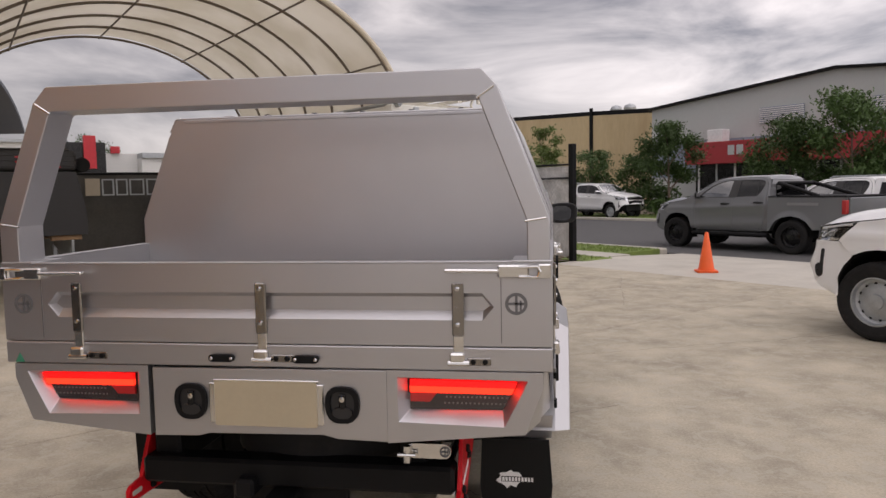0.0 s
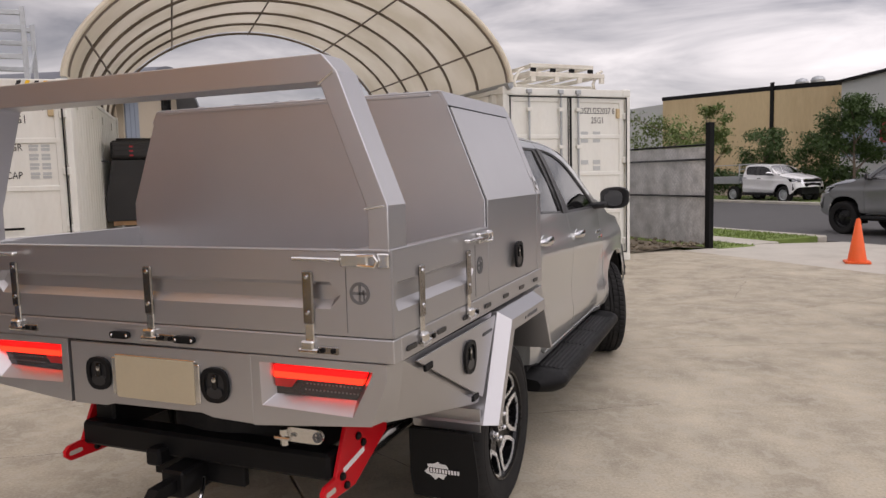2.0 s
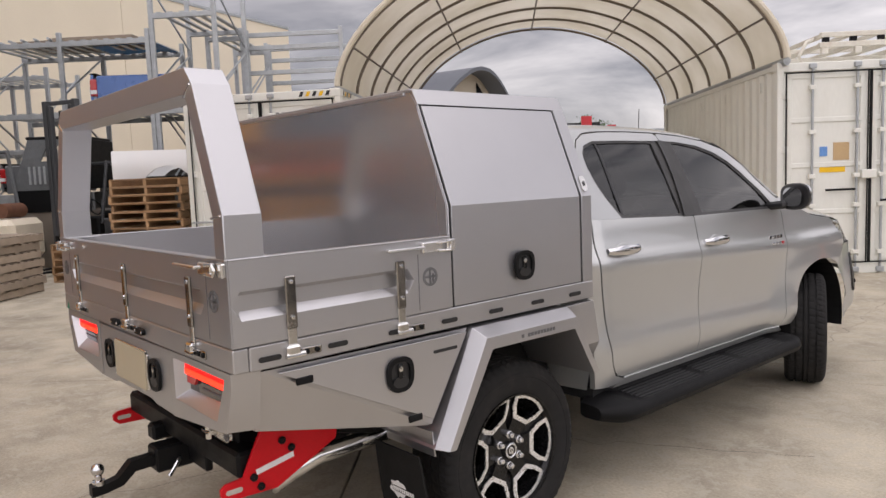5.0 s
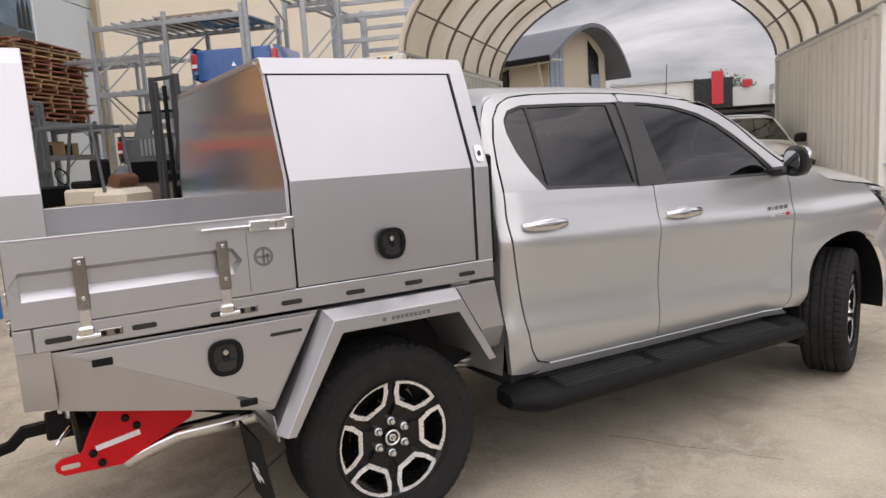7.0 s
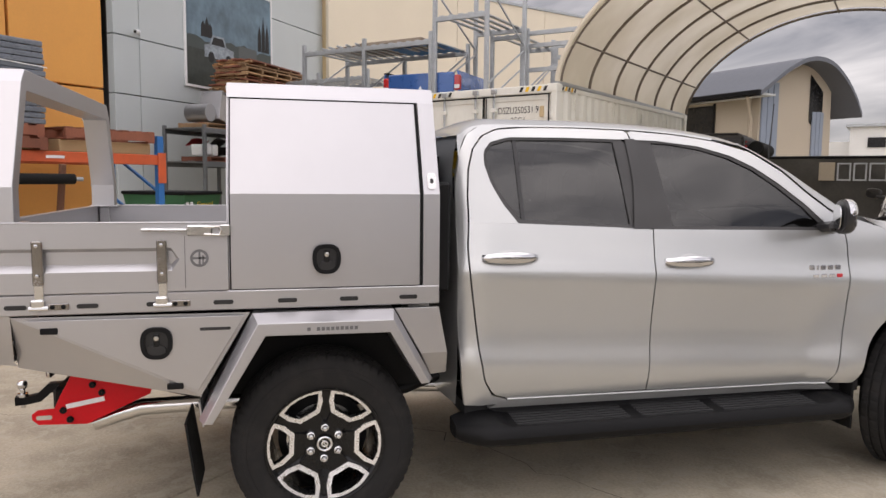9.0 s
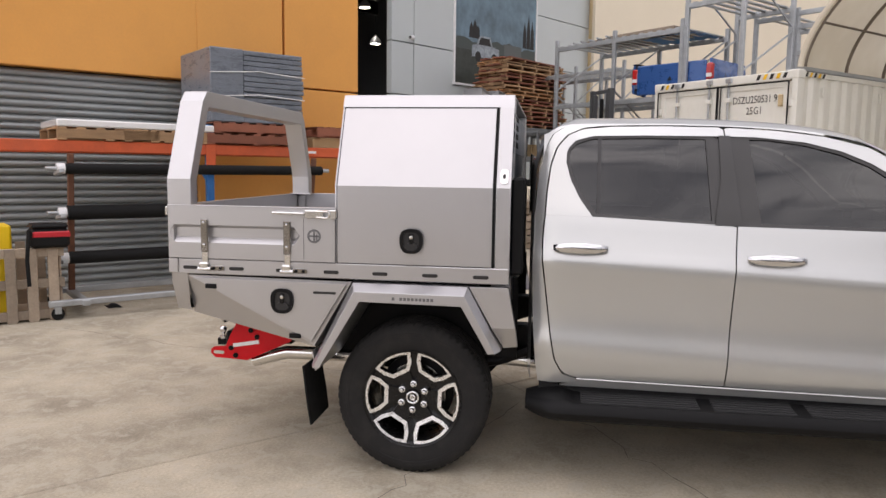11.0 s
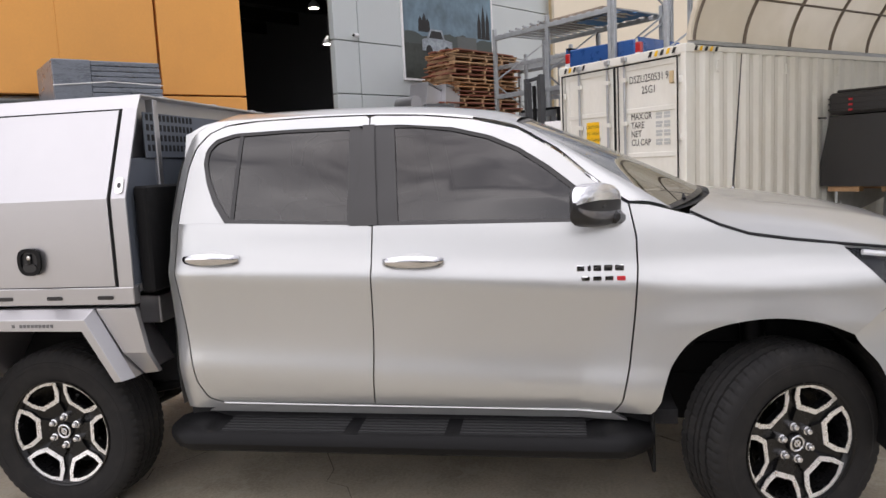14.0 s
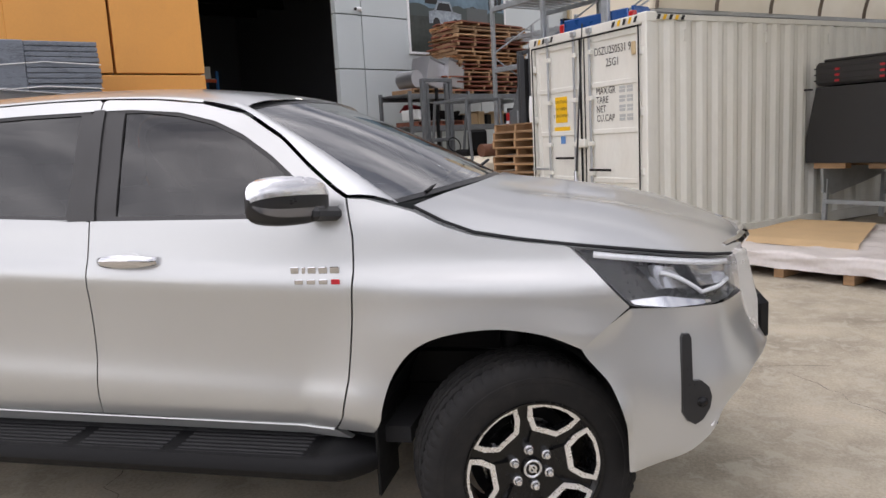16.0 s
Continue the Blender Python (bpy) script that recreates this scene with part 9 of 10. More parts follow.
solid("tub_stand", Geo().box((-1.0, 0.0, 0), (1.0, 0.1, 1.53), None, 0.01).box((-1.0, 1.4, 0), (1.0, 1.5, 1.53), None, 0.01), GALV, "grey steel stand under the stored tub", "stand", yard_pose(-8.6, 11.2, 0, 4))
solid("tub_stand", Geo().box((-0.8, 0.1, 0), (0.8, 0.3, 1.63), None, 0.01).box((-0.8, 1.2, 0), (0.8, 1.4, 1.63), None, 0.01), WOOD_GREY, "stacked timber under the white tub", "stand", yard_pose(-6.15, 9.75, 0, -75))


# ---- forklifts ----
MAST_GREY = material("mast_grey_paint", (0.15, 0.16, 0.165), 0.5, metal=0.2, vary=0.2, scale=6, fine=60, stain=(0.08, 0.07, 0.06), stain_amount=0.4, stain_scale=5)


def forklift(m, label, body, mast_mat, lift=2.6):
    f = thing("forklift", label, "forklift", m)
    part("counterweight", Geo().box((-0.52, -1.15, 0.25), (0.52, -0.45, 0.95), None, 0.10), body, f)
    part("bonnet", Geo().box((-0.45, -0.6, 0.55), (0.45, 0.15, 0.98), None, 0.05), body, f)
    part("floor", Geo().box((-0.48, 0.1, 0.30), (0.48, 0.75, 0.42), None, 0.03), BLACK_STEEL, f)
    part("dash", Geo().box((-0.45, 0.62, 0.42), (0.45, 0.80, 1.05), None, 0.04), BLACK_STEEL, f)
    seat = part("seat", Geo().box((-0.26, -0.35, 0.98), (0.26, 0.12, 1.12), None, 0.04), BLACK_RUBBER, f)
    part("seat_back", Geo().box((-0.25, -0.45, 1.05), (0.25, -0.32, 1.50), None, 0.04), BLACK_RUBBER, seat)
    part("gas_bottle", Geo().tube([(-0.30, -0.85, 1.09), (0.30, -0.85, 1.09)], 0.125, 16), RUST_STEEL, f)
    part("steering_wheel", Geo().tube([(0.17 * math.cos(a), 0.45 + 0.06 * math.sin(a), 1.22 + 0.15 * math.sin(a)) for a in [2 * math.pi * k / 20 for k in range(20)]], 0.014, 6, closed=True), BLACK_RUBBER, f)
    for x in (-0.46, 0.46):
        part("guard_post", Geo().beam((x, 0.72, 0.9), (x, 0.50, 2.08), 0.06, 0.05, 0.01), mast_mat, f)
        part("guard_post", Geo().beam((x, -0.75, 0.9), (x, -0.62, 2.08), 0.06, 0.05, 0.01), mast_mat, f)
        part("guard_rail", Geo().beam((x, -0.65, 2.10), (x, 0.52, 2.10), 0.06, 0.06, 0.01), mast_mat, f)
        for y, r in ((0.62, 0.32), (-0.75, 0.26)):
            part("wheel", Geo().lathe([(0.10, -0.1), (r * 0.8, -0.1), (r, -0.06), (r, 0.06), (r * 0.8, 0.1), (0.10, 0.1), (0.001, 0.06)], 24, Matrix.Translation((x * 1.02, y, r)) @ pose(0, 0, 0, 0, 90 if x > 0 else -90, 0)), BLACK_RUBBER, f)
        part("mast_rail", Geo().box((x * 0.85 - 0.05, 0.98, 0.08), (x * 0.85 + 0.05, 1.10, lift), None, 0.01), mast_mat, f)
        part("mast_rail", Geo().box((x * 0.62 - 0.04, 0.99, 0.12), (x * 0.62 + 0.04, 1.09, lift - 0.1), None, 0.01), mast_mat, f)
        part("fork", Geo().box((x * 0.55 - 0.05, 1.14, 0.06), (x * 0.55 + 0.05, 2.2, 0.10), None, 0.01).box((x * 0.55 - 0.05, 1.13, 0.06), (x * 0.55 + 0.05, 1.18, 0.7), None, 0.01), BLACK_STEEL, f)
    for k in range(5):
        part("guard_bar", Geo().box((-0.46, -0.6 + 0.25 * k, 2.08), (0.46, -0.56 + 0.25 * k, 2.12), None, 0.006), mast_mat, f)
    for z in (0.5, 1.3, lift - 0.08):
        part("mast_cross", Geo().box((-0.40, 0.96, z), (0.40, 1.0, z + 0.08), None, 0.008), mast_mat, f)
    part("lift_cylinder", Geo().tube([(0, 1.04, 0.2), (0, 1.04, lift - 0.2)], 0.045, 10), BLACK_STEEL, f)
    for k in range(3):
        part("small_lettering", Geo().box((0.525, -1.0 + 0.13 * k, 0.78), (0.53, -0.92 + 0.13 * k, 0.86)), BLACK_PAINT, f)
    return f


forklift(yard_pose(-9.65, 9.93, 0, 90) @ Matrix.Translation((0, -0.16, 0)) @ Matrix.Diagonal((1, 1.15, 1.13, 1)), "cream forklift with a grey mast beside the grey wall", CREAM_WALL, MAST_GREY, 2.66)
forklift(yard_pose(-7.12, 11.13, 0, 160), "dark forklift with a tall grey mast under the rack", GREY_PAINT, material("mast_black", (0.05, 0.052, 0.055), 0.5, vary=0.15), 3.3)
# dark canopy shell stored on blocks under the rack
shell = thing("canopy_shell", "dark grey pickup canopy shell with a ribbed side on blocks", "canopy", yard_pose(-8.25, 11.6, 0, 4))
part("base", Geo().box((-0.75, -0.7, 0.0), (0.75, 0.7, 1.15), None, 0.02), CARD_GREY, shell, "dull board crate under the shell")
part("side", Geo().ring([(-0.8, 1.6), (0.72, 1.6), (0.60, 2.62), (-0.42, 2.62)], [(-0.20, 2.18), (0.52, 2.18), (0.48, 2.48), (-0.05, 2.48)], 0.0, 0.04, Matrix.Translation((0, -0.72, 0)) @ pose(0, 0, 0, 90, 0, 0)), MAST_GREY, shell)
part("skirt", Geo().box((-0.8, -0.75, 1.15), (0.74, -0.70, 1.6), None, 0.01), BLACK_STEEL, shell)
for k in range(9):
    part("rib", Geo().box((-0.45 + 0.1 * k, -0.785, 1.72), (-0.40 + 0.1 * k, -0.76, 2.08), None, 0.006), GALV, shell)
part("roof", Geo().box((-0.46, -0.76, 2.62), (0.62, 0.7, 2.68), None, 0.015), BLACK_STEEL, shell)
part("end", Geo().box((0.60, -0.70, 1.6), (0.66, 0.7, 2.62), None, 0.01), BLACK_STEEL, shell)

# ---- pale steel frames stacked on the container roof ----
CREAM_STEEL = material("cream_steel", (0.66, 0.63, 0.55), 0.5, vary=0.1, scale=6, fine=60, stain=(0.35, 0.22, 0.12), stain_amount=0.35, stain_scale=4)
for k, (x0, x1, y, z, rise) in enumerate(((5.30, 6.80, 7.2, 3.14, 0.075), (5.34, 6.60, 7.25, 3.29, 0.07), (4.95, 6.78, 7.5, 2.99, 0.05))):
    rack = thing("ladder_rack", "pale welded steel frame lying on the container roof", "frame", yard_pose(0.03, -0.11), group="frames on the container")
    for y0 in (y, y + 1.5):
        part("long_bar", Geo().box((x0, y0, z), (x1, y0 + 0.06, z + rise), None, 0.006), CREAM_STEEL, rack)
    for q in range(4):
        x = lerp(x0 + 0.03, x1 - 0.09, q / 3)
        part("cross_bar", Geo().box((x, y + 0.06, z + 0.006), (x + 0.06, y + 1.5, z + rise - 0.006), None, 0.006), CREAM_STEEL, rack)
        if k < 2:
            part("foot", Geo().box((x, y + 0.005, z - 0.085), (x + 0.09, y + 0.055, z), None, 0.004), BLACK_STEEL if k else CREAM_STEEL, rack)
for x in (5.15, 6.72):
    post = solid("bent_tube", Geo().tube([yard(x, 7.22, 2.93), yard(x - 0.06, 7.2, 3.05), yard(x + 0.05, 7.22, 3.24), yard(x + 0.16, 7.24, 3.28)], 0.025, 8), CREAM_STEEL, "bent pale steel tube leaning on the stacked frames", "tube")

# ---- pallet rack along the orange wall ----
pr = thing("pallet_rack", "low pallet rack with orange beams and blue posts along the wall", "rack", WEST @ yard_pose(0, 0))
for d in (-3.3, 0.62, 3.42):
    for u in (-5.62, -6.62):
        part("post", Geo().box((u - 0.04, d - 0.045, 0), (u + 0.04, d + 0.045, 1.98), None, 0.006), RACK_BLUE, pr)
    for k in range(3):
        part("brace", Geo().beam((-5.62, d, 0.2 + 0.55 * k), (-6.62, d, 0.7 + 0.55 * k), 0.03, 0.03), RACK_BLUE, pr)
    part("bracket", Geo().box((-5.575, d - 0.06, 1.42), (-5.555, d + 0.06, 1.78), None, 0.004), RACK_ORANGE, pr)
for a, b in ((-3.25, 0.57), (0.67, 3.37)):
    for u in (-5.60, -6.64):
        part("beam", Geo().box((u - 0.025, a, 1.635), (u + 0.025, b, 1.755), None, 0.008), RACK_ORANGE, pr)
    part("beam_label", Geo().box((-5.574, a + 1.2, 1.68), (-5.571, a + 1.42, 1.71)), WHITE_PRINT, pr)
pallet_stack("pallet", "red-brown pallet under the wrapped stack on the rack", -6.1, 1.25, 1.757, 2, WOOD_RED, 41, 1.16, 1.30, group="pallets on the rack", base=WEST)
pallet("pallet", "pale timber pallet under the white panel", WEST @ yard_pose(-6.1, -0.55, 1.757), WOOD, 1.1, 1.1, "pallets on the rack", 6)
pallet("pallet", "pale timber pallet under the white panel", WEST @ yard_pose(-6.1, 0.10, 1.757), WOOD, 1.1, 1.0, "pallets on the rack", 6)
WRAP = material("grey_stretch_wrap", (0.15, 0.17, 0.20), 0.3, vary=0.25, scale=3, fine=25, bump=0.35, bump_scale=14, stretch=(1, 1, 4))
ws_ = thing("wrapped_stack", "tall stack of grey panels in stretch wrap on pallets", "wrapped stack", WEST @ yard_pose(-6.1, 1.26, 2.022))
part("wrapped_side", Geo().box((-0.55, -0.63, 0), (0.55, -0.20, 0.84), None, 0.01), WRAP, ws_, "dull brown wrapped boards")
rw_ = random.Random(4)
for k in range(14):
    o = rw_.uniform(-0.012, 0.012)
    part("wrapped_panel", Geo().box((-0.56 + o, -0.20, 0.06 * k), (0.55 + o, 0.63 + o, 0.06 * k + 0.054), None, 0.008), WRAP, ws_)
for z in (0.28, 0.55):
    part("strap", Geo().tube([(0.565, -0.64, z), (0.575, 0.0, z + 0.05), (0.57, 0.64, z + 0.02)], 0.006, 6), WHITE_PRINT, ws_)
wp = solid("white_sheet", Geo().box((-0.5, -0.90, 0), (0.5, 0.90, 0.075), None, 0.012), WHITE_PAINT, "white moulded panel lying on pallets", "panel", WEST @ yard_pose(-6.05, -0.20, 1.893))

solid("cardboard_box", Geo().box((-0.42, -0.62, 0), (0.42, 0.62, 0.13), None, 0.008), CARD, "flat cardboard box on the rack beam", "box", WEST @ yard_pose(-6.1, 2.72, 1.757))
pallet_stack("pallet", "red-brown pallet on the rack beside the wrapped stack", -6.1, 2.72, 1.889, 1, WOOD_RED, 47, 1.1, 1.2, group="pallets on the rack", base=WEST)

# ---- trolley with black rolls ----
tr = thing("roll_trolley", "grey steel trolley carrying horizontal black rolls", "trolley", yard_pose(-4.72, -0.28))
for d in (-0.85, 1.9):
    part("upright", Geo().beam((-0.28, d, 0.16), (-0.05, d, 1.62), 0.06, 0.05, 0.006), RUST_STEEL, tr)
    part("foot", Geo().box((-0.45, d - 0.04, 0.12), (0.45, d + 0.04, 0.18), None, 0.008), GALV, tr)
    for x in (-0.4, 0.4):
        castor = part("castor", Geo().lathe([(0.001, -0.02), (0.05, -0.02), (0.06, -0.01), (0.06, 0.01), (0.05, 0.02), (0.001, 0.02)], 18, Matrix.Translation((x, d - 0.25 if d < 0 else d, 0.06)) @ pose(0, 0, 0, 0, 90, 0)), BLACK_RUBBER, tr)
        part("castor_fork", Geo().box((x - 0.03, (d - 0.25 if d < 0 else d) - 0.03, 0.06), (x + 0.03, (d - 0.25 if d < 0 else d) + 0.03, 0.13), None, 0.006), GALV, tr)
for x in (-0.4, 0.4):
    part("base_rail", Geo().box((x - 0.035, -1.18, 0.13), (x + 0.035, 2.0, 0.19), None, 0.008), GALV, tr)
for k, (z, r) in enumerate(((1.465, 0.055), (1.02, 0.075), (0.56, 0.065))):
    roll = part("roll", Geo().tube([(0.05, -0.92, z), (0.05, 1.95, z)], r, 18), BLACK_RUBBER, tr, "black rubber roll")
    part("roll_core", Geo().tube([(0.05, -1.10, z), (0.05, 2.05, z)], 0.022, 10), GALV, roll)
    part("roll_collar", Geo().tube([(0.05, -1.0, z), (0.05, -0.925, z)], 0.055, 14), WHITE_PRINT, roll)
    part("arm", Geo().beam((-0.1, -0.98, z - 0.06), (0.2, -0.98, z - 0.02), 0.05, 0.04, 0.006), GALV, tr)
solid("rag", Geo().grid(lambda s, t: (0.11 * (2 * s - 1) * (1 + 0.3 * noise.noise(Vector((s * 3, t * 3, 9)))), 0.07 * (2 * t - 1), 0.035 * math.sin(math.pi * s) * math.sin(math.pi * t) + 0.002), 12, 10), BLACK_RUBBER, "black crumpled rag on the concrete", "rag", yard_pose(-4.75, -0.78, 0.0))

# ---- slatted crate with yellow boxes and a tool bag ----
cr = thing("crate", "weathered slatted timber crate holding yellow plastic boxes", "crate", yard_pose(-4.55, -1.72))
for k in range(5):
    d = -0.40 + 0.18 * k
    part("slat", Geo().box((0.19, d - 0.045, 0.0), (0.21, d + 0.045, 0.71), None, 0.004), WOOD_GREY, cr)
    part("slat", Geo().box((-0.55, d - 0.045, 0.0), (-0.53, d + 0.045, 0.71), None, 0.004), WOOD_GREY, cr)
for z in (0.02, 0.32, 0.62):
    part("rail", Geo().box((0.15, -0.46, z), (0.19, 0.42, z + 0.09), None, 0.005), WOOD_GREY, cr)
for d in (-0.45, 0.38):
    part("end_board", Geo().box((-0.53, d, 0.05), (0.15, d + 0.02, 0.66), None, 0.004), WOOD_GREY, cr)
part("base", Geo().box((-0.53, -0.45, 0.02), (0.15, 0.40, 0.06), None, 0.004), WOOD_GREY, cr)
YELLOW_PLASTIC = material("yellow_plastic", (0.78, 0.52, 0.01), 0.4, vary=0.06)
solid("storage_box", Geo().prism(rounded(0.5, 0.42, 0.04), 0.0, 0.86), YELLOW_PLASTIC, "yellow plastic storage box standing in the crate", "box", yard_pose(-4.70, -1.93, 0.06), bevel=0.01)
bag = thing("tool_bag", "black tool bag with a red band on the crate", "tool bag", yard_pose(-4.42, -1.42, 0.71))
part("body", Geo().box((-0.14, -0.17, 0), (0.14, 0.17, 0.18), None, 0.03), BLACK_RUBBER, bag)
part("red_band", Geo().box((-0.145, -0.15, 0.10), (0.145, 0.172, 0.16), None, 0.01), RED_MARK, bag)
part("lid", Geo().box((-0.13, -0.16, 0.18), (0.13, 0.16, 0.23), None, 0.02), BLACK_PLASTIC, bag)
part("strap", Geo().tube([(0.15, -0.18, 0.18), (0.17, -0.21, -0.10), (0.16, -0.20, -0.35)], 0.018, 8), BLACK_RUBBER, bag)

# ---- poster, security camera and shelves on the grey wall ----
post = thing("poster", "large framed outdoor poster of a white pickup in a landscape", "poster", grey_m @ Matrix.Translation((3.0, -0.03, 4.31)))
PW, PH = 5.0, 3.5
up = pose(0, 0, 0, 90, 0, 0)
part("frame", Geo().ring([(0, 0), (PW, 0), (PW, PH), (0, PH)], [(0.07, 0.07), (PW - 0.07, 0.07), (PW - 0.07, PH - 0.07), (0.07, PH - 0.07)], -0.02, 0.05, up), WHITE_PRINT, post)
part("sky", Geo().box((0.05, -0.012, 1.4), (PW - 0.05, 0.0, PH - 0.05)), material("poster_sky", (0.13, 0.20, 0.25), 0.5, vary=0.5, scale=0.7, fine=3), post)
part("land", Geo().box((0.05, -0.012, 0.05), (PW - 0.05, 0.0, 1.4)), material("poster_land", (0.035, 0.042, 0.035), 0.5, vary=0.5, scale=1.5, fine=6), post)
hill = [(0.07, 1.2)] + [(0.07 + (PW - 0.14) * k / 20, 1.55 + 0.28 * noise.noise(Vector((k * 0.35, 3, 0)))) for k in range(21)] + [(PW - 0.07, 1.2)]
part("hillside", Geo().prism(hill[::-1], 0.013, 0.015, up), material("poster_hills", (0.05, 0.065, 0.06), 0.5), post)
for x, h in ((0.95, 0.5), (1.15, 0.62), (1.32, 0.45), (4.2, 0.9), (4.45, 1.2), (4.7, 1.0)):
    part("printed_tree", Geo().prism([(x - 0.12, 1.6), (x + 0.12, 1.6), (x + 0.10, 1.7 + h * 0.5), (x, 1.6 + h), (x - 0.10, 1.7 + h * 0.5)], 0.016, 0.018, up), BLACK_PAINT, post)
part("printed_pickup", Geo().prism([(1.0, 1.0), (2.6, 1.0), (2.6, 1.36), (2.2, 1.42), (2.05, 1.72), (1.45, 1.72), (1.25, 1.42), (1.0, 1.36)], 0.019, 0.021, up), material("poster_vehicle", (0.26, 0.30, 0.33), 0.5, vary=0.5, scale=3, fine=12), post)
part("printed_pickup_glass", Geo().prism([(1.36, 1.42), (2.1, 1.42), (2.0, 1.66), (1.5, 1.66)], 0.022, 0.023, up), BLACK_PAINT, post)
for x in (1.35, 2.3):
    part("printed_wheel", Geo().lathe([(0.001, 0.023), (0.17, 0.023)], 20, Matrix.Translation((x, 0, 1.02)) @ up), BLACK_PAINT, post)
part("printed_trailer", Geo().prism([(2.9, 0.95), (4.0, 0.95), (4.0, 1.6), (2.9, 1.6)], 0.019, 0.021, up), material("poster_trailer", (0.09, 0.10, 0.10), 0.5), post)
sc = thing("security_camera", "white security camera on the grey wall", "camera", grey_m @ Matrix.Translation((0.95, -0.02, 5.52)))
part("body", Geo().tube([(0.0, -0.05, 0.02), (-0.28, -0.18, -0.02)], 0.06, 12), WHITE_PRINT, sc)
part("bracket", Geo().box((-0.03, -0.06, -0.05), (0.07, 0.02, 0.06), None, 0.01), WHITE_PRINT, sc)
part("lens", Geo().tube([(-0.28, -0.18, -0.02), (-0.30, -0.19, -0.022)], 0.045, 12), BLACK_GLOSS, sc)
RED_PAINT_OLD = material("faded_red_paint", (0.30, 0.02, 0.025), 0.4, vary=0.15)
sh = thing("storage_rack", "grey steel storage rack loaded with skids and boxes", "rack", grey_m)
for x in (0.7, 3.2, 6.4):
    for y in (-2.7, -1.2):
        part("post", Geo().box((x - 0.05, y - 0.05, 0), (x + 0.05, y + 0.05, 2.95), None, 0.006), MAST_GREY, sh)
for z in (1.95, 2.85):
    for y in (-2.7, -1.2):
        part("beam", Geo().box((0.7, y - 0.03, z - 0.12), (6.4, y + 0.03, z), None, 0.006), MAST_GREY, sh)
    part("deck", Geo().box((0.7, -2.7, z), (6.4, -1.2, z + 0.03)), MAST_GREY, sh)
rs = random.Random(12)
z = 2.885
for k in range(17):
    h = rs.choice((0.105, 0.125, 0.14))
    low = k < 5
    wv, ox = (4.0 if low else 3.35) + rs.uniform(-0.25, 0.15), (-0.42 if low else -0.12) + rs.uniform(-0.14, 0.14)
    skid = thing("timber_skid", "long rough timber skid stacked on the rack", "skid", grey_m @ Matrix.Translation((4.75 + ox, -1.95 + rs.uniform(-0.08, 0.08), z)) @ pose(0, 0, 0, 0, rs.uniform(-0.9, 0.9), rs.uniform(-4.5, 4.5)), group="skids on the rack")
    tone = (WOOD_RED, WOOD_RED, WOOD, WOOD_RED, WOOD_ORANGE)[k] if low else rs.choice((WOOD_ORANGE, WOOD, WOOD_RED, WOOD_ORANGE))
    for q in range(5):
        part("bearer", Geo().box((-wv / 2 + (wv - 0.12) * q / 4, -0.66, 0), (-wv / 2 + 0.09 + (wv - 0.12) * q / 4, 0.62, h - 0.05), None, 0.006), WOOD, skid)
    for q in range(6):
        part("board", Geo().box((-wv / 2 - rs.uniform(-0.1, 0.22), -0.64 + 0.22 * q + rs.uniform(-0.03, 0.03), h - 0.05), (wv / 2 + rs.uniform(-0.22, 0.2), -0.46 + 0.22 * q, h - 0.004 * (q % 2) - 0.006), None, 0.006), tone if q % 3 else rs.choice((tone, WOOD, WOOD_RED)), skid)
    z += h
for k in range(2):
    bx_ = thing("metal_box", "open sheet-aluminium box tipped on a pallet", "box", grey_m @ Matrix.Translation((1.78 + 0.92 * k, -2.25, 3.065)) @ pose(0, 0, 0, 0, 14 - 6 * k, 10), group="boxes on the rack")
    part("shell", Geo().ring([(-0.42, 0), (0.42, 0), (0.42, 0.78), (-0.42, 0.78)], [(-0.405, 0.015), (0.405, 0.015), (0.405, 0.765), (-0.405, 0.765)], -0.35, 0.35, pose(0, 0, 0, 90, 0, 0)), ALU, bx_)
    part("front", Geo().box((-0.40, -0.33, 0.03), (0.40, -0.31, 0.75), None, 0.004), ALU, bx_)
    part("lid_strip", Geo().box((-0.44, -0.37, 0.781), (0.44, 0.10, 0.80), None, 0.004), GALV, bx_)
solid("rolled_sheet", Geo().tube([(0, -0.4, 0.24), (0, 0.4, 0.24)], 0.24, 24), ALU, "short drum of rolled aluminium sheet", "drum", grey_m @ Matrix.Translation((1.12, -2.2, 3.055)))
pallet("pallet", "timber pallet on the rack under metal boxes", grey_m @ Matrix.Translation((1.9, -2.1, 2.885)), WOOD, 2.0, 1.1, "pallets on the grey rack", 5)
pallet("pallet", "red-brown pallet on the lower shelf", grey_m @ Matrix.Translation((2.0, -2.1, 1.985)), WOOD_RED, 2.0, 1.1, "pallets on the grey rack", 5)
for k in range(3):
    solid("white_part", Geo().box((-0.14, -0.2, 0), (0.14, 0.2, 0.30), None, 0.03), WHITE_PAINT, "white moulded part on the lower shelf", "part", grey_m @ Matrix.Translation((0.95 + 0.26 * k, -2.3, 2.15)) @ pose(0, 0, 0, 0, 14 * (k % 2) - 7, 20 * k), group="parts on the shelf")
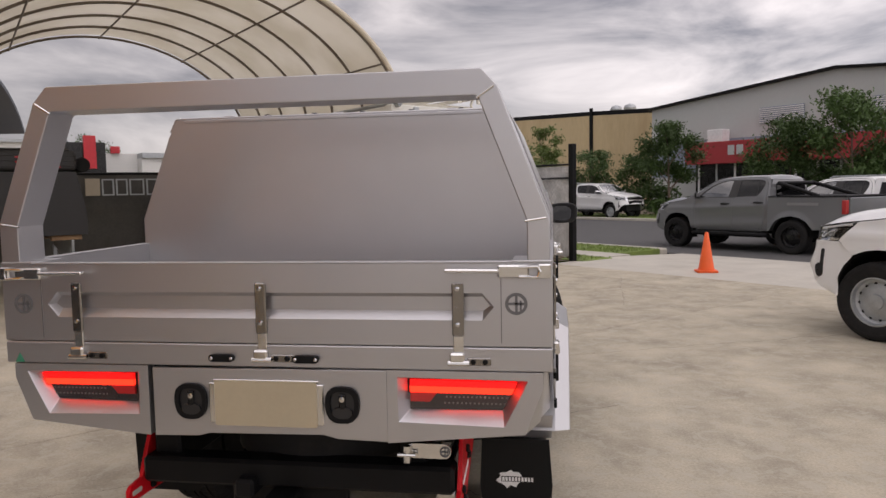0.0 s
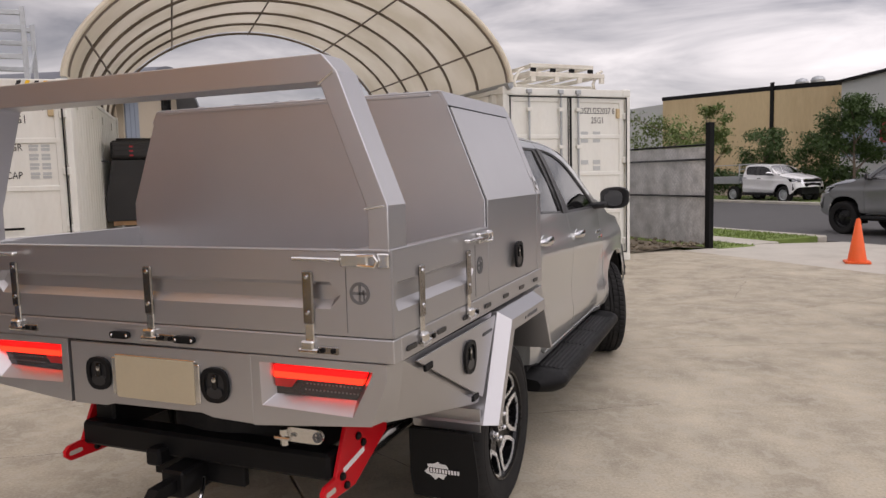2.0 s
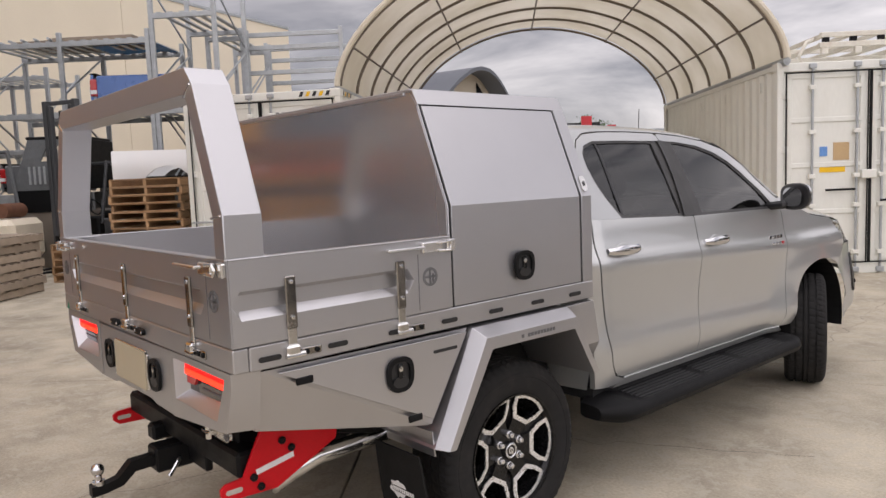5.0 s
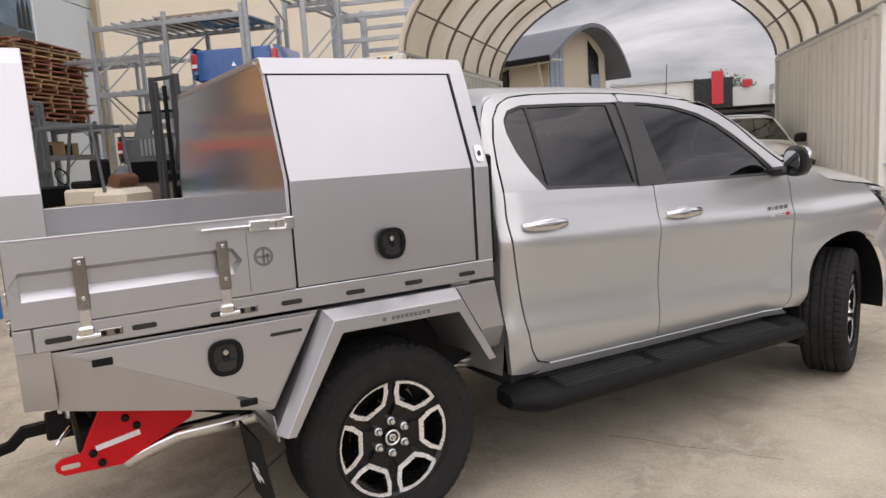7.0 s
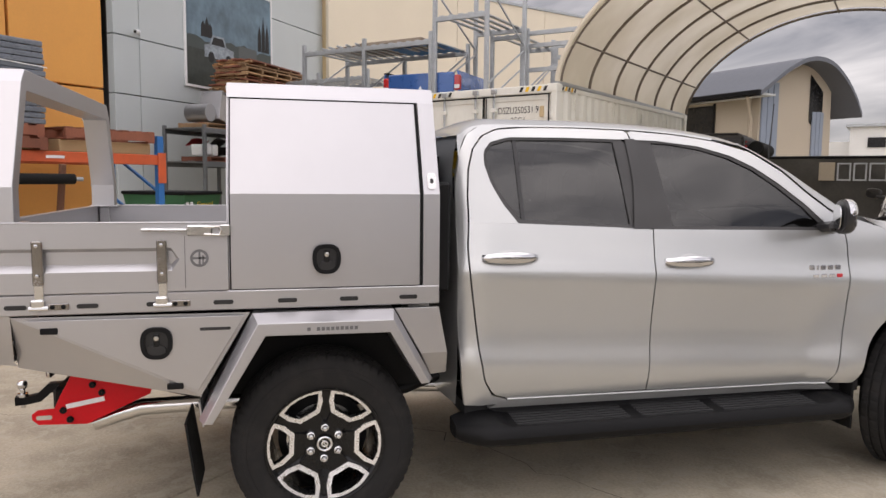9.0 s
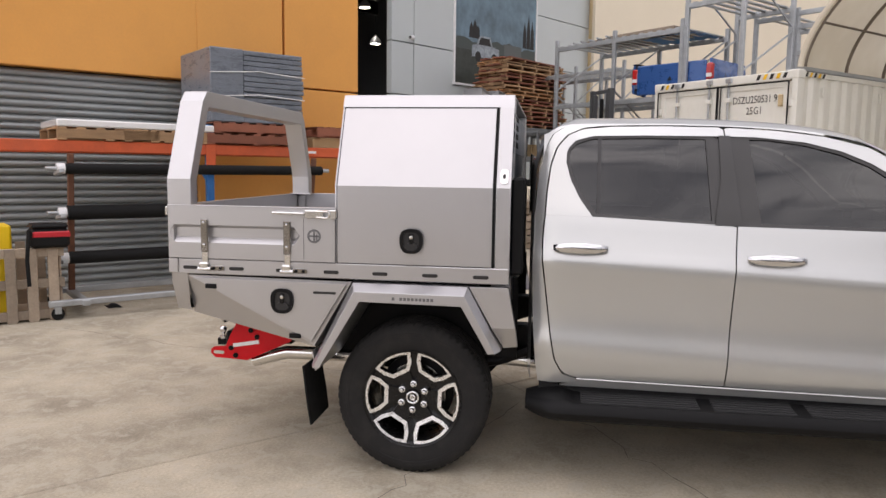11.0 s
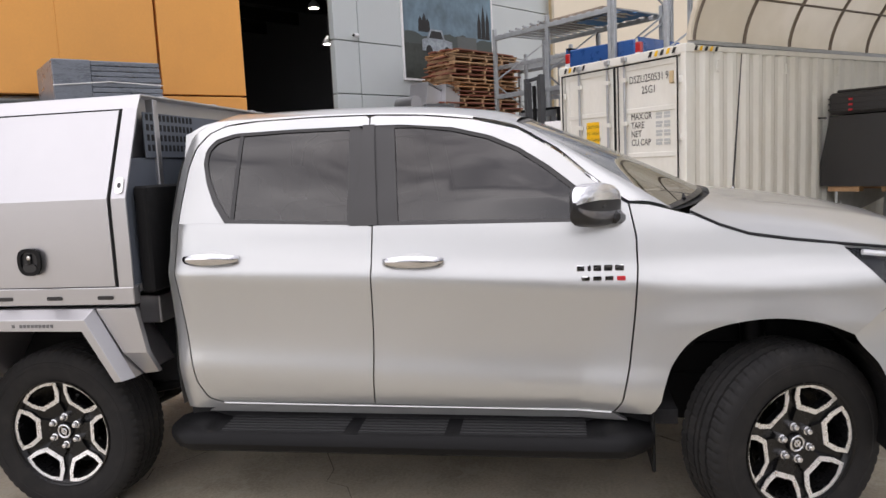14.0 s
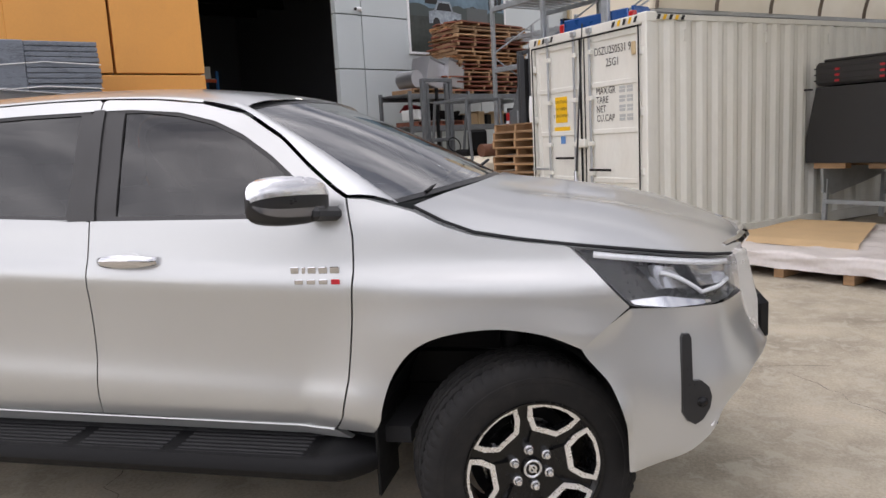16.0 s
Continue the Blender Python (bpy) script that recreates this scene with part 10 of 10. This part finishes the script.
for k in range(9):
    red = k % 4 == 1
    solid("bumper", Geo().grid(lambda p, q: (lerp(-0.62, 0.62, p), 0.22 * (2 * p - 1) ** 2 + 0.09 * math.cos(math.pi * q), 0.05 + 0.20 * q + 0.03 * math.sin(9 * p)), 16, 8), RED_PAINT_OLD if red else BLACK_PLASTIC, "used red bumper bar on the lower shelf" if red else "used black bumper bar on the lower shelf", "bumper", grey_m @ Matrix.Translation((1.75 + 0.28 * (k % 5), -2.3 + 0.25 * (k % 3), 2.13 + (0.22 if k > 4 else 0.0))) @ pose(0, 0, 0, 0, 0, 11 * k - 40), group="bumpers on the shelf")
for k in range(8):
    solid("carton", Geo().box((-0.2, -0.25, 0), (0.2, 0.25, 0.3 + 0.05 * (k % 3)), None, 0.01), CARD if k % 3 else BLACK_PLASTIC, "carton on the lower shelf", "carton", grey_m @ Matrix.Translation((3.6 + 0.35 * k, -1.9, 1.985)) @ pose(0, 0, 0, 0, 0, 7 * k), group="cartons on the shelf")
wb = thing("waste_bin", "green waste bin with yellow lettering panel", "bin", yard_pose(-9.6, 6.9, 0, 10))
part("body", Geo().add([(-0.55, -0.42, 0.1), (0.55, -0.42, 0.1), (0.55, 0.42, 0.1), (-0.55, 0.42, 0.1), (-0.75, -0.55, 1.15), (0.75, -0.55, 1.15), (0.75, 0.55, 1.15), (-0.75, 0.55, 1.15)], [(3, 2, 1, 0), (0, 1, 5, 4), (1, 2, 6, 5), (2, 3, 7, 6), (3, 0, 4, 7)]), material("bin_green", (0.03, 0.12, 0.05), 0.5), wb, bevel=0.01)
part("lid", Geo().box((-0.78, -0.58, 1.15), (0.78, 0.58, 1.22), None, 0.02), BLACK_PLASTIC, wb)
part("lettering", text_geo("General", 0.15), YELLOW_PLASTIC, wb, m=Matrix.Translation((0.735, -0.18, 0.92)) @ pose(0, 0, 0, 90, 0, 90) @ pose(0, 0, 0, 0, 0, 0))
part("lettering", text_geo("Waste", 0.15), YELLOW_PLASTIC, wb, m=Matrix.Translation((0.695, -0.15, 0.70)) @ pose(0, 0, 0, 90, 0, 90))
for x in (-0.5, 0.5):
    part("castor", Geo().lathe([(0.001, -0.03), (0.1, -0.03), (0.1, 0.03), (0.001, 0.03)], 14, Matrix.Translation((x, -0.36, 0.1)) @ pose(0, 0, 0, 0, 90, 0)), BLACK_RUBBER, wb)
    part("castor", Geo().lathe([(0.001, -0.03), (0.1, -0.03), (0.1, 0.03), (0.001, 0.03)], 14, Matrix.Translation((x, 0.36, 0.1)) @ pose(0, 0, 0, 0, 90, 0)), BLACK_RUBBER, wb)
for k in range(2):
    part("logo_bar", Geo().box((0.745, -0.50 + 0.12 * k, 0.72), (0.752, -0.42 + 0.12 * k, 1.02), None, 0.003), WHITE_PRINT, wb)
wbag = solid("white_tank", Geo().prism(rounded(0.7, 0.9, 0.12), 0, 1.05), WHITE_PAINT, "white plastic tank beside the blue rack post", "tank", yard_pose(-7.6, 4.6, 0.0), bevel=0.05)
# shelves in the dim hall
for k, (x, y) in enumerate(((-5.2, 7.0), (-2.4, 9.5))):
    hr = thing("storage_rack", "blue pallet rack in the dim hall", "rack", grey_m @ Matrix.Translation((x, y, 0)))
    for px in (0, 2.6):
        part("post", Geo().box((px - 0.05, -0.05, 0), (px + 0.05, 0.05, 4.6), None, 0.006), RACK_BLUE, hr)
        part("post", Geo().box((px - 0.05, 0.95, 0), (px + 0.05, 1.05, 4.6), None, 0.006), RACK_BLUE, hr)
    for z in (1.6, 3.0, 4.3):
        part("beam", Geo().box((0, -0.04, z - 0.12), (2.6, 0.04, z), None, 0.006), RACK_ORANGE, hr)
        part("shelf", Geo().box((0, 0, z), (2.6, 1.0, z + 0.03)), GALV, hr)
        for q in range(3):
            solid("carton", Geo().box((-0.3, -0.3, 0), (0.3, 0.3, 0.45 + 0.12 * ((q + k) % 3)), None, 0.01), CARD if q % 2 else WHITE_WALL, "carton on a shelf in the hall", "carton", grey_m @ Matrix.Translation((x + 0.5 + 0.8 * q, y + 0.45, z + 0.032)), group="cartons in the hall")
